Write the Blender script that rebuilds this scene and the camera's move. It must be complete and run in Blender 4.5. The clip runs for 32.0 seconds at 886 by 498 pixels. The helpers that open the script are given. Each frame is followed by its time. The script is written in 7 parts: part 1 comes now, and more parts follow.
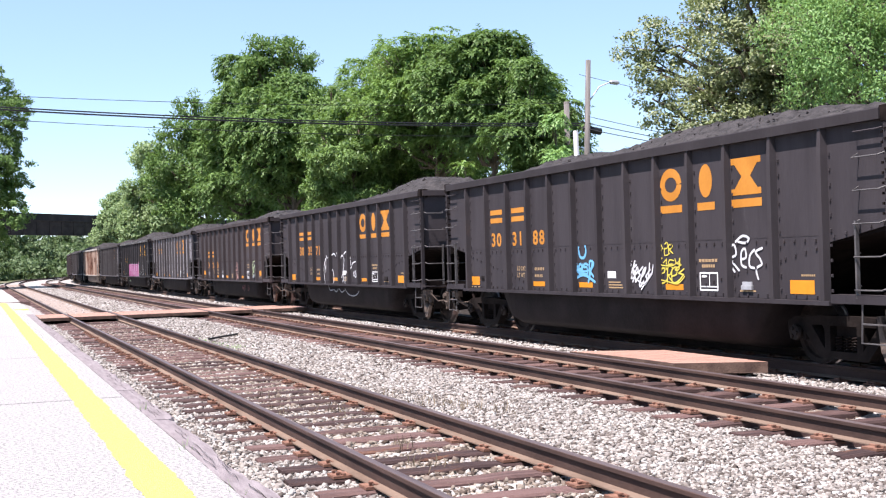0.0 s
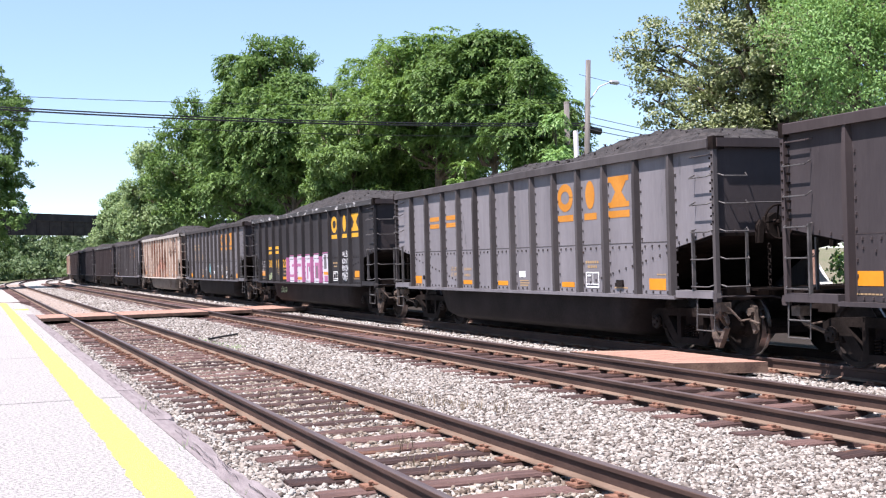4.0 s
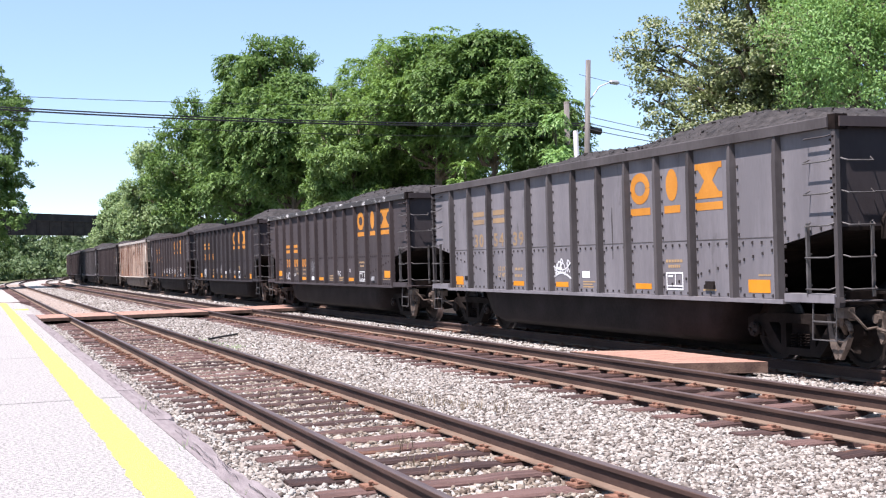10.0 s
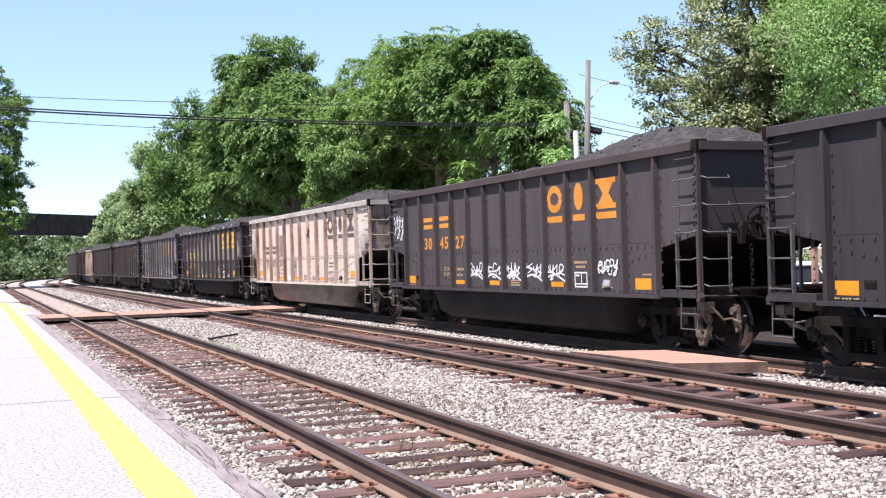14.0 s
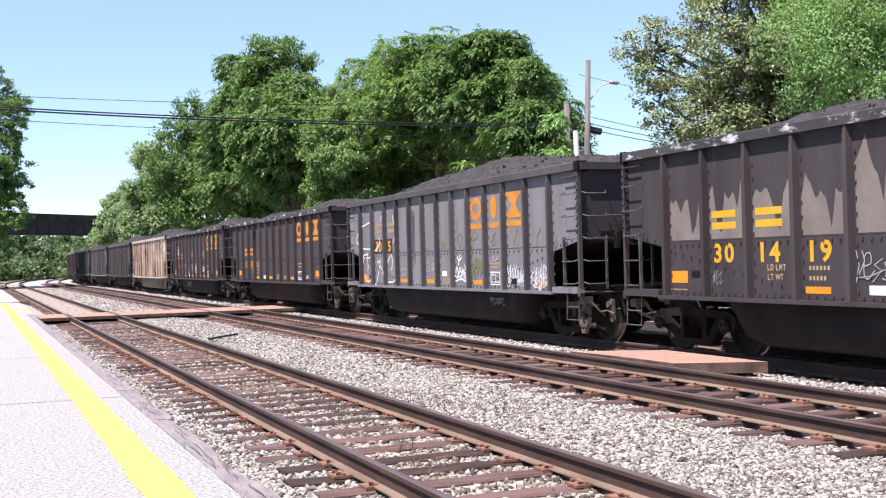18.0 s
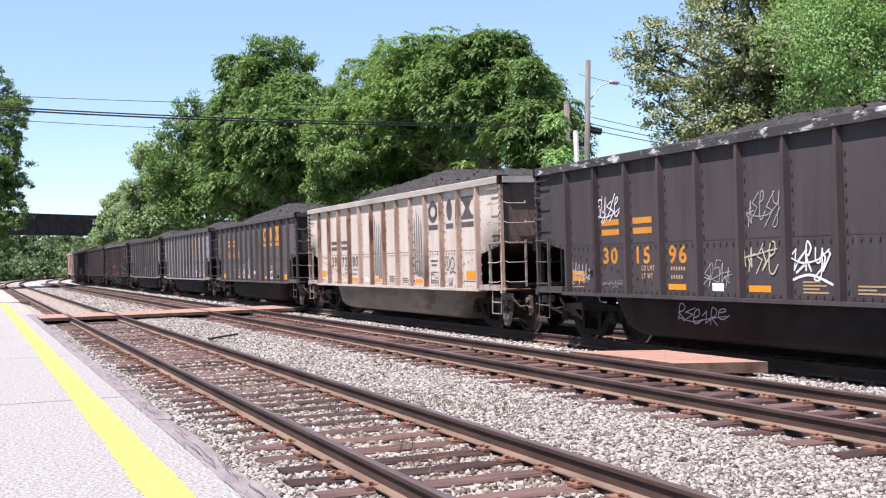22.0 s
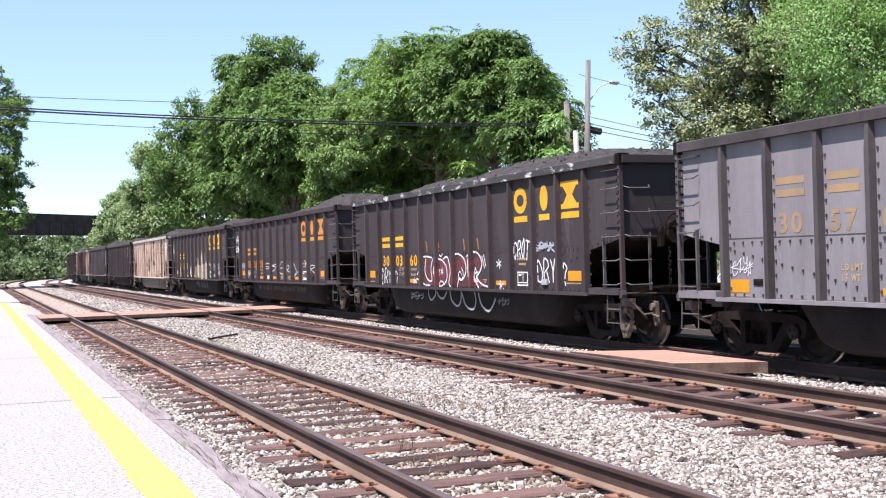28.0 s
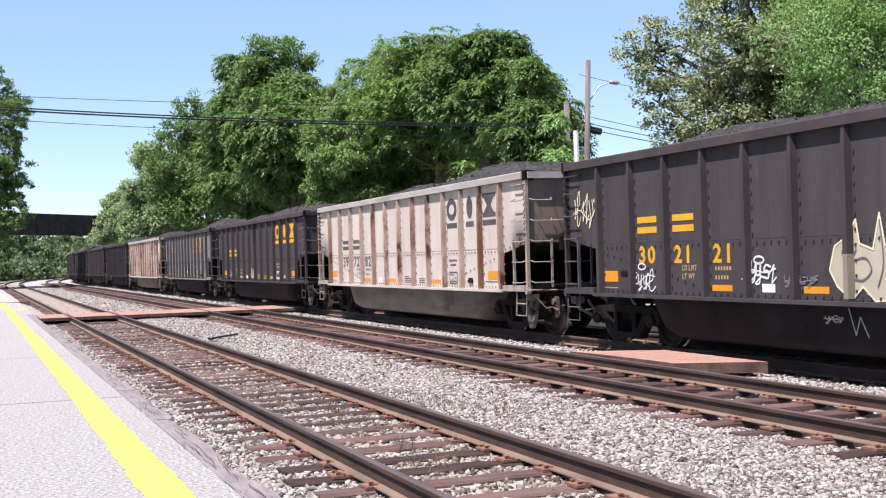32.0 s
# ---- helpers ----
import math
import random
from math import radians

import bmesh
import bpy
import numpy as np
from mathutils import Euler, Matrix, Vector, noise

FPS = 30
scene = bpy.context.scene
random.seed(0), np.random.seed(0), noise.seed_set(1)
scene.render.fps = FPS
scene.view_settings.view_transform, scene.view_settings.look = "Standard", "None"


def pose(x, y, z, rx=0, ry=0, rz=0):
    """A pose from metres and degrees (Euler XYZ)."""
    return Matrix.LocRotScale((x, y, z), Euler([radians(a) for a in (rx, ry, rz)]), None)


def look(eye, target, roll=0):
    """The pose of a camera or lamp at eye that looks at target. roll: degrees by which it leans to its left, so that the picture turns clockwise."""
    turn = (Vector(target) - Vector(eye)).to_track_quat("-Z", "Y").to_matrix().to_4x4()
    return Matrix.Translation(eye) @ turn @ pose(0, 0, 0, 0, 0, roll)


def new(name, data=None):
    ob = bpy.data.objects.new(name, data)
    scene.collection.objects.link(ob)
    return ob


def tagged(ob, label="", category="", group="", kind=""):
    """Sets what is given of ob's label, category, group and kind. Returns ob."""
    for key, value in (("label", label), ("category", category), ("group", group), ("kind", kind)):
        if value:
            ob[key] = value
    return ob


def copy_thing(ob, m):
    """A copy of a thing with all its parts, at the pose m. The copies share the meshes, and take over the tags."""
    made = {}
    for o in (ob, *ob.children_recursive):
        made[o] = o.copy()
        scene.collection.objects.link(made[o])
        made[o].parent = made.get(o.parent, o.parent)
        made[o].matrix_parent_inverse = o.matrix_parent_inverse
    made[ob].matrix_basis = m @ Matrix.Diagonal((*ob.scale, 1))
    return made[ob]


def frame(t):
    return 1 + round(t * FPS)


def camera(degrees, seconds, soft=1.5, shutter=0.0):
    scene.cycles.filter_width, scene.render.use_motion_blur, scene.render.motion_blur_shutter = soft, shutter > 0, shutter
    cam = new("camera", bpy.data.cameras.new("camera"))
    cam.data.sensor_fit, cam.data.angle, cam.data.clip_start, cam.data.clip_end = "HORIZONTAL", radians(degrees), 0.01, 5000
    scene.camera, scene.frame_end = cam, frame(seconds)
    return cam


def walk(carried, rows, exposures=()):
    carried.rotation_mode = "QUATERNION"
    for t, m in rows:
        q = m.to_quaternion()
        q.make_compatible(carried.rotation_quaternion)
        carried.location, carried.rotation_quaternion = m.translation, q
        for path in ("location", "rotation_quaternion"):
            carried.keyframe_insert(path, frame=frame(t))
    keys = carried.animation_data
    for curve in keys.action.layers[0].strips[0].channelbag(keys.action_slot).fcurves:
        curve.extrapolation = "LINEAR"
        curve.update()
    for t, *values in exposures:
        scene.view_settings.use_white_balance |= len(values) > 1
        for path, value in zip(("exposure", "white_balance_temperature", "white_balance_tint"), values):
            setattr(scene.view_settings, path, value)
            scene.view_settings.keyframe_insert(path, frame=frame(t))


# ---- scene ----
import itertools

EYE = (0.0, 0.0, 1.587)
YAW, PITCH, ROLL = radians(21.61), radians(0.43), -1.57
AIM = (math.sin(YAW) * math.cos(PITCH), EYE[1] + math.cos(YAW) * math.cos(PITCH), EYE[2] + math.sin(PITCH))
VIEW = look(EYE, AIM, ROLL)
cam = camera(41.03, 32.0, soft=1.2)
walk(cam, [(0.0, VIEW), (32.0, VIEW)], exposures=[(t, ev, 6540, 19) for t, ev in (
    (0.0, 1.21), (3.0, 1.2), (4.5, 1.12), (6.0, 1.06), (7.0, 1.03), (8.0, 0.92), (9.0, 0.87), (9.6, 1.05), (10.2, 1.14), (11.0, 1.22), (14.0, 1.19), (15.0, 1.05), (15.8, 0.97), (16.4, 1.02), (17.0, 1.14),
    (19.0, 1.08), (20.0, 1.17), (21.2, 1.18), (22.1, 0.97), (23.0, 0.85), (23.6, 0.9), (24.2, 1.06), (25.0, 1.15), (27.0, 1.14), (28.0, 1.18), (30.5, 1.18), (31.3, 1.08), (32.0, 0.93))])

# ---- sky and sun ----
SUN = Vector((-0.42, -0.16, 0.89)).normalized()
world = bpy.data.worlds.new("sky")
scene.world = world
world.use_nodes = True
wt = world.node_tree
sky = wt.nodes.new("ShaderNodeTexSky")
sky.sky_type, sky.sun_disc = "NISHITA", False
sky.sun_elevation, sky.sun_rotation = math.asin(SUN.z), math.atan2(SUN.x, SUN.y)
sky.air_density, sky.dust_density, sky.ozone_density = 0.75, 0.0, 2.5
# thin even haze over the whole sky
haze = wt.nodes.new("ShaderNodeMix")
haze.data_type = "RGBA"
haze.inputs[0].default_value = 0.4
haze.inputs[7].default_value = (1.9, 3.0, 3.75, 1)
wt.links.new(sky.outputs[0], haze.inputs[6])
wt.links.new(haze.outputs[2], wt.nodes["Background"].inputs[0])
wt.nodes["Background"].inputs[1].default_value = 0.118
sun = new("sun", bpy.data.lights.new("sun", "SUN"))
sun.data.energy, sun.data.angle, sun.data.color = 5.0, radians(0.53), (1.0, 0.96, 0.915)
sun.matrix_world = look(SUN * 60, (0, 0, 0))

# ---- the plan ----
TRACK_N, TRACK_M, TRACK_T = 3.64, 8.12, 11.50      # track centres
BEND_Y, BEND_R = 127.0, 450.0                      # straight up to here, then a right-hand curve
# two builds of car: half of the body, truck centre, coupled length
FORMS = {"long": (7.41, 6.08, 16.45), "short": (6.93, 5.62, 15.52)}
# ribs from the middle of a side to its end
RIBS = {"long": (0, 1.025, 2.05, 3.07, 4.1, 5.13, 6.18), "short": (0, 0.93, 1.856, 2.782, 3.72, 4.755, 5.77)}
# time at which the trailing end of the n-th car passes the same place by the platform
PASSES = [(-1.42, -1), (0.042, 0), (5.841, 4), (8.727, 6), (11.6, 8), (13.0, 9), (18.72, 13), (20.18, 14), (23.08, 16),
          (24.45, 17), (25.81, 18), (27.21, 19), (28.656, 20), (31.532, 22), (34.40, 24)]
PASS_Y = 24.2


def rib_at(form, k):
    """Place along a car's side of rib k (-6 to 6), or between two ribs."""
    r, a = RIBS[form], min(abs(k), 5.999)
    i = int(a)
    v = r[i] + (r[i + 1] - r[i]) * (abs(k) - i)
    return v if k >= 0 else -v


def bay_u(form, b):
    """The same in bays counted from 0 at the first rib to 12 at the last."""
    return rib_at(form, b - 6.0)


def along(x, s):
    """Place and heading on the line at offset x, s metres along the track."""
    if s <= BEND_Y:
        return Vector((x, s, 0)), 0.0
    a, r = (s - BEND_Y) / BEND_R, TRACK_T + BEND_R - x
    return Vector((TRACK_T + BEND_R - r * math.cos(a), BEND_Y + r * math.sin(a), 0)), -a


# ---- mesh tools ----
class Geo:
    """Collects faces of one part."""

    def __init__(self):
        self.v, self.f = [], []

    def add(self, verts, faces):
        n = len(self.v)
        self.v.extend(tuple(p) for p in verts)
        self.f.extend(tuple(i + n for i in f) for f in faces)
        return self

    def box(self, x0, x1, y0, y1, z0, z1):
        return self.add([(x, y, z) for z in (z0, z1) for y in (y0, y1) for x in (x0, x1)],
                        [(0, 2, 3, 1), (4, 5, 7, 6), (0, 1, 5, 4), (2, 6, 7, 3), (0, 4, 6, 2), (1, 3, 7, 5)])

    def prism(self, prof, axis, a, b):
        """A closed outline, pushed from a to b along an axis."""
        n = len(prof)
        put = {"x": lambda u, v, w: (w, u, v), "y": lambda u, v, w: (u, w, v), "z": lambda u, v, w: (u, v, w)}[axis]
        vs = [put(u, v, a) for u, v in prof] + [put(u, v, b) for u, v in prof]
        fs = [(i, (i + 1) % n, n + (i + 1) % n, n + i) for i in range(n)] + [tuple(range(n - 1, -1, -1)), tuple(range(n, 2 * n))]
        return self.add(vs, fs)

    def tube(self, pts, r, n=6, r2=None):
        """A round bar along points."""
        pts = [Vector(p) for p in pts]
        vs, fs = [], []
        for i, p in enumerate(pts):
            d = (pts[min(i + 1, len(pts) - 1)] - pts[max(i - 1, 0)]).normalized()
            u = d.orthogonal().normalized() if abs(d.z) > 0.95 else d.cross(Vector((0, 0, 1))).normalized()
            w = d.cross(u)
            k = r if r2 is None else r + (r2 - r) * i / (len(pts) - 1)
            vs += [p + (u * math.cos(q * 2 * math.pi / n) + w * math.sin(q * 2 * math.pi / n)) * k for q in range(n)]
        for i in range(len(pts) - 1):
            fs += [(i * n + q, i * n + (q + 1) % n, (i + 1) * n + (q + 1) % n, (i + 1) * n + q) for q in range(n)]
        m = (len(pts) - 1) * n
        fs += [tuple(range(n - 1, -1, -1)), tuple(range(m, m + n))]
        return self.add(vs, fs)

    def lathe(self, prof, axis="x", n=20, at=(0, 0, 0)):
        """Turns (along, radius) points round an axis."""
        vs, fs = [], []
        for w, r in prof:
            for q in range(n):
                c, s = r * math.cos(q * 2 * math.pi / n), r * math.sin(q * 2 * math.pi / n)
                p = (w, c, s) if axis == "x" else (c, w, s) if axis == "y" else (c, s, w)
                vs.append((p[0] + at[0], p[1] + at[1], p[2] + at[2]))
        for i in range(len(prof) - 1):
            fs += [(i * n + q, i * n + (q + 1) % n, (i + 1) * n + (q + 1) % n, (i + 1) * n + q) for q in range(n)]
        m = (len(prof) - 1) * n
        fs += [tuple(range(n - 1, -1, -1)), tuple(range(m, m + n))]
        return self.add(vs, fs)

    def mesh(self, name, mat, smooth=False):
        me = bpy.data.meshes.new(name)
        me.from_pydata(self.v, [], self.f)
        if smooth:
            me.polygons.foreach_set("use_smooth", [True] * len(me.polygons))
        me.materials.append(mat)
        return me


def sheet_mesh(name, verts, faces, mat, smooth=False):
    """A mesh from arrays: verts (n, 3), faces (m, 3 or 4)."""
    verts, faces = np.asarray(verts, np.float32), np.asarray(faces, np.int32)
    me = bpy.data.meshes.new(name)
    me.vertices.add(len(verts))
    me.vertices.foreach_set("co", verts.ravel())
    m, k = faces.shape
    me.loops.add(m * k)
    me.loops.foreach_set("vertex_index", faces.ravel())
    me.polygons.add(m)
    me.polygons.foreach_set("loop_start", np.arange(0, m * k, k, dtype=np.int32))
    me.polygons.foreach_set("loop_total", np.full(m, k, np.int32))
    if smooth:
        me.polygons.foreach_set("use_smooth", np.ones(m, bool))
    me.update(calc_edges=True)
    me.materials.append(mat)
    return me


def put(name, me, parent=None, label="", at=None):
    """Links a mesh as one part under its thing."""
    ob = new(name, me)
    ob.parent = parent
    if at is not None:
        ob.matrix_basis = at
    return tagged(ob, label)


def part(name, geo, mat, parent, label="", smooth=False, at=None):
    return put(name, geo.mesh(name, mat, smooth), parent, label, at)


def thing(name, label, category, group="", kind="", at=None, me=None):
    ob = tagged(new(name, me), label, category, group, kind)
    if at is not None:
        ob.matrix_basis = at
    return ob


# ---- materials ----
def material(name, a, b, scale=3.0, rough=0.7, metal=0.0, bump=0.0, fine=40.0, stretch=(1, 1, 1), spot=None, spot_scale=1.2, spot_at=0.6,
             island=0.0, objects=0.0, spec=0.2, coarse_mix=0.75, soot=None, streak=None):
    """Two colours mixed by coarse and fine noise, spots of a third, and relief from the fine noise."""
    m = bpy.data.materials.new(name)
    m.use_nodes = True
    nt = m.node_tree
    n, ln = nt.nodes, nt.links.new
    bs = n["Principled BSDF"]
    tc, mp = n.new("ShaderNodeTexCoord"), n.new("ShaderNodeMapping")
    ln(tc.outputs["Object"], mp.inputs[0])
    mp.inputs["Scale"].default_value = stretch
    if objects:
        oi, sc = n.new("ShaderNodeObjectInfo"), n.new("ShaderNodeMath")
        sc.operation = "MULTIPLY"
        sc.inputs[1].default_value = 37.0
        ln(oi.outputs["Random"], sc.inputs[0])
        cb = n.new("ShaderNodeCombineXYZ")
        for i in range(3):
            ln(sc.outputs[0], cb.inputs[i])
        ln(cb.outputs[0], mp.inputs["Location"])
    big, small = n.new("ShaderNodeTexNoise"), n.new("ShaderNodeTexNoise")
    for t, s, d in ((big, scale, 5), (small, fine, 3)):
        ln(mp.outputs[0], t.inputs["Vector"])
        t.inputs["Scale"].default_value, t.inputs["Detail"].default_value = s, d
    mx = n.new("ShaderNodeMix")
    mx.data_type = "FLOAT"
    mx.inputs[0].default_value = 1 - coarse_mix
    ln(big.outputs["Fac"], mx.inputs[2])
    ln(small.outputs["Fac"], mx.inputs[3])
    fac = mx.outputs[0]
    for amount, node in ((island, "ShaderNodeNewGeometry"), (objects, "ShaderNodeObjectInfo")):
        if amount:
            g = n.new(node)
            src = g.outputs["Random Per Island"] if node.endswith("Geometry") else g.outputs["Random"]
            m2 = n.new("ShaderNodeMix")
            m2.data_type = "FLOAT"
            m2.inputs[0].default_value = amount
            ln(fac, m2.inputs[2])
            ln(src, m2.inputs[3])
            fac = m2.outputs[0]
    ramp = n.new("ShaderNodeValToRGB")
    e = ramp.color_ramp.elements
    w = 0.16 if not (island or objects > 0.5) else 0.45
    e[0].position, e[0].color = 0.5 - w, (*a, 1)
    e[1].position, e[1].color = 0.5 + w, (*b, 1)
    ln(fac, ramp.inputs[0])
    col = ramp.outputs[0]
    if spot:
        sp = n.new("ShaderNodeTexNoise")
        sp.inputs["Scale"].default_value, sp.inputs["Detail"].default_value = spot_scale, 8
        sp.inputs["Roughness"].default_value = 0.7
        ln(mp.outputs[0], sp.inputs["Vector"])
        rr = n.new("ShaderNodeMapRange")
        rr.inputs[1].default_value, rr.inputs[2].default_value = spot_at, spot_at + 0.08
        ln(sp.outputs["Fac"], rr.inputs[0])
        mc = n.new("ShaderNodeMix")
        mc.data_type = "RGBA"
        ln(rr.outputs[0], mc.inputs[0])
        ln(col, mc.inputs[6])
        mc.inputs[7].default_value = (*spot, 1)
        col = mc.outputs[2]
    if streak:
        # rain-washed runs of dirt, long in height
        sm, sn, sr, sx = n.new("ShaderNodeMapping"), n.new("ShaderNodeTexNoise"), n.new("ShaderNodeMapRange"), n.new("ShaderNodeMix")
        ln(tc.outputs["Object"], sm.inputs[0])
        ln(mp.inputs["Location"].links[0].from_socket, sm.inputs["Location"]) if mp.inputs["Location"].links else None
        sm.inputs["Scale"].default_value = (0.2, 3.2, 0.3)
        ln(sm.outputs[0], sn.inputs["Vector"])
        sn.inputs["Scale"].default_value, sn.inputs["Detail"].default_value, sn.inputs["Roughness"].default_value = 1.0, 6, 0.62
        sr.inputs[1].default_value, sr.inputs[2].default_value, sr.inputs[4].default_value = 0.48, 0.72, streak[1]
        ln(sn.outputs["Fac"], sr.inputs[0])
        sx.data_type = "RGBA"
        ln(sr.outputs[0], sx.inputs[0])
        ln(col, sx.inputs[6])
        sx.inputs[7].default_value = (*streak[0], 1)
        col = sx.outputs[2]
    if soot:
        # blown coal soot over the ends of a car's sides, ragged at its edge
        xyz = n.new("ShaderNodeSeparateXYZ")
        ln(tc.outputs["Object"], xyz.inputs[0])
        ab = n.new("ShaderNodeMath")
        ab.operation = "ABSOLUTE"
        ln(xyz.outputs[1], ab.inputs[0])
        ry, rz = n.new("ShaderNodeMapRange"), n.new("ShaderNodeMapRange")
        for rr, src, lo, hi in ((ry, ab.outputs[0], 5.9, 7.0), (rz, xyz.outputs[2], 2.5, 1.9)):
            rr.inputs[1].default_value, rr.inputs[2].default_value = lo, hi
            ln(src, rr.inputs[0])
        mu, mu2 = n.new("ShaderNodeMath"), n.new("ShaderNodeMath")
        mu.operation = mu2.operation = "MULTIPLY"
        ln(ry.outputs[0], mu.inputs[0])
        ln(rz.outputs[0], mu.inputs[1])
        ln(mu.outputs[0], mu2.inputs[0])
        up = n.new("ShaderNodeMapRange")
        up.inputs[1].default_value, up.inputs[2].default_value = 0.3, 0.6
        ln(big.outputs["Fac"], up.inputs[0])
        ln(up.outputs[0], mu2.inputs[1])
        ms = n.new("ShaderNodeMix")
        ms.data_type = "RGBA"
        ln(mu2.outputs[0], ms.inputs[0])
        ln(col, ms.inputs[6])
        ms.inputs[7].default_value = (*soot, 1)
        col = ms.outputs[2]
    ln(col, bs.inputs["Base Color"])
    bs.inputs["Roughness"].default_value, bs.inputs["Metallic"].default_value = rough, metal
    bs.inputs["Specular IOR Level"].default_value = spec
    if bump:
        bp = n.new("ShaderNodeBump")
        bp.inputs["Strength"].default_value, bp.inputs["Distance"].default_value = bump, 0.02
        ln(small.outputs["Fac"], bp.inputs["Height"])
        ln(bp.outputs[0], bs.inputs["Normal"])
    return m


def leaf_material(name, a, b, c, gloss=0.25):
    """Leaves that let some light through; each leaf has its own shade."""
    m = material(name, a, b, scale=0.6, fine=3.0, rough=0.5, island=0.55, spec=gloss)
    nt = m.node_tree
    bs, out = nt.nodes["Principled BSDF"], nt.nodes["Material Output"]
    tr, mix = nt.nodes.new("ShaderNodeBsdfTranslucent"), nt.nodes.new("ShaderNodeMixShader")
    tr.inputs[0].default_value = (*c, 1)
    mix.inputs[0].default_value = 0.28
    nt.links.new(bs.outputs[0], mix.inputs[1])
    nt.links.new(tr.outputs[0], mix.inputs[2])
    nt.links.new(mix.outputs[0], out.inputs[0])
    return m


def stony(m, stops):
    """Replaces the two colours of a material by several."""
    e = next(q for q in m.node_tree.nodes if q.type == "VALTORGB").color_ramp
    while len(e.elements) > 1:
        e.elements.remove(e.elements[-1])
    e.elements[0].position, e.elements[0].color = stops[0][0], (*stops[0][1], 1)
    for p, c in stops[1:]:
        e.elements.new(p).color = (*c, 1)
    return m


GRAVEL = material("gravel", (0.24, 0.22, 0.205), (0.44, 0.41, 0.385), scale=14, fine=45, rough=0.9, bump=1.0, spot=(0.09, 0.07, 0.055), spot_scale=9, spot_at=0.6)
STONE = material("crushed_stone", (0.1, 0.09, 0.083), (0.33, 0.315, 0.3), scale=9, fine=60, rough=0.85, bump=0.4, island=0.85)
stony(STONE, [(0.12, (0.075, 0.06, 0.052)), (0.27, (0.16, 0.136, 0.121)), (0.48, (0.25, 0.226, 0.208)), (0.67, (0.325, 0.293, 0.262)), (0.89, (0.415, 0.4, 0.382))])
DIRTSTONE = material("dirty_crushed_stone", (0.08, 0.065, 0.055), (0.3, 0.26, 0.22), scale=9, fine=60, rough=0.9, bump=0.4, island=0.85)
stony(DIRTSTONE, [(0.12, (0.06, 0.043, 0.034)), (0.32, (0.13, 0.1, 0.08)), (0.55, (0.21, 0.172, 0.14)), (0.75, (0.29, 0.245, 0.2)), (0.92, (0.38, 0.355, 0.325))])
LOT = material("pale_worn_asphalt", (0.2, 0.19, 0.185), (0.3, 0.29, 0.28), scale=1.5, fine=60, rough=0.9, bump=0.3, spot=(0.12, 0.115, 0.115), spot_scale=0.5, spot_at=0.6)
DUST = material("tan_dust", (0.2, 0.15, 0.125), (0.34, 0.28, 0.245), scale=6, fine=40, rough=0.95, bump=0.6, spot=(0.11, 0.07, 0.055), spot_scale=2.5, spot_at=0.6)
# Near-black: shade under the train put into the ground; also timber splits.
SHADE_SPLIT = material("dark_cinders", (0.014, 0.0105, 0.0085), (0.04, 0.031, 0.026), scale=8, fine=40, rough=0.95, bump=0.8)
EARTH = material("earth", (0.12, 0.1, 0.07), (0.2, 0.18, 0.12), scale=0.4, fine=9, rough=0.95, bump=0.5, spot=(0.06, 0.1, 0.03), spot_scale=0.25, spot_at=0.5)
CONCRETE = material("platform_concrete", (0.165, 0.156, 0.152), (0.5, 0.478, 0.465), scale=30, fine=75, rough=0.9, bump=1.0, spot=(0.13, 0.12, 0.115), spot_scale=34, spot_at=0.57, coarse_mix=0.8)
JOINT = material("joint_tar", (0.015, 0.014, 0.014), (0.04, 0.036, 0.036), rough=0.9)
YELLOW = material("yellow_line_paint", (0.43, 0.375, 0.095), (0.6, 0.54, 0.145), scale=30, fine=80, rough=0.8, bump=0.9)
EDGE = material("weathered_edge_timber", (0.16, 0.133, 0.138), (0.285, 0.248, 0.253), scale=3, fine=30, stretch=(6, 0.7, 3), rough=0.9, bump=0.5, spot=(0.3, 0.16, 0.12), spot_scale=1.2, spot_at=0.66)
TIE = material("creosoted_tie", (0.042, 0.026, 0.025), (0.155, 0.094, 0.085), scale=3, fine=35, stretch=(0.7, 6, 3), rough=0.85, bump=0.6, objects=0.35, spot=(0.17, 0.082, 0.05), spot_scale=1.6, spot_at=0.6)
PLATE = material("rusty_tie_plate", (0.11, 0.052, 0.036), (0.25, 0.132, 0.092), scale=6, fine=50, rough=0.85, bump=0.3)
# Foot coloured lighter than the head and web.
RAILFOOT = material("dusty_rail_foot", (0.115, 0.077, 0.057), (0.195, 0.138, 0.104), scale=4, fine=50, stretch=(1, 0.3, 1), rough=0.9, bump=0.1)
RAIL = material("rail_web", (0.035, 0.021, 0.018), (0.075, 0.045, 0.036), scale=4, fine=50, stretch=(1, 0.3, 1), rough=0.8, bump=0.1)
RAILHEAD = material("worn_rail_head", (0.066, 0.047, 0.046), (0.13, 0.098, 0.095), scale=2, fine=30, stretch=(8, 0.2, 1), rough=0.5, metal=0.12, spec=0.35)
PLANK = material("crossing_plank", (0.27, 0.15, 0.112), (0.39, 0.24, 0.19), scale=3, fine=40, stretch=(0.6, 5, 3), rough=0.85, bump=0.4)
# Darker colour for every plank face but the top.
PLANKSIDE = material("plank_end", (0.05, 0.03, 0.025), (0.13, 0.085, 0.065), scale=4, fine=40, rough=0.9, bump=0.5)
COAL = material("coal", (0.018, 0.016, 0.016), (0.062, 0.055, 0.054), scale=7, fine=28, rough=0.8, bump=1.0, spec=0.15)
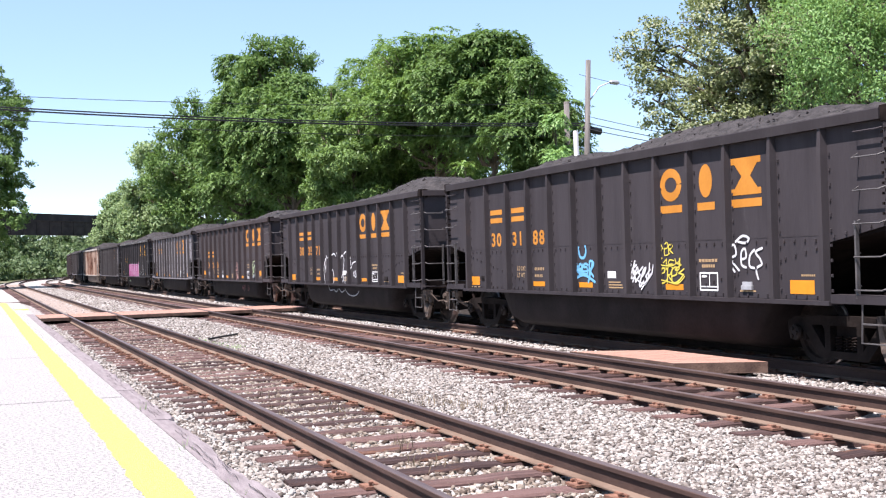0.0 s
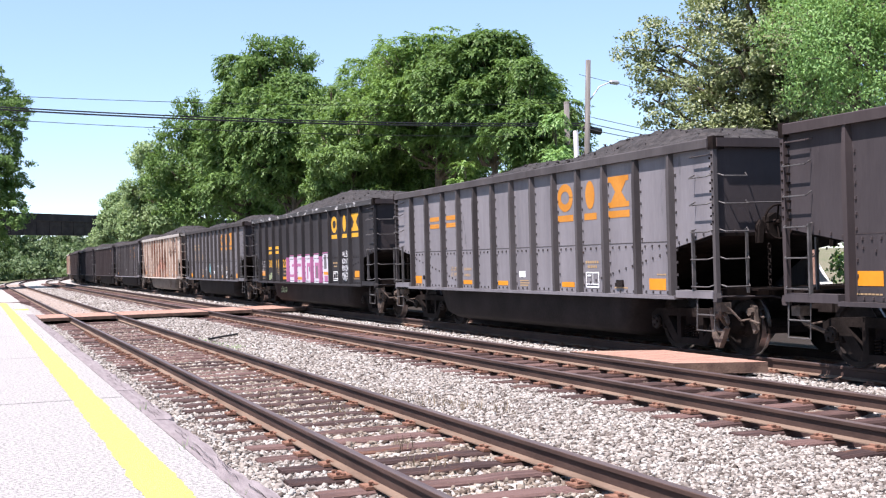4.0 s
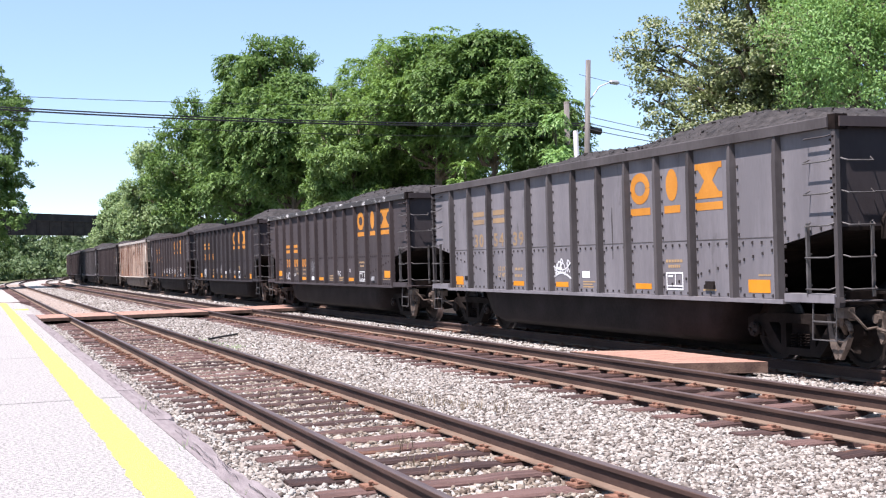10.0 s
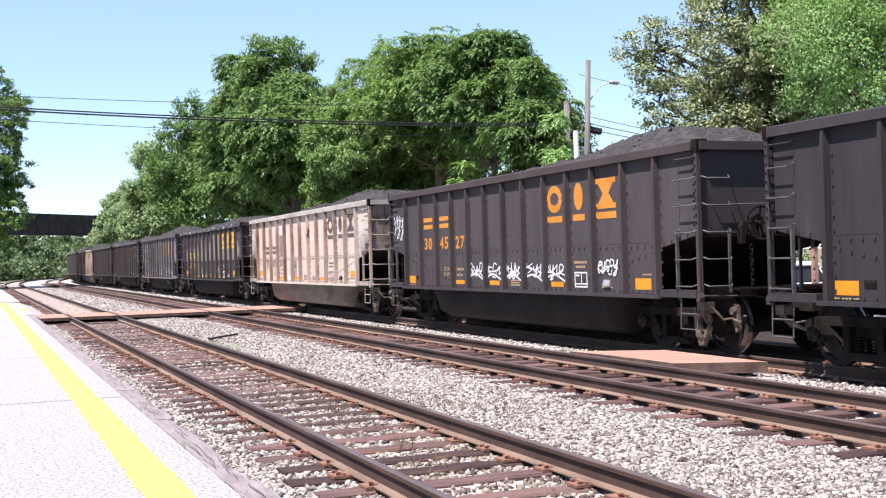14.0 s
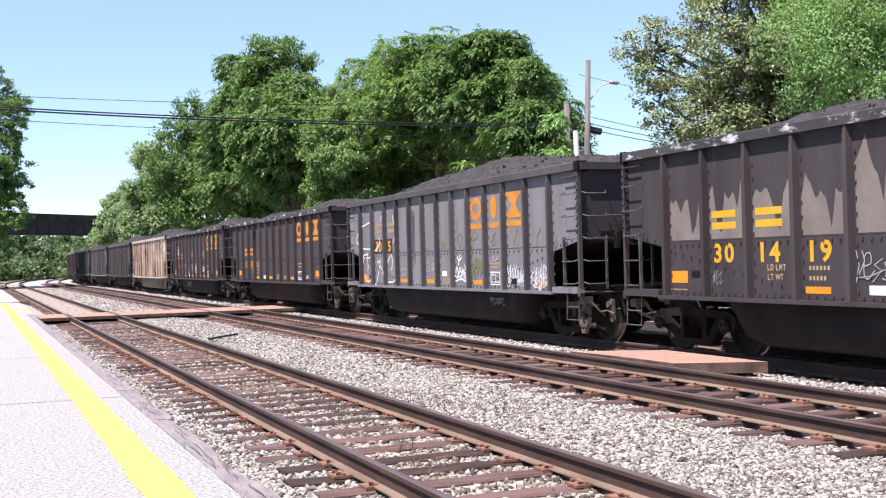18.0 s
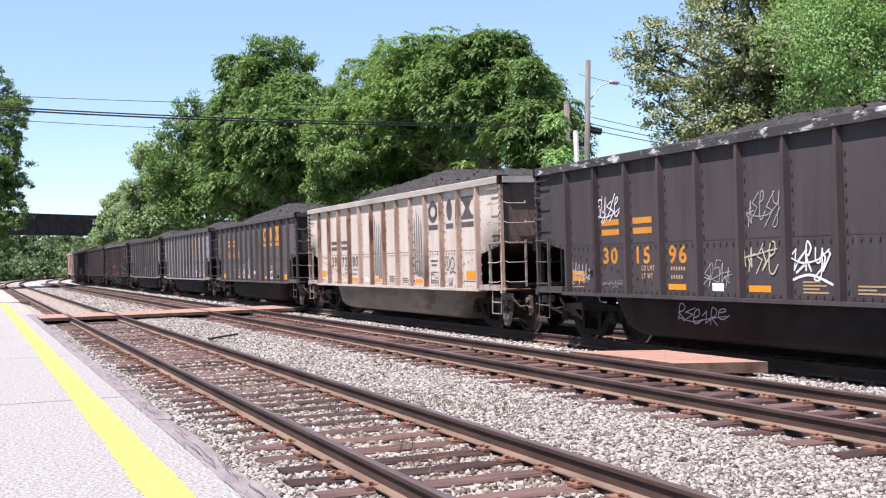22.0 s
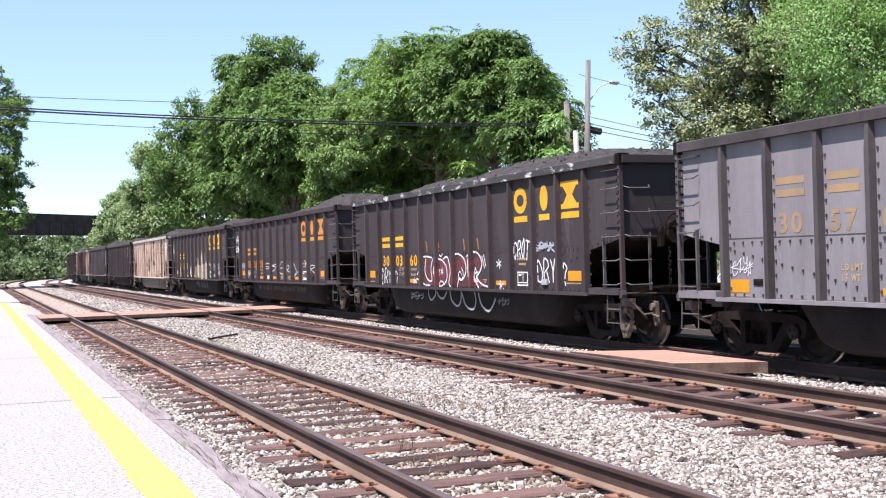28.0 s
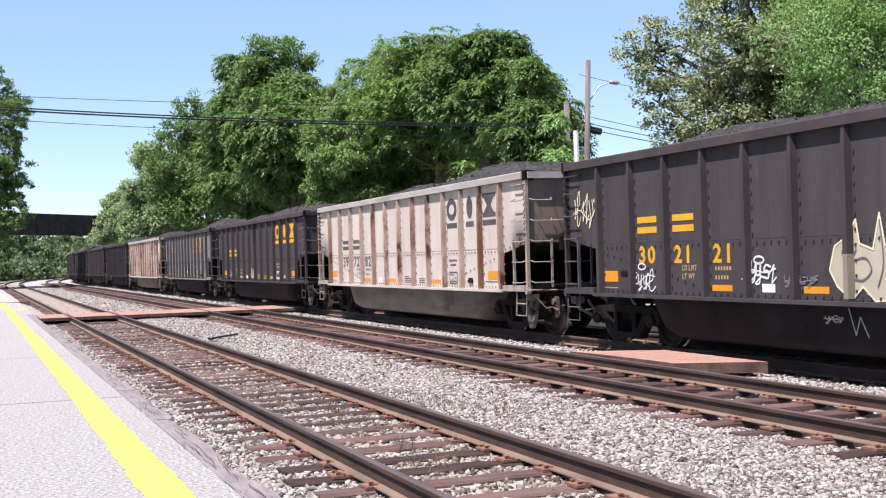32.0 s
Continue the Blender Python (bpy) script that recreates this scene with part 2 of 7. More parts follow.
BARK = material("bark", (0.07, 0.055, 0.04), (0.16, 0.13, 0.1), scale=3, fine=18, stretch=(3, 3, 0.6), rough=0.95, bump=0.8)
POLE = material("grey_pole_wood", (0.1, 0.09, 0.085), (0.19, 0.175, 0.165), scale=3, fine=30, stretch=(5, 5, 0.4), rough=0.9, bump=0.4)
# Grime, with the shade under the cars put into the near-black colour.
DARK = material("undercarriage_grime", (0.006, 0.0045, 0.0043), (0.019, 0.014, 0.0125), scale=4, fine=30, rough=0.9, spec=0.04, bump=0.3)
GREYSTEEL = material("galvanised_steel", (0.3, 0.3, 0.31), (0.45, 0.45, 0.46), scale=5, fine=40, rough=0.5, metal=0.4)
WIRE = material("black_cable", (0.012, 0.012, 0.014), (0.03, 0.03, 0.032), rough=0.6)
GIRDER = material("bridge_girder_paint", (0.018, 0.014, 0.014), (0.045, 0.036, 0.034), scale=0.8, fine=8, rough=0.7, spot=(0.09, 0.05, 0.04), spot_scale=0.5, spot_at=0.66)
BACKING = material("wooded_bank", (0.02, 0.035, 0.01), (0.06, 0.085, 0.03), scale=0.5, fine=4, rough=0.95, bump=0.6)
LEAF_WALNUT = leaf_material("walnut_leaves", (0.034, 0.082, 0.02), (0.225, 0.355, 0.1), (0.25, 0.4, 0.075))
LEAF_DARK = leaf_material("dark_leaves", (0.03, 0.067, 0.02), (0.18, 0.29, 0.088), (0.175, 0.295, 0.062), gloss=0.18)
LEAF_VINE = leaf_material("vine_leaves", (0.032, 0.074, 0.022), (0.23, 0.345, 0.11), (0.2, 0.33, 0.06))
LEAF_SYCAMORE = leaf_material("sycamore_leaves", (0.026, 0.043, 0.02), (0.37, 0.42, 0.2), (0.23, 0.29, 0.085), gloss=0.6)
LEAF_BRIGHT = leaf_material("bright_leaves", (0.06, 0.14, 0.044), (0.275, 0.445, 0.155), (0.32, 0.51, 0.125))
# Distance haze is put into these two paler leaf colours.
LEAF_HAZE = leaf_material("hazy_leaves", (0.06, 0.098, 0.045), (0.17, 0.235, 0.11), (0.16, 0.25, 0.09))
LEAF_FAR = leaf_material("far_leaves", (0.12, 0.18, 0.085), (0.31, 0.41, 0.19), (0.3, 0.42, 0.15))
DRY = material("dry_grass", (0.09, 0.07, 0.05), (0.24, 0.19, 0.13), rough=0.9, island=0.6)


# ---- ground, platform, tracks ----
def ribbon(name, prof, mat, s0, s1, kind="structure", label="", category="", closed=False, step=6.0):
    """A band with the cross profile (offset, height) that follows the tracks from s0 to s1."""
    ss = [s0] + [s for s in np.arange(s0 + step, s1, step)] + [s1]
    vs, fs, n = [], [], len(prof)
    for s in ss:
        for x, z in prof:
            p, _ = along(x, s)
            vs.append((p.x, p.y, z))
    m = n if closed else n - 1
    for i in range(len(ss) - 1):
        fs += [(i * n + q, i * n + (q + 1) % n, (i + 1) * n + (q + 1) % n, (i + 1) * n + q) for q in range(m)]
    if closed:
        fs += [tuple(range(n - 1, -1, -1)), tuple(range((len(ss) - 1) * n, len(ss) * n))]
    g = Geo().add(vs, fs)
    return g


ground = thing("ground", "bare brown earth with patches of grass beside the tracks", "ground", kind="structure",
               me=Geo().add([(-3000, -3000, -0.6), (3000, -3000, -0.6), (3000, 3000, -0.6), (-3000, 3000, -0.6)], [(0, 1, 2, 3)]).mesh("ground", EARTH))

RAIL_TOP, TIE_TOP = 0.0, -0.185
BED = [(1.5, -0.34), (2.0, -0.215), (TRACK_N - 1.0, -0.23), (TRACK_N - 0.6, -0.222), (TRACK_N + 0.6, -0.222), (TRACK_N + 1.0, -0.225), (TRACK_N + 1.5, -0.17), (TRACK_M - 2.0, -0.165), (TRACK_M - 1.45, -0.215),
       (TRACK_M - 0.9, -0.24), (TRACK_M - 0.62, -0.27), (TRACK_M + 0.62, -0.27), (TRACK_M + 0.9, -0.225), (TRACK_M + 1.3, -0.15), (TRACK_T - 1.2, -0.17), (TRACK_T - 0.9, -0.225), (TRACK_T + 0.9, -0.225), (TRACK_T + 1.4, -0.2),
       (TRACK_T + 2.2, -0.25), (TRACK_T + 3.2, -0.56)]
ballast = thing("ballast_bed", "pale grey crushed-stone ballast under three tracks", "ballast", kind="structure",
                me=ribbon("ballast_bed", BED, GRAVEL, -40, 330).mesh("ballast_bed", GRAVEL))

# Dark strip painted in for the train's shade, out to the lot.
train_shade = thing("cinder_strip", "near-black strip of ground standing in for shade under the train", "ground", kind="structure",
                me=ribbon("cinder_strip", [(TRACK_T - 0.72, -0.215), (TRACK_T + 0.9, -0.215), (TRACK_T + 1.45, -0.19), (TRACK_T + 2.0, -0.24), (TRACK_T + 5.6, -0.3)], SHADE_SPLIT, -40, 330).mesh("cinder_strip", SHADE_SPLIT))

lot = thing("parking_lot", "pale worn asphalt lot behind the far track", "parking lot", kind="structure",
            me=ribbon("parking_lot", [(TRACK_T + 5.5, -0.5), (TRACK_T + 5.5, -0.29), (TRACK_T + 11.0, -0.27), (TRACK_T + 11.05, -0.58)], LOT, -20, 110).mesh("parking_lot", LOT))

# platform of rough concrete with a painted line and a timber edge
platform = thing("platform", "pale rough concrete station platform with a yellow line", "platform", kind="structure")
JOINTS = [-31.0, -23.4, -15.8, -8.2, -0.5, 7.2, 14.9, 22.5, 30.0, 37.5, 45.0, 53.0, 61.0]
for a, b in zip(JOINTS[:-1], JOINTS[1:]):
    g = Geo().box(-7.0, 1.655, a + 0.026, b - 0.026, -0.4, 0.0)
    part("slab", g, CONCRETE, platform)
part("joint_filler", Geo().box(-7.0, 1.64, -31, 61, -0.4, -0.06), JOINT, platform)
rnd = random.Random(4)
g = Geo()
ys = np.concatenate([np.arange(-20, 2, 0.4), np.arange(2, 40, 0.035), np.arange(40, 60.6, 0.3)])
w0 = w1 = 0.0
for i in range(len(ys) - 1):
    n0, n1 = w0 * 0.75 + rnd.uniform(-0.009, 0.009), w1 * 0.75 + rnd.uniform(-0.009, 0.009)
    g.add([(1.05 + w0, ys[i], 0.004), (1.37 + w1, ys[i], 0.004), (1.37 + n1, ys[i + 1], 0.004), (1.05 + n0, ys[i + 1], 0.004)], [(0, 1, 2, 3)])
    w0, w1 = n0, n1
part("yellow_line", g, YELLOW, platform, "thick yellow painted safety line")
y = -12.0
while y < 43:
    ln = rnd.uniform(2.2, 3.2)
    e = 12.53 if y < 12.53 < y + ln + 1.2 else y + ln
    n = 16
    vs, fs, wob, inner = [], [], 0.0, 0.0
    for i in range(n + 1):
        yy = y + 0.01 + (e - y - 0.02) * i / n + (rnd.uniform(-0.03, 0.03) if 0 < i < n else 0)
        wob = wob * 0.75 + rnd.uniform(-0.024, 0.024)
        inner = inner * 0.6 + rnd.uniform(-0.018, 0.018)
        bite = 0.03 if i in (0, n) else 0.0
        x0, x1, dz = 1.66 + min(abs(inner), 0.012), 1.9 + wob - bite, rnd.uniform(-0.01, 0.003)
        vs += [(x0, yy, -0.36), (x0, yy, dz), (x1 - 0.02, yy, dz - 0.006), (x1, yy, dz - 0.04), (x1, yy, -0.36)]
    for i in range(n):
        fs += [(i * 5 + q, (i + 1) * 5 + q, (i + 1) * 5 + q + 1, i * 5 + q + 1) for q in range(4)]
    fs += [(0, 1, 2, 3, 4), tuple(n * 5 + q for q in (4, 3, 2, 1, 0))]
    part("edge_timber", Geo().add(vs, fs), EDGE, platform, "cracked grey weathered timber")
    y = e


part("yellow_stripe", Geo().box(1.42, 1.95, 49.2, 50.4, -0.02, 0.004), YELLOW, platform, "short yellow stripe across the platform's edge")
part("end_timber", Geo().box(-7.0, 2.5, 61.0, 61.35, -0.4, 0.01), TIE, platform, "dark timber across the platform's end")
thing("gravel_shoulder", "pale gravel banked against the platform's far edge", "gravel", kind="structure",
      me=ribbon("gravel_shoulder", [(1.657, -0.012), (1.95, -0.022), (2.45, -0.19), (2.85, -0.24)], GRAVEL, 43.2, 60.98).mesh("gravel_shoulder", GRAVEL))
thing("gravel_pad", "pale gravel ground beyond the platform's end", "gravel", kind="structure",
      me=ribbon("gravel_pad", [(-12, -0.59), (-8, -0.32), (1.6, -0.3), (1.9, -0.24)], GRAVEL, 61.36, 150).mesh("gravel_pad", GRAVEL))
thing("dust_fill", "tan dust and fine stone between far siding rails", "gravel", kind="structure",
      me=ribbon("dust_fill", [(TRACK_N - 0.68, -0.176), (TRACK_N + 0.68, -0.176)], DUST, 43.3, 150).mesh("dust_fill", DUST))

# splits along the grain of the timbers, and pebbles that came loose beside them
g = Geo()
for _ in range(60):
    x, y = rnd.uniform(1.7, 1.86), rnd.uniform(5.5, 34)
    ln = rnd.uniform(0.15, 0.7)
    pts = [(x + rnd.uniform(-0.012, 0.012), y + ln * q / 4) for q in range(5)]
    for (xa, ya), (xb, yb) in zip(pts[:-1], pts[1:]):
        g.add([(xa - 0.0025, ya, 0.0048), (xa + 0.0025, ya, 0.0048), (xb + 0.0025, yb, 0.0048), (xb - 0.0025, yb, 0.0048)], [(0, 1, 2, 3)])
tagged(part("split", g, SHADE_SPLIT, platform, "dark splits in the edge timbers"), kind="stuff")


def rail_profile(x):
    h = [(-0.02, -0.15), (0.02, -0.15), (0.012, -0.14), (0.009, -0.045), (0.034, -0.036), (0.034, -0.006), (0.024, 0.0), (-0.024, 0.0),
         (-0.034, -0.006), (-0.034, -0.036), (-0.009, -0.045), (-0.012, -0.14)]
    return [(x + a, b) for a, b in h]


TIE_MESH, PLATE_MESH = [], []
for i in range(5):
    r = random.Random(i)
    n, vs, fs = 8, [], []
    for q in range(n + 1):
        xx = -1.3 + 2.6 * q / n
        a, b = 0.112 + r.uniform(-0.008, 0.006), 0.112 + r.uniform(-0.008, 0.006)
        zt = TIE_TOP + r.uniform(-0.012, 0.004)
        vs += [(xx, -a, -0.36), (xx, -a, zt - 0.02), (xx, -a + 0.02, zt), (xx, b - 0.02, zt), (xx, b, zt - 0.02), (xx, b, -0.36)]
    for q in range(n):
        fs += [(q * 6 + k, q * 6 + k + 1, (q + 1) * 6 + k + 1, (q + 1) * 6 + k) for k in range(5)]
    fs += [(5, 4, 3, 2, 1, 0), tuple(n * 6 + k for k in range(6))]
    TIE_MESH.append(Geo().add(vs, fs).mesh("tie", TIE))
    g = Geo().box(-0.18, 0.17, -0.095, 0.095, TIE_TOP - 0.002, -0.165)
    g.box(-0.1, -0.072, -0.09, 0.09, -0.17, -0.148).box(0.072, 0.1, -0.09, 0.09, -0.17, -0.148)
    for sx, sy in ((-0.13, -0.05), (-0.135, 0.06), (0.13, 0.055), (0.125, -0.06)):
        if r.random() < 0.85:
            h = r.uniform(0.008, 0.025)
            g.box(sx - 0.012, sx + 0.012, sy - 0.012, sy + 0.012, -0.17, -0.165 + h)
            g.box(sx - 0.016, sx + 0.02, sy - 0.014, sy + 0.014, -0.165 + h, -0.155 + h)
    PLATE_MESH.append(g.mesh("tie_plate", PLATE))


def track(name, x, gap, s0, s_plates, s1, label, seed):
    """Two rails on ties; ties near the platform carry plates and spikes."""
    tr = thing(name, label, "railway track", kind="structure")
    for side in (-0.753, 0.753):
        rail = part("rail", ribbon("rail", rail_profile(x + side), RAIL, -40, 330, closed=True, step=5), RAIL, tr)
        part("rail_foot", ribbon("rail_foot", [(x + side + a, z) for a, z in ((-0.07, -0.168), (0.07, -0.168), (0.07, -0.157), (0.018, -0.139), (-0.018, -0.139), (-0.07, -0.157))], RAILFOOT, -40, 330, closed=True, step=5),
             RAILFOOT, rail, "lighter rust-brown rail foot")
        part("railhead", ribbon("railhead", [(x + side - 0.033, -0.008), (x + side - 0.024, 0.003), (x + side + 0.024, 0.003), (x + side + 0.033, -0.008)],
                                RAILHEAD, -40, 330, step=5), RAILHEAD, rail, "worn bare running surface")
    r, s, k = random.Random(seed), s0, 0
    while s < s1:
        p, a = along(x, s)
        q = r.randrange(5)
        m = Matrix.Translation((p.x + r.uniform(-0.05, 0.05), p.y, r.uniform(-0.008, 0.008))) @ pose(0, 0, 0, 0, 0, math.degrees(a) + r.uniform(-1.6, 1.6))
        tie = put("tie", TIE_MESH[q], tr, at=m)
        if s < s_plates:
            for side in (-0.753, 0.753):
                put("tie_plate", PLATE_MESH[r.randrange(5)], tie, at=pose(side, 0, 0))
        s += gap * r.uniform(0.9, 1.1)
        k += 1
    return tr


track("siding_track", TRACK_N, 0.63, -6, 34, 150, "rust-brown rails on old creosoted ties in thin ballast", 1)
track("middle_track", TRACK_M, 0.68, 4, 42, 150, "rusty rails on creosoted ties in clean ballast", 2)
track("far_track", TRACK_T, 0.68, 4, 30, 140, "rails under the moving coal train in deep shade", 3)


def crossing(x0, x1, y0, y1, z, label, skew=0.0, thick=0.16, fan=0.0):
    ob = thing("crossing_panel", label, "crossing panel", group="foot crossing over the tracks")
    n = max(2, round((y1 - y0) / 0.3))
    for i in range(n):
        a, b = y0 + (y1 - y0) * i / n, y0 + (y1 - y0) * (i + 1) / n - 0.008
        sa, sb, za, zb = skew + fan * i / n, skew + fan * (i + 1) / n, z - 0.03 * (i / n) ** 2 * bool(fan), z - 0.03 * ((i + 1) / n) ** 2 * bool(fan)
        g = Geo().add([(x0, a + sa, z - thick), (x1, a, z - thick), (x1, b, z - thick), (x0, b + sb, z - thick),
                       (x0, a + sa, za), (x1, a, z), (x1, b, z), (x0, b + sb, zb)],
                      [(3, 2, 1, 0), (4, 5, 6, 7), (0, 1, 5, 4), (1, 2, 6, 5), (2, 3, 7, 6), (3, 0, 4, 7)])
        pl = part("plank", g, PLANK, ob)
        pl.data.materials.append(PLANKSIDE)
        for p in pl.data.polygons:
            p.material_index = 0 if p.normal.z > 0.5 else 1
    return ob


LB = "weathered pinkish-brown wooden planks laid level with the rails"
for a, b in ((1.92, TRACK_N - 0.82), (TRACK_N - 0.67, TRACK_N + 0.67), (TRACK_N + 0.82, TRACK_M - 0.82), (TRACK_M - 0.67, TRACK_M + 0.67), (TRACK_M + 0.82, TRACK_T - 0.82)):
    crossing(a, b, 40.0, 43.2, 0.0, LB, thick=0.1)
crossing(TRACK_M + 0.83, 10.06, 13.45, 16.05, 0.045, "pale wooden crossing panel between rails, thick near edge", skew=0.6, thick=0.15, fan=0.5)


# loose stones where the platform looks down on the ballast
def stones(name, count, xs, ys, size, seed, label, mat=None):
    r = np.random.RandomState(seed)
    base = np.array([(x, y, z) for x in (-1, 1) for y in (-1, 1) for z in (-1, 1)]) * 0.62
    tri = np.array([(0, 1, 3), (0, 3, 2), (4, 6, 7), (4, 7, 5), (0, 4, 5), (0, 5, 1), (2, 3, 7), (2, 7, 6), (0, 2, 6), (0, 6, 4), (1, 5, 7), (1, 7, 3)])
    m = len(base)
    x = r.uniform(xs[0], xs[1], count)
    u = r.uniform(0, 1, count)
    y = ys[0] * (ys[1] / ys[0]) ** u if ys[0] > 0 else r.uniform(ys[0], ys[1], count)
    px, pz = [p[0] for p in BED], [p[1] for p in BED]
    z = np.interp(x, px, pz) + r.uniform(-0.012, 0.012, count)
    s = size * r.uniform(0.5, 1.35, count)
    v = (base[None] + r.uniform(-0.34, 0.34, (count, m, 3))) * (s[:, None] * r.uniform(0.55, 1.35, (count, 3)))[:, None, :]
    for p, q in ((0, 1), (1, 2), (0, 1)):
        a = r.uniform(0, 2 * np.pi, count)
        c, sn = np.cos(a)[:, None], np.sin(a)[:, None]
        vp, vq = v[..., p] * c - v[..., q] * sn, v[..., p] * sn + v[..., q] * c
        v[..., p], v[..., q] = vp, vq
    v[..., 2] *= 0.7
    v = (v + np.stack([x, y, z], 1)[:, None, :]).reshape(-1, 3)
    f = (tri[None] + m * np.arange(count)[:, None, None]).reshape(-1, 3)
    return thing(name, label, "ballast stones", kind="stuff", me=sheet_mesh(name, v, f, mat or STONE))


stones("ballast_stones", 40000, (TRACK_N + 0.85, TRACK_M - 0.85), (5.6, 16.0), 0.024, 11, "loose pale grey crushed stones between two tracks")
stones("ballast_stones", 32000, (TRACK_N + 0.85, TRACK_M - 0.85), (15.0, 46.0), 0.029, 21, "loose pale grey crushed stones between two tracks")
stones("ballast_stones", 16000, (TRACK_N + 0.85, TRACK_M - 0.85), (44.0, 110.0), 0.05, 16, "loose pale grey crushed stones beyond the foot crossing")
stones("ballast_stones", 6000, (TRACK_M + 0.85, TRACK_T - 0.85), (44.0, 110.0), 0.07, 17, "loose pale grey crushed stones beyond the foot crossing")
stones("ballast_stones", 5000, (TRACK_N - 0.72, TRACK_N + 0.72), (44.0, 110.0), 0.06, 18, "loose crushed stones between far siding rails")
stones("ballast_stones", 6000, (TRACK_N - 0.72, TRACK_N + 0.72), (14.0, 40.0), 0.036, 19, "loose dusty crushed stones between the siding ties", DIRTSTONE)
stones("ballast_stones", 9000, (TRACK_N - 0.72, TRACK_N + 0.72), (12.0, 40.0), 0.026, 24, "loose pale crushed stones between the siding ties")
stones("ballast_stones", 900, (1.78, 1.96), (6.0, 34.0), 0.018, 20, "small loose stones along the edge timbers")
stones("ballast_stones", 9000, (TRACK_N - 0.72, TRACK_N + 0.72), (6.5, 36.0), 0.03, 12, "loose tan dusty stones between the siding rails", DIRTSTONE)
stones("ballast_stones", 7500, (1.92, TRACK_N - 0.8), (6.5, 36.0), 0.03, 13, "loose crushed stones along the platform edge")
stones("ballast_stones", 9000, (1.9, TRACK_N - 0.8), (6.5, 40.0), 0.023, 23, "small pale crushed stones along the platform edge")
stones("ballast_stones", 6000, (TRACK_M - 0.7, TRACK_M + 0.7), (10.0, 40.0), 0.03, 14, "loose dusty crushed stones between the middle rails", DIRTSTONE)
stones("ballast_stones", 6000, (TRACK_M + 0.85, TRACK_T - 0.8), (10.0, 46.0), 0.032, 15, "loose crushed stones beside the coal train")


# weeds and a length of pipe in the ballast
def tufts(name, places, count, height, spread, mat, seed, label):
    r = np.random.RandomState(seed)
    k = r.randint(0, len(places), count)
    P = np.array(places)[k]
    base = np.stack([P[:, 0] + r.normal(0, spread, count), P[:, 1] + r.normal(0, spread * 2.2, count), np.full(count, -0.2)], 1)
    h = height * r.uniform(0.4, 1.2, count)
    tip = base + np.stack([r.normal(0, 0.3, count) * h, r.normal(0, 0.3, count) * h, h], 1)
    side = np.stack([r.normal(0, 1, count), r.normal(0, 1, count), np.zeros(count)], 1)
    side = side / np.linalg.norm(side, axis=1)[:, None] * 0.005
    mid = (base + tip) / 2 + side * 3
    v = np.stack([base - side, base + side, mid + side, mid - side, tip], 1).reshape(-1, 3)
    f = np.concatenate([np.array([(0, 1, 2, 2), (3, 0, 2, 2), (3, 2, 4, 4)])[:, :3] + 5 * i for i in range(count)])
    return thing(name, label, "weeds", kind="stuff", me=sheet_mesh(name, v, f, mat))


tufts("dry_weeds", [(5.0, 13.6), (5.2, 13.2), (5.3, 12.6), (5.45, 12.2), (5.2, 12.8), (4.9, 14.4)], 120, 0.17, 0.09, DRY, 5, "thin dry grass stalks in the ballast")
tufts("dry_weeds", [(3.6, 15.5), (3.3, 13.9), (3.9, 13.4), (3.75, 10.6), (3.6, 9.6)], 70, 0.14, 0.08, DRY, 6, "thin dry grass stalks between the rails")
tufts("green_weeds", [(4.85, 26.0), (5.0, 24.6), (4.75, 27.4)], 170, 0.1, 0.12, LEAF_BRIGHT, 7, "small green weeds in the ballast")
tufts("green_weeds", [(1.66, 8.3), (1.67, 13.5), (1.66, 10.4)], 60, 0.26, 0.02, LEAF_BRIGHT, 8, "green weeds in the platform joint")
pipe = thing("pipe", "black length of pipe lying in the ballast", "pipe", me=Geo().tube([(4.95, 27.2, -0.12), (5.9, 28.6, -0.12)], 0.024, 8).mesh("pipe", WIRE, True))


# ---- coal gondolas ----
SX = 1.52                       # half width over the side sheets
SILL, CHORD0, CHORD1 = 0.86, 3.08, 3.22


def paint(name, a, b, spot, at=0.62, soot=None, streak=None):
    return material(name, a, b, soot=soot, streak=streak, scale=1.1, fine=14, stretch=(1, 1.6, 0.45), rough=0.75, spec=0.1, bump=0.12, spot=spot, spot_scale=1.7, spot_at=at, objects=0.25)


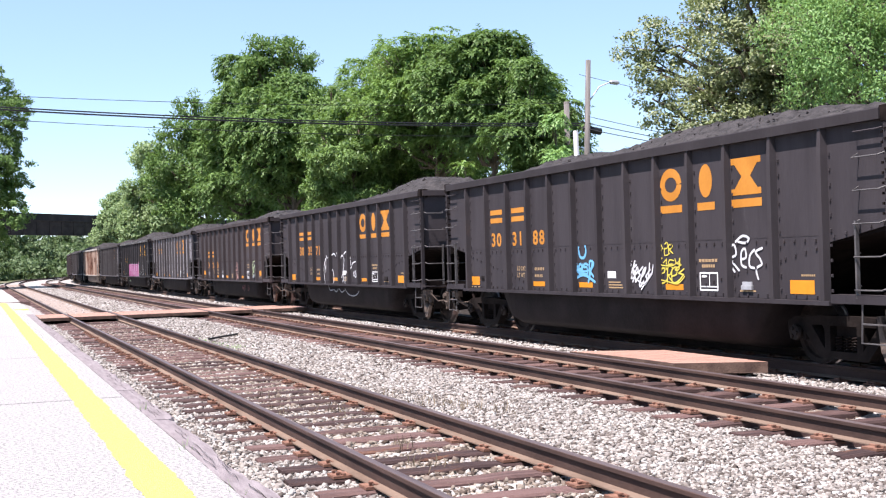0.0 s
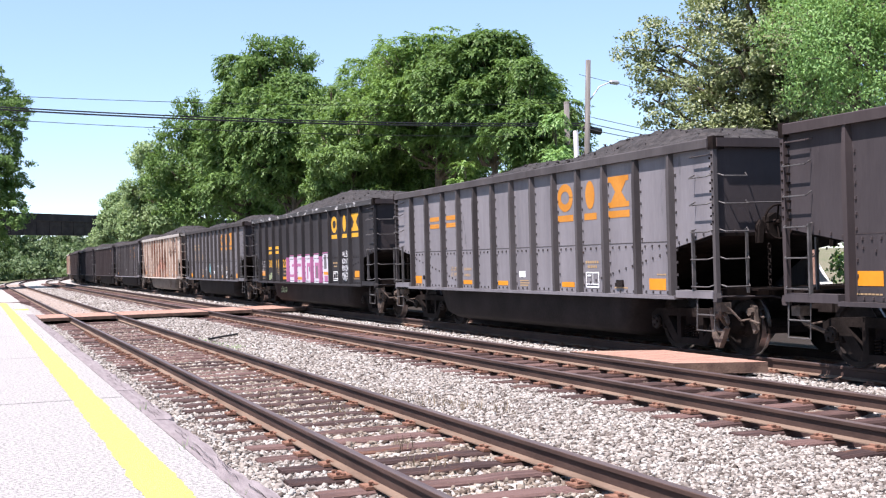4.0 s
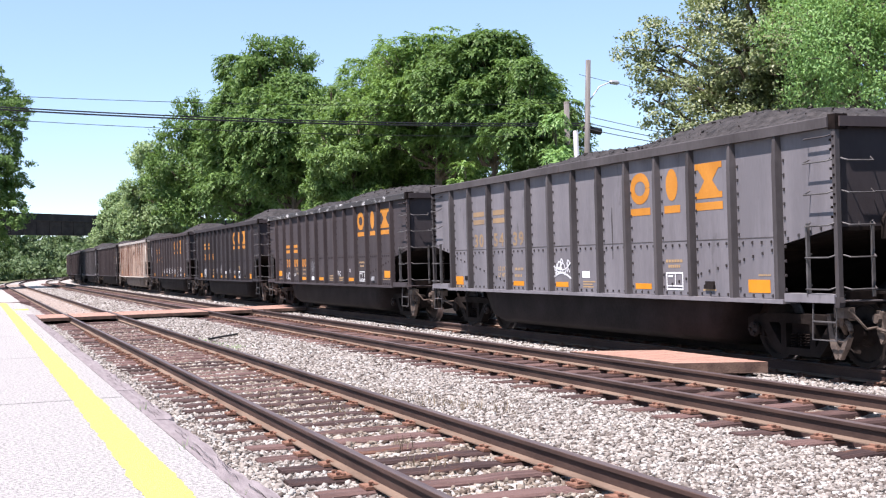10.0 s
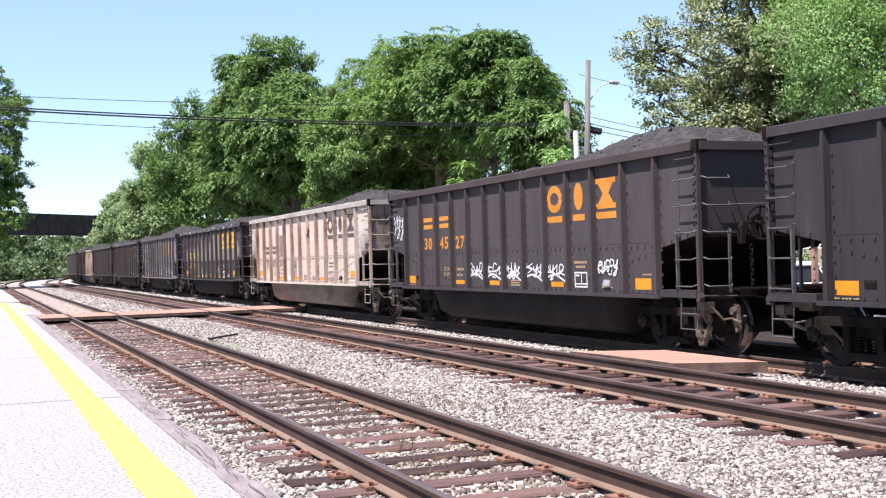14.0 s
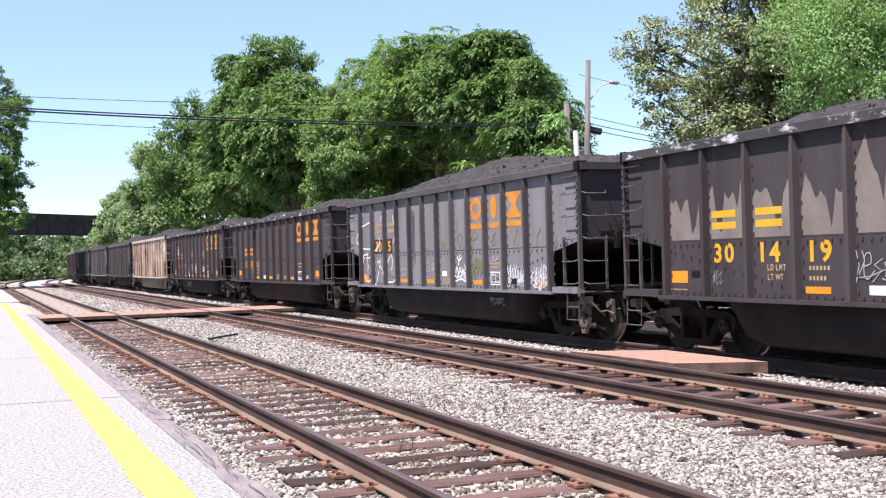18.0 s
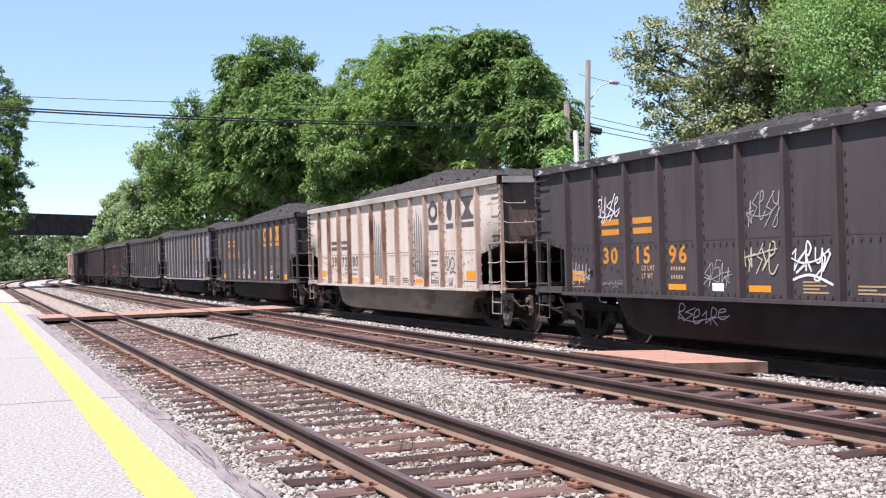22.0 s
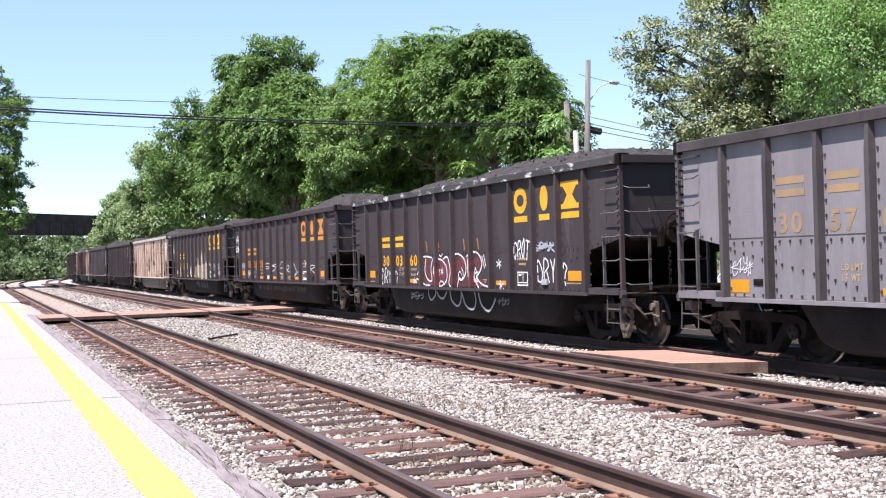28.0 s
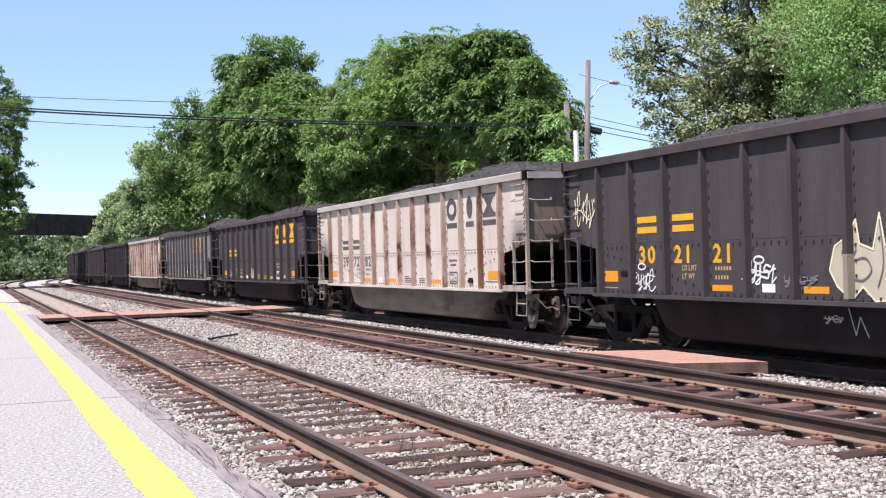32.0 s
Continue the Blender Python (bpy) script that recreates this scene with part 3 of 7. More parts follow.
PAINTS = {
    "dark": (paint("sooty_brown_black_paint", (0.041, 0.035, 0.0375), (0.062, 0.053, 0.0565), (0.076, 0.065, 0.068), streak=((0.029, 0.0245, 0.0262), 0.5)), paint("sooty_rib_paint", (0.04, 0.032, 0.033), (0.062, 0.05, 0.051), (0.09, 0.06, 0.05), 0.66)),
    "soot": (paint("soot_black_paint", (0.0315, 0.0272, 0.03), (0.045, 0.0396, 0.0436), (0.054, 0.048, 0.0515), streak=((0.021, 0.0183, 0.0205), 0.5)), paint("soot_rib_paint", (0.03, 0.026, 0.028), (0.046, 0.04, 0.043), (0.06, 0.045, 0.042), 0.66)),
    "black": (paint("black_paint", (0.026, 0.025, 0.0275), (0.044, 0.041, 0.0445), (0.05, 0.048, 0.05), streak=((0.018, 0.017, 0.018), 0.45)), paint("black_rib_paint", (0.022, 0.021, 0.023), (0.04, 0.037, 0.039), (0.06, 0.05, 0.045), 0.66)),
    "slate": (paint("slate_grey_paint", (0.078, 0.071, 0.072), (0.122, 0.112, 0.113), (0.06, 0.053, 0.053), streak=((0.055, 0.05, 0.05), 0.5)), paint("slate_rib_paint", (0.05, 0.044, 0.045), (0.085, 0.077, 0.078), (0.06, 0.048, 0.045), 0.66)),
    "steel": (paint("steel_grey_paint", (0.098, 0.093, 0.101), (0.148, 0.14, 0.151), (0.07, 0.066, 0.07), streak=((0.068, 0.063, 0.067), 0.5)), paint("steel_rib_paint", (0.036, 0.032, 0.032), (0.072, 0.065, 0.066), (0.05, 0.04, 0.036))),
    "grey": (paint("faded_grey_paint", (0.138, 0.13, 0.141), (0.205, 0.194, 0.208), (0.09, 0.085, 0.09), streak=((0.105, 0.098, 0.105), 0.45)), paint("grey_rib_paint", (0.042, 0.037, 0.038), (0.085, 0.077, 0.079), (0.06, 0.045, 0.04))),
    "pale": (paint("pale_grey_paint", (0.19, 0.19, 0.21), (0.26, 0.26, 0.285), (0.13, 0.125, 0.13), streak=((0.14, 0.138, 0.148), 0.45)), paint("pale_rib_paint", (0.055, 0.05, 0.052), (0.11, 0.1, 0.104), (0.07, 0.055, 0.05))),
    "white": (paint("dirty_white_paint", (0.4, 0.345, 0.3), (0.52, 0.465, 0.415), (0.37, 0.275, 0.215), 0.64, soot=(0.02, 0.016, 0.015), streak=((0.36, 0.27, 0.21), 0.4)),
              paint("rust_stained_rib", (0.14, 0.066, 0.044), (0.4, 0.29, 0.23), (0.075, 0.035, 0.024), 0.53, streak=((0.47, 0.39, 0.33), 0.8))),
}
BODY_WORDS = {"dark": "sooty brown-black", "soot": "soot-black", "black": "black", "slate": "dark slate-grey", "steel": "steel-grey", "grey": "faded bluish-grey", "pale": "pale chalky grey", "white": "dirty white rust-streaked"}
CHORDGREY = material("dirty_grey_chord_paint", (0.25, 0.225, 0.205), (0.38, 0.35, 0.32), scale=2, fine=20, stretch=(1, 0.4, 2), rough=0.75, spot=(0.12, 0.09, 0.08), spot_scale=3, spot_at=0.6)
HALF = 7.41
HEAPS = []
for k in range(5):
    r = np.random.RandomState(40 + k)
    nx, ny = 18, 90
    X, Y = np.meshgrid(np.linspace(-SX + 0.03, SX - 0.03, nx), np.linspace(-HALF + 0.05, HALF - 0.05, ny))
    u, w = Y / HALF, X / SX
    # heaped highest towards the leading end
    hump = 0.16 + (0.3, 0.22, 0.34, 0.26, 0.4)[k] * np.exp(-((u + (0.55, 0.5, 0.6, 0.35, 0.15)[k]) / (0.5, 0.42, 0.4, 0.55, 0.6)[k]) ** 2) + (0.12, 0.16, 0.06, 0.12, 0.1)[k] * np.exp(-((u - (0.3, 0.42, 0.2, 0.5, 0.55)[k]) / 0.28) ** 2) + 0.025 * np.sin(11 * u + k)
    Z = CHORD1 - 0.22 + (hump + 0.2) * (1 - np.abs(u) ** 9) * np.clip(1.15 - np.abs(w) ** 1.6, 0, 1) + r.normal(0, 0.016, X.shape)
    Z[:, 0], Z[:, -1], Z[0], Z[-1] = CHORD1 - 0.2, CHORD1 - 0.2, CHORD1 - 0.25, CHORD1 - 0.25
    f = [(j * nx + i, j * nx + i + 1, (j + 1) * nx + i + 1, (j + 1) * nx + i) for j in range(ny - 1) for i in range(nx - 1)]
    # lumps on the surface
    lump = []
    for _ in range(1500):
        j, i = r.randint(2, ny - 2), r.randint(1, nx - 1)
        c = np.array((X[j, i] + r.uniform(-.08, .08), Y[j, i] + r.uniform(-.08, .08), Z[j, i]))
        lump.append(c + r.normal(0, 0.011 if r.uniform() < 0.7 else 0.024, (4, 3)))
    v = np.stack([X.ravel(), Y.ravel(), Z.ravel()], 1)
    n0 = len(v)
    tri = [(a, b, c) for q in f for a, b, c in ((q[0], q[1], q[2]), (q[0], q[2], q[3]))]
    tri += [(n0 + 4 * i + a, n0 + 4 * i + b, n0 + 4 * i + c) for i in range(len(lump)) for a, b, c in ((0, 1, 2), (0, 2, 3), (0, 3, 1), (1, 3, 2))]
    HEAPS.append(sheet_mesh("coal_load", np.concatenate([v] + lump), tri, COAL))


RODS = {k: material("dusty_ladder_steel", (0.05, 0.046, 0.047), (0.1, 0.094, 0.093), scale=5, fine=40, rough=0.6, spec=0.3, spot=(0.07, 0.045, 0.035), spot_scale=6, spot_at=0.62) if k == "dark" else
        material("pale_ladder_paint", (0.2, 0.16, 0.135), (0.35, 0.305, 0.27), scale=5, fine=40, rough=0.65, spot=(0.2, 0.11, 0.075), spot_scale=6, spot_at=0.6) for k in ("dark", "white")}
RUSTEND = paint("rusty_end_sheet", (0.12, 0.085, 0.07), (0.23, 0.18, 0.15), (0.08, 0.05, 0.04), 0.55, streak=((0.04, 0.03, 0.027), 0.8))


def gondola(kind, form):
    """One loaded car; its origin is on the rail tops, midway along it."""
    skin, ribm = PAINTS[kind]
    rod = RODS["white" if kind == "white" else "dark"]
    HALF, TRUCK, _ = FORMS[form]
    car = thing("coal_gondola", BODY_WORDS[kind] + " steel coal gondola heaped with coal", "coal wagon", group="coal train")
    e = HALF - 0.03
    last = RIBS[form][6]
    for sx in (-1, 1):
        o = sorted((sx * SX, sx * (SX - 0.03)))
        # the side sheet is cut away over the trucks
        # Far side cut back 0.55 more, added so daylight shows through.
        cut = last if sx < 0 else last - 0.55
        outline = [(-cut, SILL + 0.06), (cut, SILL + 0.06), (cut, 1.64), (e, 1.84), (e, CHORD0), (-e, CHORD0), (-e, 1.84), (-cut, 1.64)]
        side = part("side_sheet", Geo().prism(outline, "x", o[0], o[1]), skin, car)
        g = Geo()
        a, b = sorted((sx * SX, sx * (SX + 0.02)))
        spots = []
        per = 5 if form == "long" else 4
        for k in range(-6, 6):
            for q in range(per):
                yy = rib_at(form, k + 0.2 + 0.62 * q / (per - 1))
                spots += [(yy, 1.69), (yy, 0.965)]
        for k in range(-6, 7):
            for s2 in (-1, 1):
                spots += [(rib_at(form, k) + s2 * 0.095, z) for z in np.arange(1.05, 2.95, 0.19)]
        for s2 in (-1, 1):
            spots += [(s2 * rib_at(form, 3.35 + k * 0.205), 1.1 + k * 0.04) for k in range(13)]
            spots += [(s2 * (last + 0.15 + 0.22 * k), 1.73 + 0.036 * k) for k in range(5)]
        for yy, zz in spots:
            p, q = (a, b) if sx < 0 else (b, a)
            g.add([(q, yy - 0.013, zz - 0.032), (q, yy + 0.013, zz - 0.032), (q, yy + 0.013, zz + 0.012), (q, yy - 0.013, zz + 0.012), (p, yy - 0.011, zz - 0.026), (p, yy + 0.011, zz - 0.026), (p, yy + 0.011, zz + 0.008), (p, yy - 0.011, zz + 0.008)],
                  [(4, 5, 6, 7), (7, 6, 2, 3), (4, 7, 3, 0), (6, 5, 1, 2)])
        tagged(part("bolts", g, ribm, side), kind="stuff")
        a, b = sorted((sx * (SX - 0.06), sx * (SX + 0.098)))
        part("top_chord", Geo().prism([(a, CHORD0), (b, CHORD0), (b, CHORD1 - 0.015), (b - 0.015, CHORD1), (a + 0.015, CHORD1), (a, CHORD1 - 0.015)], "y", -e + 0.05, e - 0.05), ribm if kind != "white" else CHORDGREY, car)
        a, b = sorted((sx * (SX - 0.1), sx * (SX + 0.12)))
        part("side_sill", Geo().box(a, b, -last - 0.15, last + 0.15, SILL, SILL + 0.055), skin, car)
        a, b = sorted((sx * (SX + 0.0005), sx * (SX + 0.003)))
        part("seam", Geo().box(a, b, -last, last, 1.735, 1.75), ribm, side)
        # no end ribs where the far side is cut back
        for k in range(-6, 7) if sx < 0 else range(-5, 6):
            ry = rib_at(form, k)
            w, d = 0.056, 0.098
            lo = [(sx * SX, ry - w), (sx * SX, ry + w), (sx * (SX + d), ry + w * 0.72), (sx * (SX + d), ry - w * 0.72)]
            hi = [(sx * SX, ry - w * 0.7), (sx * SX, ry + w * 0.7), (sx * (SX + 0.08), ry + w * 0.5), (sx * (SX + 0.08), ry - w * 0.5)]
            vs = [(x, y, SILL + 0.056) for x, y in lo] + [(x, y, 2.75) for x, y in lo] + [(x, y, CHORD0) for x, y in hi]
            fs = [(i, (i + 1) % 4, 4 * j + 4 + (i + 1) % 4, 4 * j + 4 + i) if j == 0 else (4 + i, 4 + (i + 1) % 4, 8 + (i + 1) % 4, 8 + i) for j in (0, 1) for i in range(4)]
            fs += [(3, 2, 1, 0), (8, 9, 10, 11)]
            part("rib", Geo().add(vs, fs), ribm, car)
    for sy in (-1, 1):
        a, b = sorted((sy * e, sy * (e - 0.03)))
        # Grey cars' ends take the dark paint too: dirt and shade as colour.
        part("end_sheet", Geo().box(-SX + 0.04, SX - 0.04, a, b, 1.84, CHORD0), RUSTEND if kind == "white" else PAINTS["dark"][0], car)
        a, b = sorted((sy * (e - 0.06), sy * (e + 0.1)))
        part("end_chord", Geo().box(-SX - 0.02, SX + 0.02, a, b, CHORD0 + 0.003, CHORD1 - 0.01), CHORDGREY if kind == "white" else PAINTS["dark"][1], car)
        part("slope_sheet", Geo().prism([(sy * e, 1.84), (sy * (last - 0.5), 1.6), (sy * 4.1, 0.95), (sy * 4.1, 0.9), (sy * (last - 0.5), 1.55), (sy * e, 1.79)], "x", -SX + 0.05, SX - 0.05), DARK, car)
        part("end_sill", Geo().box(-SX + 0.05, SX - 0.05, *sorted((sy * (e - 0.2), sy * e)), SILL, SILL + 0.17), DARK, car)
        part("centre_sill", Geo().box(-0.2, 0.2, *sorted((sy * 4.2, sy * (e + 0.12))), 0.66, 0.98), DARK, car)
        for sx in (-1, 1):
            a, b = sorted((sx * (SX - 0.08), sx * (SX + 0.1)))
            part("edge_sill", Geo().box(a, b, *sorted((sy * (last + 0.16), sy * e)), SILL + 0.03, SILL + 0.14), rod if kind == "white" else skin, car)
            c = (sx * (SX + 0.03), sy * (e + 0.02))
            post = part("corner_post", Geo().prism([(c[0] - 0.034, c[1] - 0.034), (c[0] + 0.034, c[1] - 0.034), (c[0] + 0.034, c[1] + 0.034), (c[0] - 0.034, c[1] + 0.034)], "z", SILL - 0.02, CHORD1 + 0.02), ribm, car)
            g = Geo()
            for z in np.arange(1.95, 3.0, 0.12):
                g.box(c[0] - 0.03, c[0] + 0.03, *sorted((c[1] - sy * 0.085, c[1] - sy * 0.06)), z, z + 0.03).box(*sorted((c[0] + sx * 0.034, c[0] + sx * 0.048)), c[1] - 0.012, c[1] + 0.012, z + 0.04, z + 0.065)
            tagged(part("post_bolts", g, DARK, post), kind="stuff")
            # ladder on the side and on the end
            part("grab_iron", Geo().tube([(sx * (SX + 0.005), sy * (e - 0.52), 2.99), (sx * (SX + 0.09), sy * (e - 0.5), 2.97), (sx * (SX + 0.09), sy * (e - 0.08), 2.97), (sx * (SX + 0.03), sy * (e - 0.05), 2.99)], 0.012, 5), ribm, post)
            part("corner_cap", Geo().box(*sorted((sx * (SX - 0.12), sx * (SX + 0.075))), *sorted((sy * (e - 0.06), sy * (e + 0.075))), CHORD0 - 0.03, CHORD1 + 0.02), DARK, post, "black corner gusset")
            part("corner_foot", Geo().prism([(sy * (e - 0.02), SILL - 0.02), (sy * (e + 0.07), SILL - 0.02), (sy * (e + 0.085), SILL + 0.04), (sy * (e + 0.06), SILL + 0.11), (sy * (e - 0.02), SILL + 0.11)], "x", *sorted((sx * (SX + 0.0), sx * (SX + 0.085)))), rod if kind == "white" else ribm, post)
            bars = []
            for i in range(5):
                z = 1.06 + i * 0.4
                xo, yi, yo = sx * (SX + 0.1), sy * (e - 0.5), sy * (e + 0.13)
                bars.append([(sx * (SX + 0.02), yi, z + 0.05), (xo + sx * 0.02, yi, z), (xo + sx * 0.02, sy * (e - 0.05), z), (sx * (SX + 0.05), sy * e, z + 0.03)])
                bars.append([(sx * (SX - 0.02), sy * (e + 0.05), z + 0.03), (sx * (SX - 0.06), yo, z), (sx * (SX - 0.46), yo, z), (sx * (SX - 0.5), sy * (e + 0.03), z + 0.05)])
            if sx < 0:
                for pts in bars:
                    part("rung", Geo().tube(pts, 0.011, 5), rod, post)
            else:
                g = Geo()
                for pts in bars:
                    g.tube(pts, 0.0105, 5)
                tagged(part("ladder", g, rod, post, "ladder of welded rungs"), kind="stuff")
            part("ladder_stile", Geo().box(*sorted((sx * (SX + 0.05), sx * (SX + 0.1))), *sorted((sy * (e - 0.485), sy * (e - 0.515))), SILL + 0.1, 1.9), rod, post)
            if sx < 0:
                part("grab_rail", Geo().tube([(-SX + 0.46, sy * (e + 0.13), 2.27), (0.35, sy * (e + 0.13), 2.28), (0.4, sy * (e + 0.02), 2.3)], 0.0105, 5), rod, post)
            part("ladder_stile", Geo().box(*sorted((sx * (SX - 0.46), sx * (SX - 0.5))), *sorted((sy * (e + 0.035), sy * (e + 0.065))), SILL + 0.1, 1.9), rod, post)
            y0, y1 = sy * (e - 0.02), sy * (e - 0.46)
            part("sill_step", Geo().tube([(sx * (SX + 0.05), y0, SILL + 0.05), (sx * (SX + 0.07), y0, 0.42), (sx * (SX + 0.07), y1, 0.42), (sx * (SX + 0.05), y1, SILL + 0.05)], 0.0135, 5)
                 .tube([(sx * (SX + 0.06), y0, 0.65), (sx * (SX + 0.06), y1, 0.65)], 0.012, 5), rod, car)
        cp = part("coupler", Geo().prism([(-0.08, 0.7), (0.08, 0.7), (0.08, 0.86), (-0.08, 0.86)], "y", *sorted((sy * e, sy * (HALF + 0.5))))
                  .prism([(-0.15, 0.66), (0.13, 0.66), (0.16, 0.78), (0.13, 0.94), (-0.15, 0.94)], "y", *sorted((sy * (HALF + 0.45), sy * (HALF + 0.75)))), WHEEL, car, "grimy rust-brown knuckle coupler")
        part("air_hose", Geo().tube([(0.35 * sy, sy * (e + 0.1), 0.8), (0.36 * sy, sy * (e + 0.3), 0.6), (0.3 * sy, sy * (e + 0.5), 0.42), (0.2 * sy, sy * (HALF + 0.75), 0.4)], 0.03, 6), DARK, cp, "black rubber brake hose")
        # sunlit rigging below the near corner
        part("rigging", Geo().tube([(-SX + 0.06, sy * (e - 0.05), 0.84), (-SX + 0.1, sy * (e - 0.12), 0.62), (-SX + 0.32, sy * (e - 0.3), 0.48)], 0.03, 6).box(-SX + 0.02, -SX + 0.2, *sorted((sy * (e - 0.16), sy * (e + 0.02))), 0.7, 0.83)
             .tube([(-SX + 0.1, sy * (e + 0.03), 0.8), (-SX + 0.3, sy * (e + 0.1), 0.56), (-SX + 0.7, sy * (e + 0.12), 0.6)], 0.018, 5), GRIT, car, "dusty brown brake rigging")
        if sy < 0:
            # cast bracket with an eye beside the step, and the brake hanger behind it
            eye = [(-e - 0.03 + 0.2 - 0.155 * math.cos(q * math.pi / 6), 0.53 + 0.14 * math.sin(q * math.pi / 6)) for q in range(13)]
            g = Geo().tube([(-SX + 0.16, yy, zz) for yy, zz in eye], 0.034, 6)
            g.prism([(-e + 0.42, 0.74), (-e + 0.35, 0.74), (-e + 0.3, 0.5), (-e + 0.2, 0.2), (-e + 0.27, 0.16), (-e + 0.36, 0.32)], "x", -SX + 0.12, -SX + 0.2)
            g.prism([(-e + 0.02, 0.46), (-e + 0.08, 0.44), (-e + 0.24, 0.24), (-e + 0.2, 0.16), (-e + 0.1, 0.3)], "x", -SX + 0.12, -SX + 0.2)
            part("brake_bracket", g, GRIT, car, "dusty brown cast brake bracket")
            g = Geo().prism([(-e - 0.06, 0.78), (-e - 0.16, 0.76), (-e - 0.18, 0.42), (-e - 0.12, 0.36), (-e - 0.06, 0.5)], "x", -SX + 0.5, -SX + 0.56)
            g.lathe([(-SX + 0.44, 0.0), (-SX + 0.44, 0.06), (-SX + 0.5, 0.06)], "x", 8, (0, -e - 0.1, 0.68)).tube([(-SX + 0.46, -e - 0.1, 0.56), (-SX + 0.46, -e - 0.32, 0.52)], 0.02, 6)
            part("brake_hanger", g, GRIT, car, "dusty brown brake hanger")
        part("cut_lever", Geo().tube([(-SX, sy * (e + 0.06), 0.92), (-0.7, sy * (e + 0.16), 0.9), (-0.2, sy * (e + 0.3), 0.78)], 0.014, 5), ribm, car)
    # brake wheel, stand and rod on one end
    bx, by, bz = -0.62, -e - 0.26, 1.98
    bw = part("brake_wheel", Geo().tube([(bx + 0.25 * math.cos(q * math.pi / 8), by, bz + 0.25 * math.sin(q * math.pi / 8)) for q in range(17)], 0.017, 5)
              .tube([(bx - 0.25, by, bz), (bx, by + 0.05, bz), (bx + 0.25, by, bz)], 0.014, 5).tube([(bx, by, bz - 0.25), (bx, by + 0.05, bz), (bx, by, bz + 0.25)], 0.014, 5).lathe([(by - 0.02, 0.03), (by + 0.1, 0.045)], "y", 10, (bx, 0, bz)), DARK, car)
    part("gear_housing", Geo().prism([(bx - 0.12, bz - 0.16), (bx - 0.02, bz - 0.25), (bx + 0.1, bz - 0.18), (bx + 0.12, bz + 0.08), (bx + 0.02, bz + 0.14), (bx - 0.1, bz + 0.08)], "y", by + 0.1, -e - 0.002)
         .prism([(bx - 0.24, bz - 0.3), (bx - 0.17, bz - 0.3), (bx - 0.13, bz - 0.02), (bx - 0.18, bz + 0.04), (bx - 0.23, bz - 0.04)], "y", by + 0.16, -e - 0.002), FRAME, bw, "grimy brown hand brake housing")
    g = Geo()
    for q in range(11):
        zc, tw = bz - 0.36 - q * 0.075, 0.03 if q % 2 else 0.0
        g.tube([(bx - 0.05 + 0.028 * math.cos(p * math.pi / 4) * (0 if tw else 1), by + 0.18 + 0.028 * math.cos(p * math.pi / 4) * (1 if tw else 0), zc + 0.05 * math.sin(p * math.pi / 4)) for p in range(9)], 0.01, 4)
    part("brake_chain", g, FRAME, bw, "dusty hanging brake chain")
    for sy in (-1, 1):
        # stiffener plates down the end, and the crossover platform
        for xx in (0.05, 0.12):
            part("end_stiffener", Geo().prism([(sy * (e - 0.02), 3.05), (sy * (e + 0.07), 3.0), (sy * (e + 0.1), 1.9), (sy * (e + 0.05), 1.6), (sy * (e - 0.02), 1.6)], "x", xx + 0.45, xx + 0.475), FRAME, car, "rust-brown end stiffener plate")
        g = Geo()
        for q in range(14):
            xq = -1.2 + q * 0.19
            g.box(xq - 0.012, xq + 0.012, *sorted((sy * e, sy * (e + 0.018))), 1.86, 1.9)
        tagged(part("end_bolts", g, ribm, car), kind="stuff")
        part("crossover_step", Geo().box(-SX + 0.5, 0.9, *sorted((sy * (e + 0.02), sy * (e + 0.26))), 0.99, 1.02), DARK, car)
    # twin tubs hang between the trucks
    tub = []
    for q in range(13):
        a = math.pi * q / 12
        tub.append((-1.44 * math.cos(a), SILL + 0.02 - 0.74 * math.sin(a) ** 0.22))
    vs, fs, n = [], [], 13
    te = TRUCK - 1.75
    for yy, k in ((-te - 0.5, 0.05), (-te - 0.1, 0.9), (-te + 0.15, 1), (te - 0.15, 1), (te + 0.1, 0.9), (te + 0.5, 0.05)):
        vs += [(x, yy, SILL + 0.02 - (SILL + 0.02 - z) * k) for x, z in tub]
    for i in range(5):
        fs += [(i * n + q, i * n + q + 1, (i + 1) * n + q + 1, (i + 1) * n + q) for q in range(n - 1)]
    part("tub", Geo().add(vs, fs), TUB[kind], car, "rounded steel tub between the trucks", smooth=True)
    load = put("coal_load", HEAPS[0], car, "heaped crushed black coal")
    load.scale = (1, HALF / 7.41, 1)
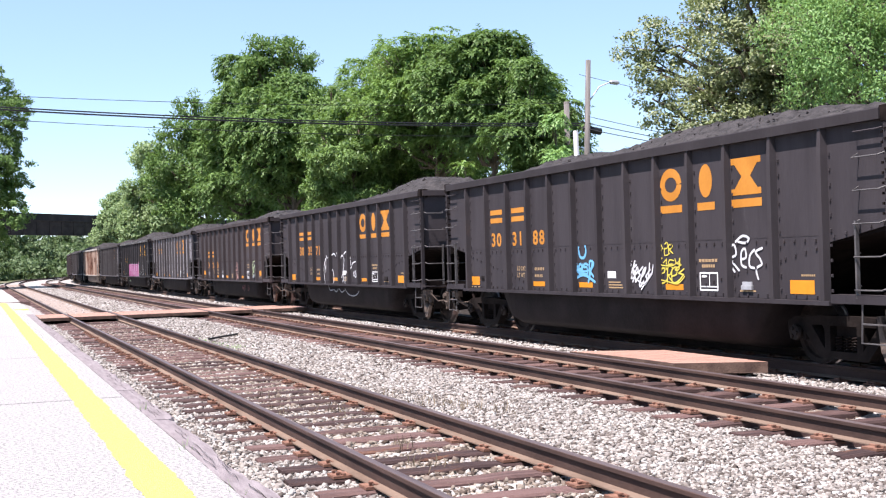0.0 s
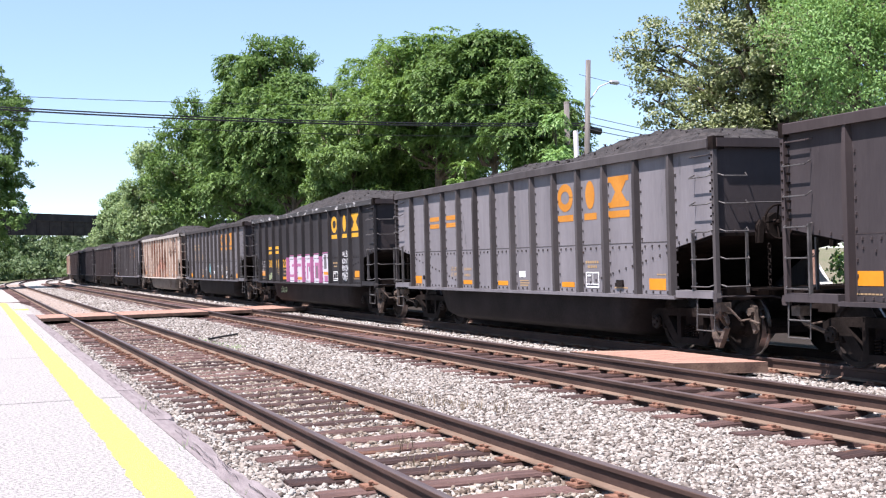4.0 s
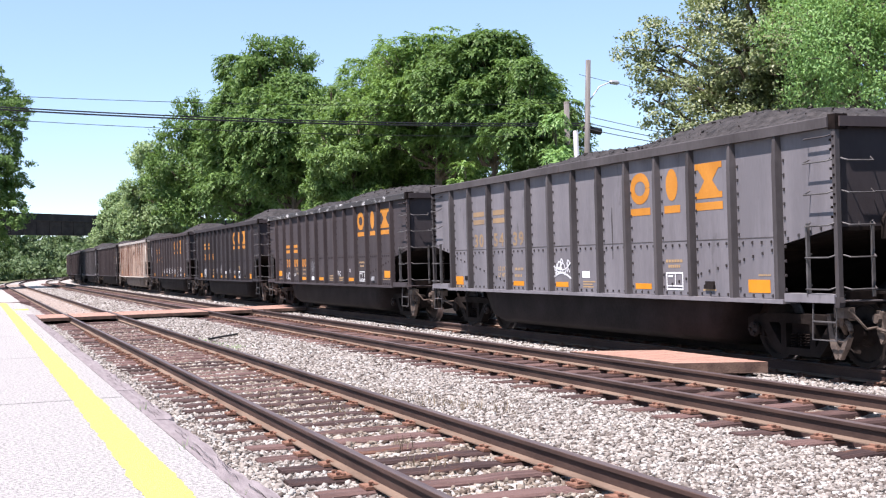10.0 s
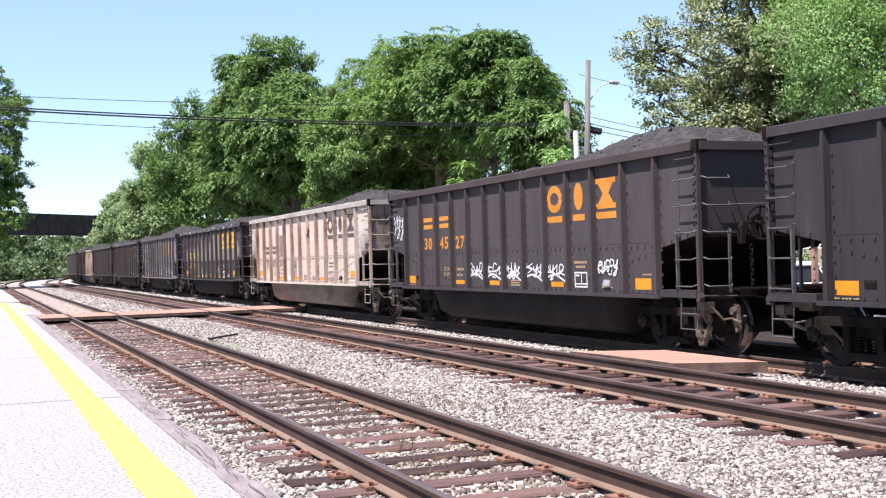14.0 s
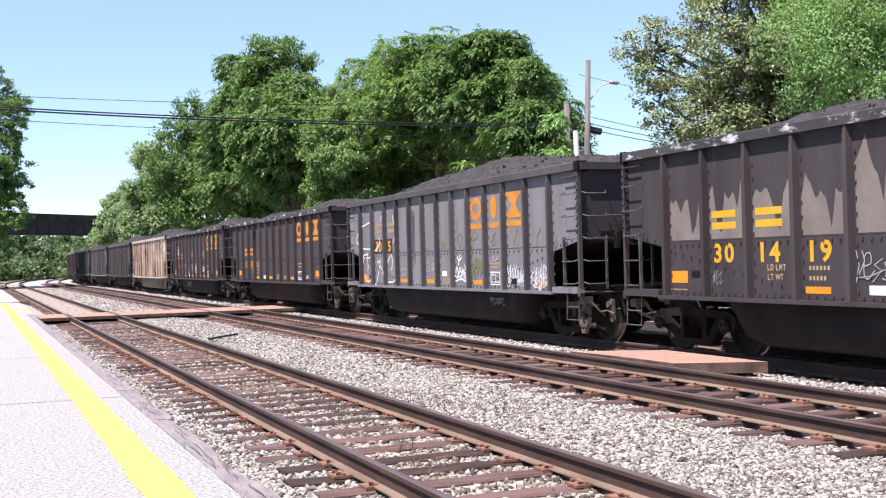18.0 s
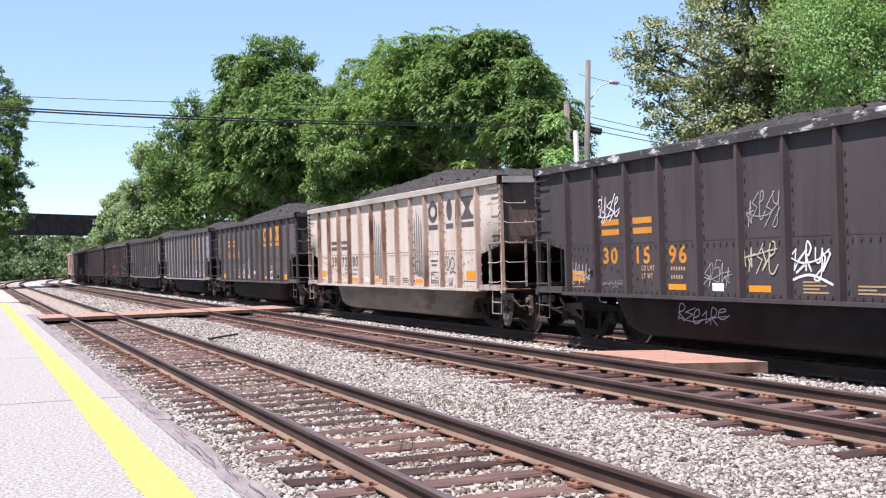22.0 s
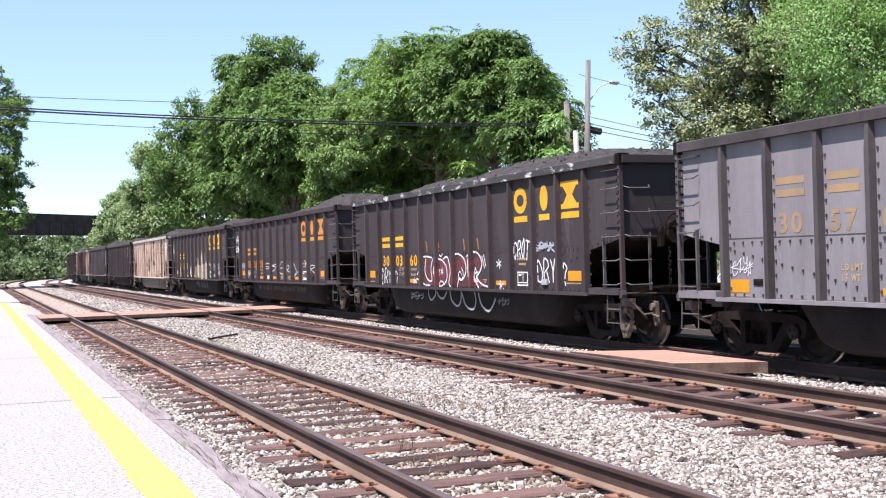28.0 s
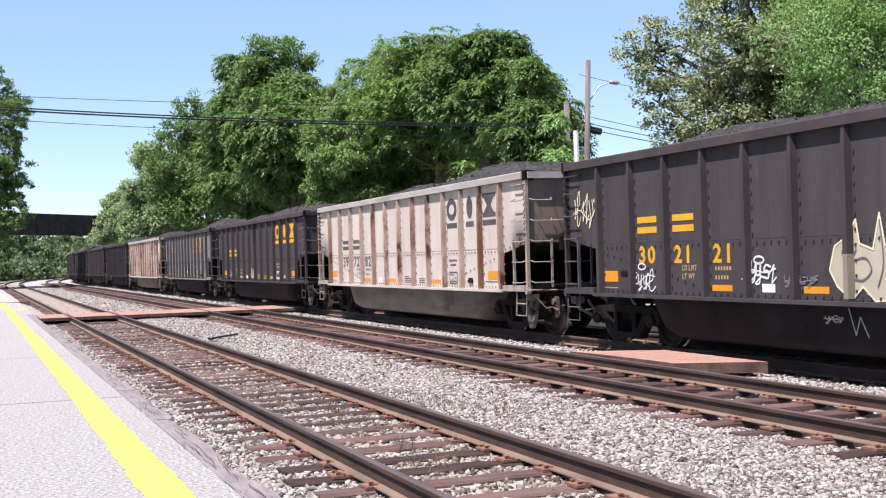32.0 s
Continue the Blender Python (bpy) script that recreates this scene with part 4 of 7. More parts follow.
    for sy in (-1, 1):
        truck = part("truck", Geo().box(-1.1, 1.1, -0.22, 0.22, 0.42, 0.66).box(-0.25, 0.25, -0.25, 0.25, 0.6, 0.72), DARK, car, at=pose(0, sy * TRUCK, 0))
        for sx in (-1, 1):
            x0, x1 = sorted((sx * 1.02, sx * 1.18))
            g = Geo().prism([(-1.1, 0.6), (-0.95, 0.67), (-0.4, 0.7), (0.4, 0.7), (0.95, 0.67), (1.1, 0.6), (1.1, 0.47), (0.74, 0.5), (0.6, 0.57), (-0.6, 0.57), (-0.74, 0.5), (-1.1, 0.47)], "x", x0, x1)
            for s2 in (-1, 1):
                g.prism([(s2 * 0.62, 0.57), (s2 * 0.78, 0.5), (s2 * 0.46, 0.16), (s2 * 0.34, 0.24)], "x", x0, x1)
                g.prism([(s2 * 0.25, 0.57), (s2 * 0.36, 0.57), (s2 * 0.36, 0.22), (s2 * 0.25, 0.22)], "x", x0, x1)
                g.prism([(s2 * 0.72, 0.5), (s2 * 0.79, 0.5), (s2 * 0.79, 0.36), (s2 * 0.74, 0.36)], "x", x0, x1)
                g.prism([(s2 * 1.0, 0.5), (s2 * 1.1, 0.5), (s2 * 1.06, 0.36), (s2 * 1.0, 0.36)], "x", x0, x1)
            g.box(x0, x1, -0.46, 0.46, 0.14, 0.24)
            part("side_frame", g, FRAME, truck, "grimy brown cast steel side frame with shade in its colour")
            for yy in (-0.15, 0.0, 0.15):
                coil = [(sx * 1.1 + 0.055 * math.cos(q * 1.05), yy + 0.055 * math.sin(q * 1.05), 0.24 + 0.2 * q / 30) for q in range(31)]
                part("spring", Geo().tube(coil, 0.014, 4), DARK, truck)
        for sy2 in (-1, 1):
            g = Geo()
            for sx in (-1, 1):
                g.lathe([(sx * 0.68, 0.0), (sx * 0.68, 0.485), (sx * 0.71, 0.485), (sx * 0.715, 0.46), (sx * 0.82, 0.452), (sx * 0.82, 0.38), (sx * 0.79, 0.36), (sx * 0.78, 0.18), (sx * 0.84, 0.15), (sx * 0.84, 0.08),
                         (sx * 1.16, 0.075), (sx * 1.22, 0.11), (sx * 1.25, 0.1), (sx * 1.25, 0.0)], "x", 20)
            g.lathe([(-0.7, 0.085), (0.7, 0.085)], "x", 10)
            for q in range(3):
                a = q * 2 * math.pi / 3
                for sx in (-1, 1):
                    g.box(*sorted((sx * 1.25, sx * 1.275)), 0.06 * math.cos(a) - 0.02, 0.06 * math.cos(a) + 0.02, 0.06 * math.sin(a) - 0.02, 0.06 * math.sin(a) + 0.02)
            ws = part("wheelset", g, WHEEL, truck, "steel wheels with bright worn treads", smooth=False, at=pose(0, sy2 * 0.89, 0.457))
            ws.data.materials.append(TREAD)
            for p in ws.data.polygons:
                p.material_index = 1 if math.hypot(p.center.y, p.center.z) > 0.445 else 0
        part("brake_beam", Geo().box(-0.75, 0.75, -1.42, -1.34, 0.35, 0.45).tube([(-0.75, -1.38, 0.4), (-0.78, -1.3, 0.7)], 0.02, 5), DARK, truck)
    return car


# Dark tubs: grime, deepened by shade under the sills put into the colour.
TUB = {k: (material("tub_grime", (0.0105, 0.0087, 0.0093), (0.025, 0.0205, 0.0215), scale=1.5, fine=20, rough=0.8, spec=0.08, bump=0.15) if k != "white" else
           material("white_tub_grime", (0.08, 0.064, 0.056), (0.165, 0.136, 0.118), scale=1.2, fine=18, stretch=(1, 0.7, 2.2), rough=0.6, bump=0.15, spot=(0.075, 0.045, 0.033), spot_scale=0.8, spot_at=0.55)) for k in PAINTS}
# Steel darkened in colour for the shade under the bodies.
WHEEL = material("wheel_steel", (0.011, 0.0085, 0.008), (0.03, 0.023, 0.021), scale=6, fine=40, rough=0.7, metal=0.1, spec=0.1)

GRIT = material("dusty_rigging", (0.06, 0.045, 0.038), (0.16, 0.125, 0.105), scale=8, fine=40, rough=0.9, bump=0.4)
# Far darker than the sunlit rigging: grime plus shade put into the colour.
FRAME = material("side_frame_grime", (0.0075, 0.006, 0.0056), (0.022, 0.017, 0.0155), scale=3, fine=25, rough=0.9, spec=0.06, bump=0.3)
TREAD = material("worn_wheel_tread", (0.3, 0.26, 0.25), (0.55, 0.51, 0.5), scale=7, fine=40, rough=0.3, metal=0.9, spec=0.5)

ORANGE = material("faded_orange_lettering", (0.4, 0.155, 0.02), (0.5, 0.21, 0.035), scale=2, fine=25, rough=0.6)
GOLD = material("yellow_lettering", (0.5, 0.25, 0.015), (0.6, 0.33, 0.03), scale=2, fine=25, rough=0.6)
BLACKMARK = material("black_lettering", (0.045, 0.042, 0.043), (0.1, 0.09, 0.087), scale=2, fine=25, rough=0.6)
PALE = material("faded_pale_lettering", (0.3, 0.2, 0.11), (0.4, 0.27, 0.14), scale=2, fine=25, rough=0.7)
FADED = material("worn_faint_lettering", (0.2, 0.145, 0.1), (0.3, 0.2, 0.11), scale=2, fine=25, rough=0.7)
PATCHY = material("flaking_orange_lettering", (0.3, 0.15, 0.05), (0.42, 0.2, 0.055), scale=2, fine=25, rough=0.7, spot=(0.2, 0.185, 0.19), spot_scale=4, spot_at=0.54)
REFLECT = material("yellow_reflector", (0.55, 0.2, 0.012), (0.62, 0.25, 0.02), scale=3, fine=20, rough=0.5)
WHITEMARK = material("white_stencil", (0.6, 0.6, 0.6), (0.75, 0.75, 0.74), scale=3, fine=30, rough=0.7)
SPRAY = {k: material("spray_" + k, tuple(0.85 * q for q in c), c, scale=4, fine=30, rough=0.7) for k, c in {
    "white": (0.62, 0.62, 0.64), "pink": (0.36, 0.12, 0.24), "blue": (0.15, 0.42, 0.66), "yellow": (0.6, 0.5, 0.08), "salmon": (0.68, 0.4, 0.32), "red": (0.135, 0.045, 0.047),
    "green": (0.5, 0.62, 0.36), "beige": (0.42, 0.37, 0.28), "sand": (0.22, 0.19, 0.145), "grey": (0.12, 0.115, 0.12), "lilac": (0.5, 0.48, 0.54), "teal": (0.2, 0.45, 0.5), "olive": (0.19, 0.185, 0.085), "pale": (0.34, 0.33, 0.34),
    "rose": (0.42, 0.24, 0.22), "rose_white": (0.72, 0.58, 0.58), "faint": (0.17, 0.17, 0.18), "haze": (0.33, 0.35, 0.4), "chalk": (0.55, 0.6, 0.57), "moss": (0.12, 0.12, 0.07), "cream": (0.66, 0.6, 0.42), "rust": (0.3, 0.12, 0.05), "rust_pink": (0.6, 0.27, 0.21)}.items()}

SPRAY["red"] = material("spray_red", (0.035, 0.024, 0.026), (0.15, 0.04, 0.042), scale=1.6, fine=14, stretch=(1, 1, 2.2), rough=0.7)
SCUFF = material("flaking_chord_paint", (0.03, 0.028, 0.029), (0.055, 0.05, 0.05), scale=2, fine=20, stretch=(1, 0.7, 2), rough=0.6, spot=(0.46, 0.45, 0.45), spot_scale=2.6, spot_at=0.55)
TAUPE = material("weathered_taupe_paint", (0.135, 0.112, 0.1), (0.185, 0.157, 0.141), scale=2, fine=20, rough=0.8)
SMEAR = material("dark_smear", (0.1, 0.093, 0.092), (0.21, 0.195, 0.19), scale=3, fine=20, stretch=(1, 4, 0.6), rough=0.8)
RUNS = material("dark_paint_run", (0.045, 0.04, 0.041), (0.075, 0.068, 0.07), scale=2, fine=20, rough=0.8)
SOOTRUN = material("soot_run", (0.026, 0.023, 0.025), (0.04, 0.035, 0.037), scale=2, fine=20, rough=0.8)
RUSTPATCH = material("rust_patch", (0.13, 0.1, 0.085), (0.24, 0.19, 0.165), scale=2, fine=20, stretch=(1, 4, 0.5), rough=0.8)

# numerals and letters of the built-in font as flat outlines
GLYPH = {}
for ch in "0123456789LDMTW":
    cu = bpy.data.curves.new("numeral", "FONT")
    cu.body, cu.size, cu.resolution_u, cu.offset = ch, 1.0, 3, 0.03
    tmp = bpy.data.objects.new("numeral", cu)
    me = bpy.data.meshes.new_from_object(tmp)
    GLYPH[ch] = ([(v.co.x, v.co.y) for v in me.vertices], [tuple(p.vertices) for p in me.polygons])
    bpy.data.objects.remove(tmp)
    bpy.data.meshes.remove(me)

FACE = -SX - 0.004


def flat(g, pts, faces=None, off=0.0):
    """Flat outline on the side that faces the platform: pts are (along, height), along running with the reading direction."""
    return g.add([(FACE - off, -u, z) for u, z in pts], faces or [tuple(range(len(pts)))])


def rect(g, u0, u1, z0, z1, off=0.0):
    return flat(g, [(u0, z0), (u1, z0), (u1, z1), (u0, z1)], None, off)


def stroke(g, pts, w, off=0.0):
    """A painted line of width w through points."""
    pts = [Vector(p) for p in pts]
    out = []
    for i, p in enumerate(pts):
        d = (pts[min(i + 1, len(pts) - 1)] - pts[max(i - 1, 0)])
        d = d.normalized() if d.length > 1e-6 else Vector((1, 0))
        nrm = Vector((-d.y, d.x)) * w / 2
        out.append((p + nrm, p - nrm))
    vs = [q for a, b in out for q in (a, b)]
    return flat(g, vs, [(2 * i, 2 * i + 1, 2 * i + 3, 2 * i + 2) for i in range(len(pts) - 1)], off)


def arc(cx, cz, rx, rz, a0, a1, n=12):
    return [(cx + rx * math.cos(radians(a0 + (a1 - a0) * i / n)), cz + rz * math.sin(radians(a0 + (a1 - a0) * i / n))) for i in range(n + 1)]


def numerals(g, text, u, z, size, squeeze=0.9):
    for i, ch in enumerate(text):
        v, f = GLYPH[ch]
        flat(g, [(u + i * 0.62 * size * squeeze + a * size * squeeze, z + b * size) for a, b in v], f)
    return g


PLANE = itertools.count()


def pen(g, pts, w, off=0.0):
    """A painted line of width w whose corners stay full; no two pieces share a plane."""
    for i, (p, q) in enumerate(zip(pts[:-1], pts[1:])):
        p, q = Vector(p), Vector(q)
        d = q - p
        if d.length < 1e-5:
            continue
        d.normalize()
        m, h = Vector((-d.y, d.x)) * w / 2, d * w / 2
        flat(g, [p - h * 0.9 + m * 0.5, p - h * 0.9 - m * 0.5, p - h * 0.3 - m, q + h * 0.3 - m, q + h * 0.9 - m * 0.5, q + h * 0.9 + m * 0.5, q + h * 0.3 + m, p - h * 0.3 + m], None, off + 0.00011 * (next(PLANE) % 37))
    return g


def curve(pts, n=5):
    """Points of a smooth line through points."""
    P = [Vector(p) for p in pts]
    out = []
    for i in range(len(P) - 1):
        a, b, c, d = P[max(i - 1, 0)], P[i], P[i + 1], P[min(i + 2, len(P) - 1)]
        for q in range(n):
            t = q / n
            out.append(0.5 * (2 * b + (c - a) * t + (2 * a - 5 * b + 4 * c - d) * t * t + (3 * b - a - 3 * c + d) * t ** 3))
    return out + [P[-1]]


def markings(car, form, number, ink, worn=False, seed=0):
    """Emblem shapes, owner's mark as bars, the car's number, plates and reflectors."""
    r = random.Random(seed)
    tone, low = PATCHY if seed == 18 else ORANGE if seed == 13 else ink, FADED if worn else ink
    long = form == "long"

    def at(b):
        return bay_u(form, b)

    # emblem: a ring, an oval and an hourglass, each over a bar
    k0, z0 = (9, 2.415) if long else (8, 2.35)
    z1, c, s, x = z0 + (0.5 if long else 0.52), at(k0 + 0.4), at(k0 + 1.4), at(k0 + 2.4)
    part("emblem_ring", stroke(Geo(), arc(c, (z0 + z1) / 2, 0.23, 0.185, 0, 360, 22), 0.135), tone, car, "plain ring-shaped block")
    part("emblem_disc", flat(Geo(), arc(s, (z0 + z1) / 2, 0.165, 0.245, 0, 345, 23)), tone, car, "plain oval block")
    zm = (z0 + z1) / 2
    g = flat(Geo(), [(x - 0.34, z1), (x - 0.34, z1 - 0.09), (x - 0.26, z1 - 0.09), (x - 0.1, zm), (x - 0.26, z0 + 0.09), (x - 0.34, z0 + 0.09), (x - 0.34, z0), (x + 0.34, z0), (x + 0.34, z0 + 0.09), (x + 0.26, z0 + 0.09), (x + 0.1, zm), (x + 0.26, z1 - 0.09), (x + 0.34, z1 - 0.09), (x + 0.34, z1)],
             [(0, 1, 12, 13), (2, 3, 10, 11), (3, 4, 9, 10), (5, 6, 7, 8)])
    part("emblem_hourglass", g, tone, car, "plain hourglass-shaped block")
    for u, w in ((c, 0.3), (s, 0.22), (x, 0.345)):
        part("emblem_bar", rect(Geo(), u - w, u + w, z0 - 0.17, z0 - 0.055), tone, car)
    zn = 1.42 if long else 1.80
    for k in (1, 2):
        for j in range(2):
            part("mark_bar", rect(Geo(), at(k + 0.13), at(k + 0.13) + 0.58, zn + 0.47 + j * 0.165, zn + 0.57 + j * 0.165), FADED if seed == 13 else low, car)
    for i in range(3):
        if number[2 * i:2 * i + 2]:
            part("car_number", numerals(Geo(), number[2 * i:2 * i + 2], at(i + 1.15), zn, 0.37, 1.2), low, car)
    small = Geo()
    # load limit and light weight: words, then figures as bars
    zl = 1.3
    for j, text in enumerate(("LD LMT", "LT WT")):
        u = at(2.36)
        for ch in text:
            if ch != " ":
                numerals(small, ch, u, zl - j * 0.13, 0.115, 0.8)
            u += {"M": 0.087, "W": 0.105, " ": 0.04, "D": 0.075}.get(ch, 0.066)
        for q in range(6 - j):
            rect(small, at(3.2) + q * 0.07, at(3.2) + 0.04 + q * 0.07, zl - j * 0.13, zl + 0.055 - j * 0.13)
    zr = 1.11 if long else 0.99
    part("reflector", rect(Geo(), at(11.27), at(11.75), zr, zr + 0.18), REFLECT, car)
    part("reflector", rect(Geo(), at(0.08), at(0.5), zr, zr + 0.18), REFLECT, car)
    for q in range(7):
        rect(small, at(11.15) + q * 0.09, at(11.15) + 0.075 + q * 0.09, zr - 0.055, zr - 0.033) if long else rect(small, at(11.5) + q * 0.04, at(11.5) + 0.03 + q * 0.04, zr + 0.23, zr + 0.255)
        rect(small, at(0.06) + q * 0.065, at(0.06) + 0.05 + q * 0.065, 1.0 if long else 0.94, 1.02 if long else 0.96)
    part("vent_plate", Geo().box(FACE - 0.008, FACE, -at(0.8), -at(0.6), zr + 0.1, zr + 0.19).box(FACE - 0.014, FACE - 0.008, -at(0.79), -at(0.61), zr + 0.15, zr + 0.165).box(FACE - 0.014, FACE - 0.008, -at(0.79), -at(0.61), zr + 0.12, zr + 0.135), WHEEL if ink != BLACKMARK else CHORDGREY, car, "small slotted grey plate")
    for b0 in (3.12, 5.12, 8.17):
        part("reflector", rect(Geo(), at(b0), at(b0) + 0.49, 1.0, 1.09), REFLECT, car)
    u = at(9.4) + 0.02
    box_ink = WHITEMARK if ink != BLACKMARK else BLACKMARK
    g = pen(Geo(), [(u - 0.22, 1.01), (u + 0.22, 1.01), (u + 0.22, 1.26), (u - 0.22, 1.26), (u - 0.22, 1.01)], 0.024)
    pen(g, [(u + 0.02, 1.06), (u + 0.02, 1.25)], 0.018, 0.002)
    pen(g, [(u - 0.21, 1.06), (u + 0.21, 1.06)], 0.018, 0.0022)
    pen(g, [(u - 0.16, 1.21), (u - 0.06, 1.21)], 0.03, 0.0024)
    part("data_stencil", g, box_ink, car, "boxed stencil")
    for j, (zz, w) in enumerate(((1.5 if long else 1.42, 0.24), (1.4 if long else 1.34, 0.17))):
        for q in range(6):
            rect(small, u - w + q * w / 3, u - w + q * w / 3 + w * 0.26, zz, zz + 0.045)
    for b0, rows in (((6.25, 4), (7.25, 3)) if long else ((6.25, 3), (10.2, 1))):
        for q in range(rows):
            rect(small, at(b0), at(b0) + r.uniform(0.32, 0.5), 1.0 + q * 0.045, 1.022 + q * 0.045)
    tagged(part("stencil", small, PALE if ink != BLACKMARK else BLACKMARK, car, "small stencilled lines"), kind="stuff")
    b0, zp = (4.27, 1.0) if long else (6.22, 1.17)
    part("data_plate", rect(Geo(), at(b0), at(b0) + 0.28, zp, zp + 0.115), WHITEMARK, car, "white data plate")
    part("card_holder", Geo().box(FACE - 0.035, FACE, -at(10.5), -at(10.27), 1.03, 1.09).box(FACE - 0.02, FACE, -at(10.49), -at(10.28), 1.09, 1.14), WHEEL if seed % 2 else GREYSTEEL, car, "small grey metal card holder")


# strokes of marker letters on a grid of ten by ten
LETTERS = {"A": "00 49 90|14 74", "B": "00 09 68 76 55 05|55 83 70 00", "C": "87 59 17 03 31 60 82", "D": "00 09 58 84 60 00", "E": "80 00 09 89|05 65", "F": "00 09 89|05 65", "H": "00 09|90 99|05 95", "I": "40 49",
           "K": "00 09|89 04 90", "L": "09 00 80", "M": "00 19 44 89 90", "N": "00 09 90 99", "O": "50 13 16 59 86 83 50", "R": "00 09 69 87 65 04|44 90", "S": "87 59 18 26 74 82 50 02", "T": "40 49|09 99",
           "V": "09 40 89", "W": "09 20 45 70 99", "Y": "09 45 89|45 40", "Z": "09 89 00 90", "?": "07 29 77 54 43|41 40", "0": "50 13 16 59 86 83 50", "1": "38 59 50", "2": "07 39 77 00 80", "6": "78 36 12 40 73 45 13",
           "*": "40 49|07 82|02 87", " ": ""}
LOW = -0.078                     # the tub stands this far inside the side sheets


def face_u(n, b):
    return bay_u(BUILD[n], b)


def word(n, b0, b1, z0, z1, text, ink, thick=0.035, lean=0.15, seed=0, off=0.0, wild=0.08):
    """Hand-painted capitals that fill a field."""
    r, g = random.Random(seed), Geo()
    u0, u1 = face_u(n, b0), face_u(n, b1)
    d = (u1 - u0) / len(text)
    for i, ch in enumerate(text):
        h, dz = (z1 - z0) * r.uniform(0.85, 1.05), r.uniform(-0.05, 0.05) * (z1 - z0)
        for line in LETTERS[ch].split("|"):
            if not line:
                continue
            pts = [(int(p[0]) / 9 + r.uniform(-wild, wild), int(p[1]) / 9 + r.uniform(-wild, wild)) for p in line.split()]
            pts = [(u0 + d * (i + 0.08 + 0.76 * a) + lean * h * (b - 0.5), z0 + dz + h * b) for a, b in pts]
            pen(g, curve(pts, 4) if len(pts) > 3 else pts, thick * 0.82, off + 0.002)
    return tagged(part("graffiti", g, SPRAY[ink], CARS[n], "%s hand-painted writing" % ink), kind="stuff")


def scrawl(n, b0, b1, z0, z1, ink, seed, thick=0.03, loops=5, lean=0.1, under=False, halo=False, off=0.0, spike=0.4):
    """A spray-can signature that cannot be read: looping and pointed strokes close together."""
    r, g = random.Random(seed), Geo()
    u0, u1 = face_u(n, b0), face_u(n, b1)
    w, h = (u1 - u0) / loops, z1 - z0
    top = z1 - (0.22 * h if halo else 0)
    bot = z0 + (0.2 * h if under else 0)
    h = top - bot
    for i in range(loops):
        c = u0 + w * (i + 0.5 + r.uniform(-0.2, 0.2))
        lo, hi = bot + h * r.uniform(0, 0.3), top - h * r.uniform(0, 0.3)
        m, e = (lo + hi) / 2 + h * r.uniform(-0.1, 0.1), w * r.uniform(0.75, 1.25)
        sharp = r.random() < spike
        k = r.randrange(4)
        if sharp:
            pts = (((-0.6, hi), (-0.1, m), (-0.4, lo), (0.5, m + 0.1 * h), (0.2, hi)), ((0.5, hi), (-0.5, m + 0.08 * h), (0.4, m - 0.02 * h), (-0.6, lo)), ((-0.2, lo), (0.05, hi), (0.3, lo + 0.1 * h), (-0.5, m), (0.6, m + 0.12 * h)),
                   ((-0.5, m), (0.1, hi), (0.0, lo - 0.08 * h), (0.6, lo + 0.15 * h)))[k]
        else:
            pts = (((-0.5, m), (0.2, m + 0.1 * h), (0.1, hi), (-0.4, hi - 0.1 * h), (-0.4, lo + 0.1 * h), (0.1, lo), (0.7, lo + 0.2 * h)), ((0.5, hi - 0.05 * h), (-0.2, hi), (-0.4, m), (0.3, m), (0.3, lo), (-0.6, lo + 0.06 * h)),
                   ((-0.4, hi), (-0.3, m), (0.2, m - 0.05 * h), (0.4, hi), (0.3, lo - 0.05 * h), (-0.3, lo - 0.08 * h), (0.6, m - 0.15 * h)), ((-0.3, lo), (-0.3, hi), (0.4, hi - 0.1 * h), (0.1, m), (-0.3, m - 0.05 * h), (0.5, lo)))[k]
        pts = [(c + p * e + lean * (z - m) + r.uniform(-0.06, 0.06) * w, z + r.uniform(-0.03, 0.03) * h) for p, z in pts]
        pen(g, pts if sharp else curve(pts, 4), thick * r.uniform(0.62, 0.9), off + 0.002 + 0.0012 * (i % 6))
    if loops > 3:
        z = bot + h * r.uniform(0.2, 0.6)
        pen(g, curve([(u0, z), (u0 + (u1 - u0) * 0.3, z + h * r.uniform(-0.2, 0.2)), (u0 + (u1 - u0) * 0.7, z + h * r.uniform(-0.2, 0.25)), (u1, z + h * 0.2)], 4), thick * 0.6, off + 0.0098)
    if under:
        pen(g, curve([(u0 - 0.02, z0 + 0.06), ((u0 + u1) / 2, z0 + 0.14), (u1 + 0.04, z0 + 0.02)], 5), thick, off + 0.0022)
    if halo:
        pen(g, arc((u0 + u1) / 2, z1 - 0.06, 0.11, 0.05, 0, 350, 12), thick * 0.8, off + 0.0022)
    return tagged(part("graffiti", g, SPRAY[ink], CARS[n], "%s spray-painted scrawl" % ink), kind="stuff")


def lines(n, text, ink, thick=0.035, smooth=True, off=0.0):
    """Free lines: bay,height pairs."""
    g = Geo()
    for i, line in enumerate(text.split("|")):
        pts = [tuple(float(q) for q in p.split(",")) for p in line.split()]
        pts = [(face_u(n, b), z) for b, z in pts]
        pen(g, curve(pts, 4) if smooth and len(pts) > 2 else pts, thick, off + 0.003 + 0.0006 * (i % 6))
    return tagged(part("graffiti", g, SPRAY[ink], CARS[n], "%s spray-painted lines" % ink), kind="stuff")


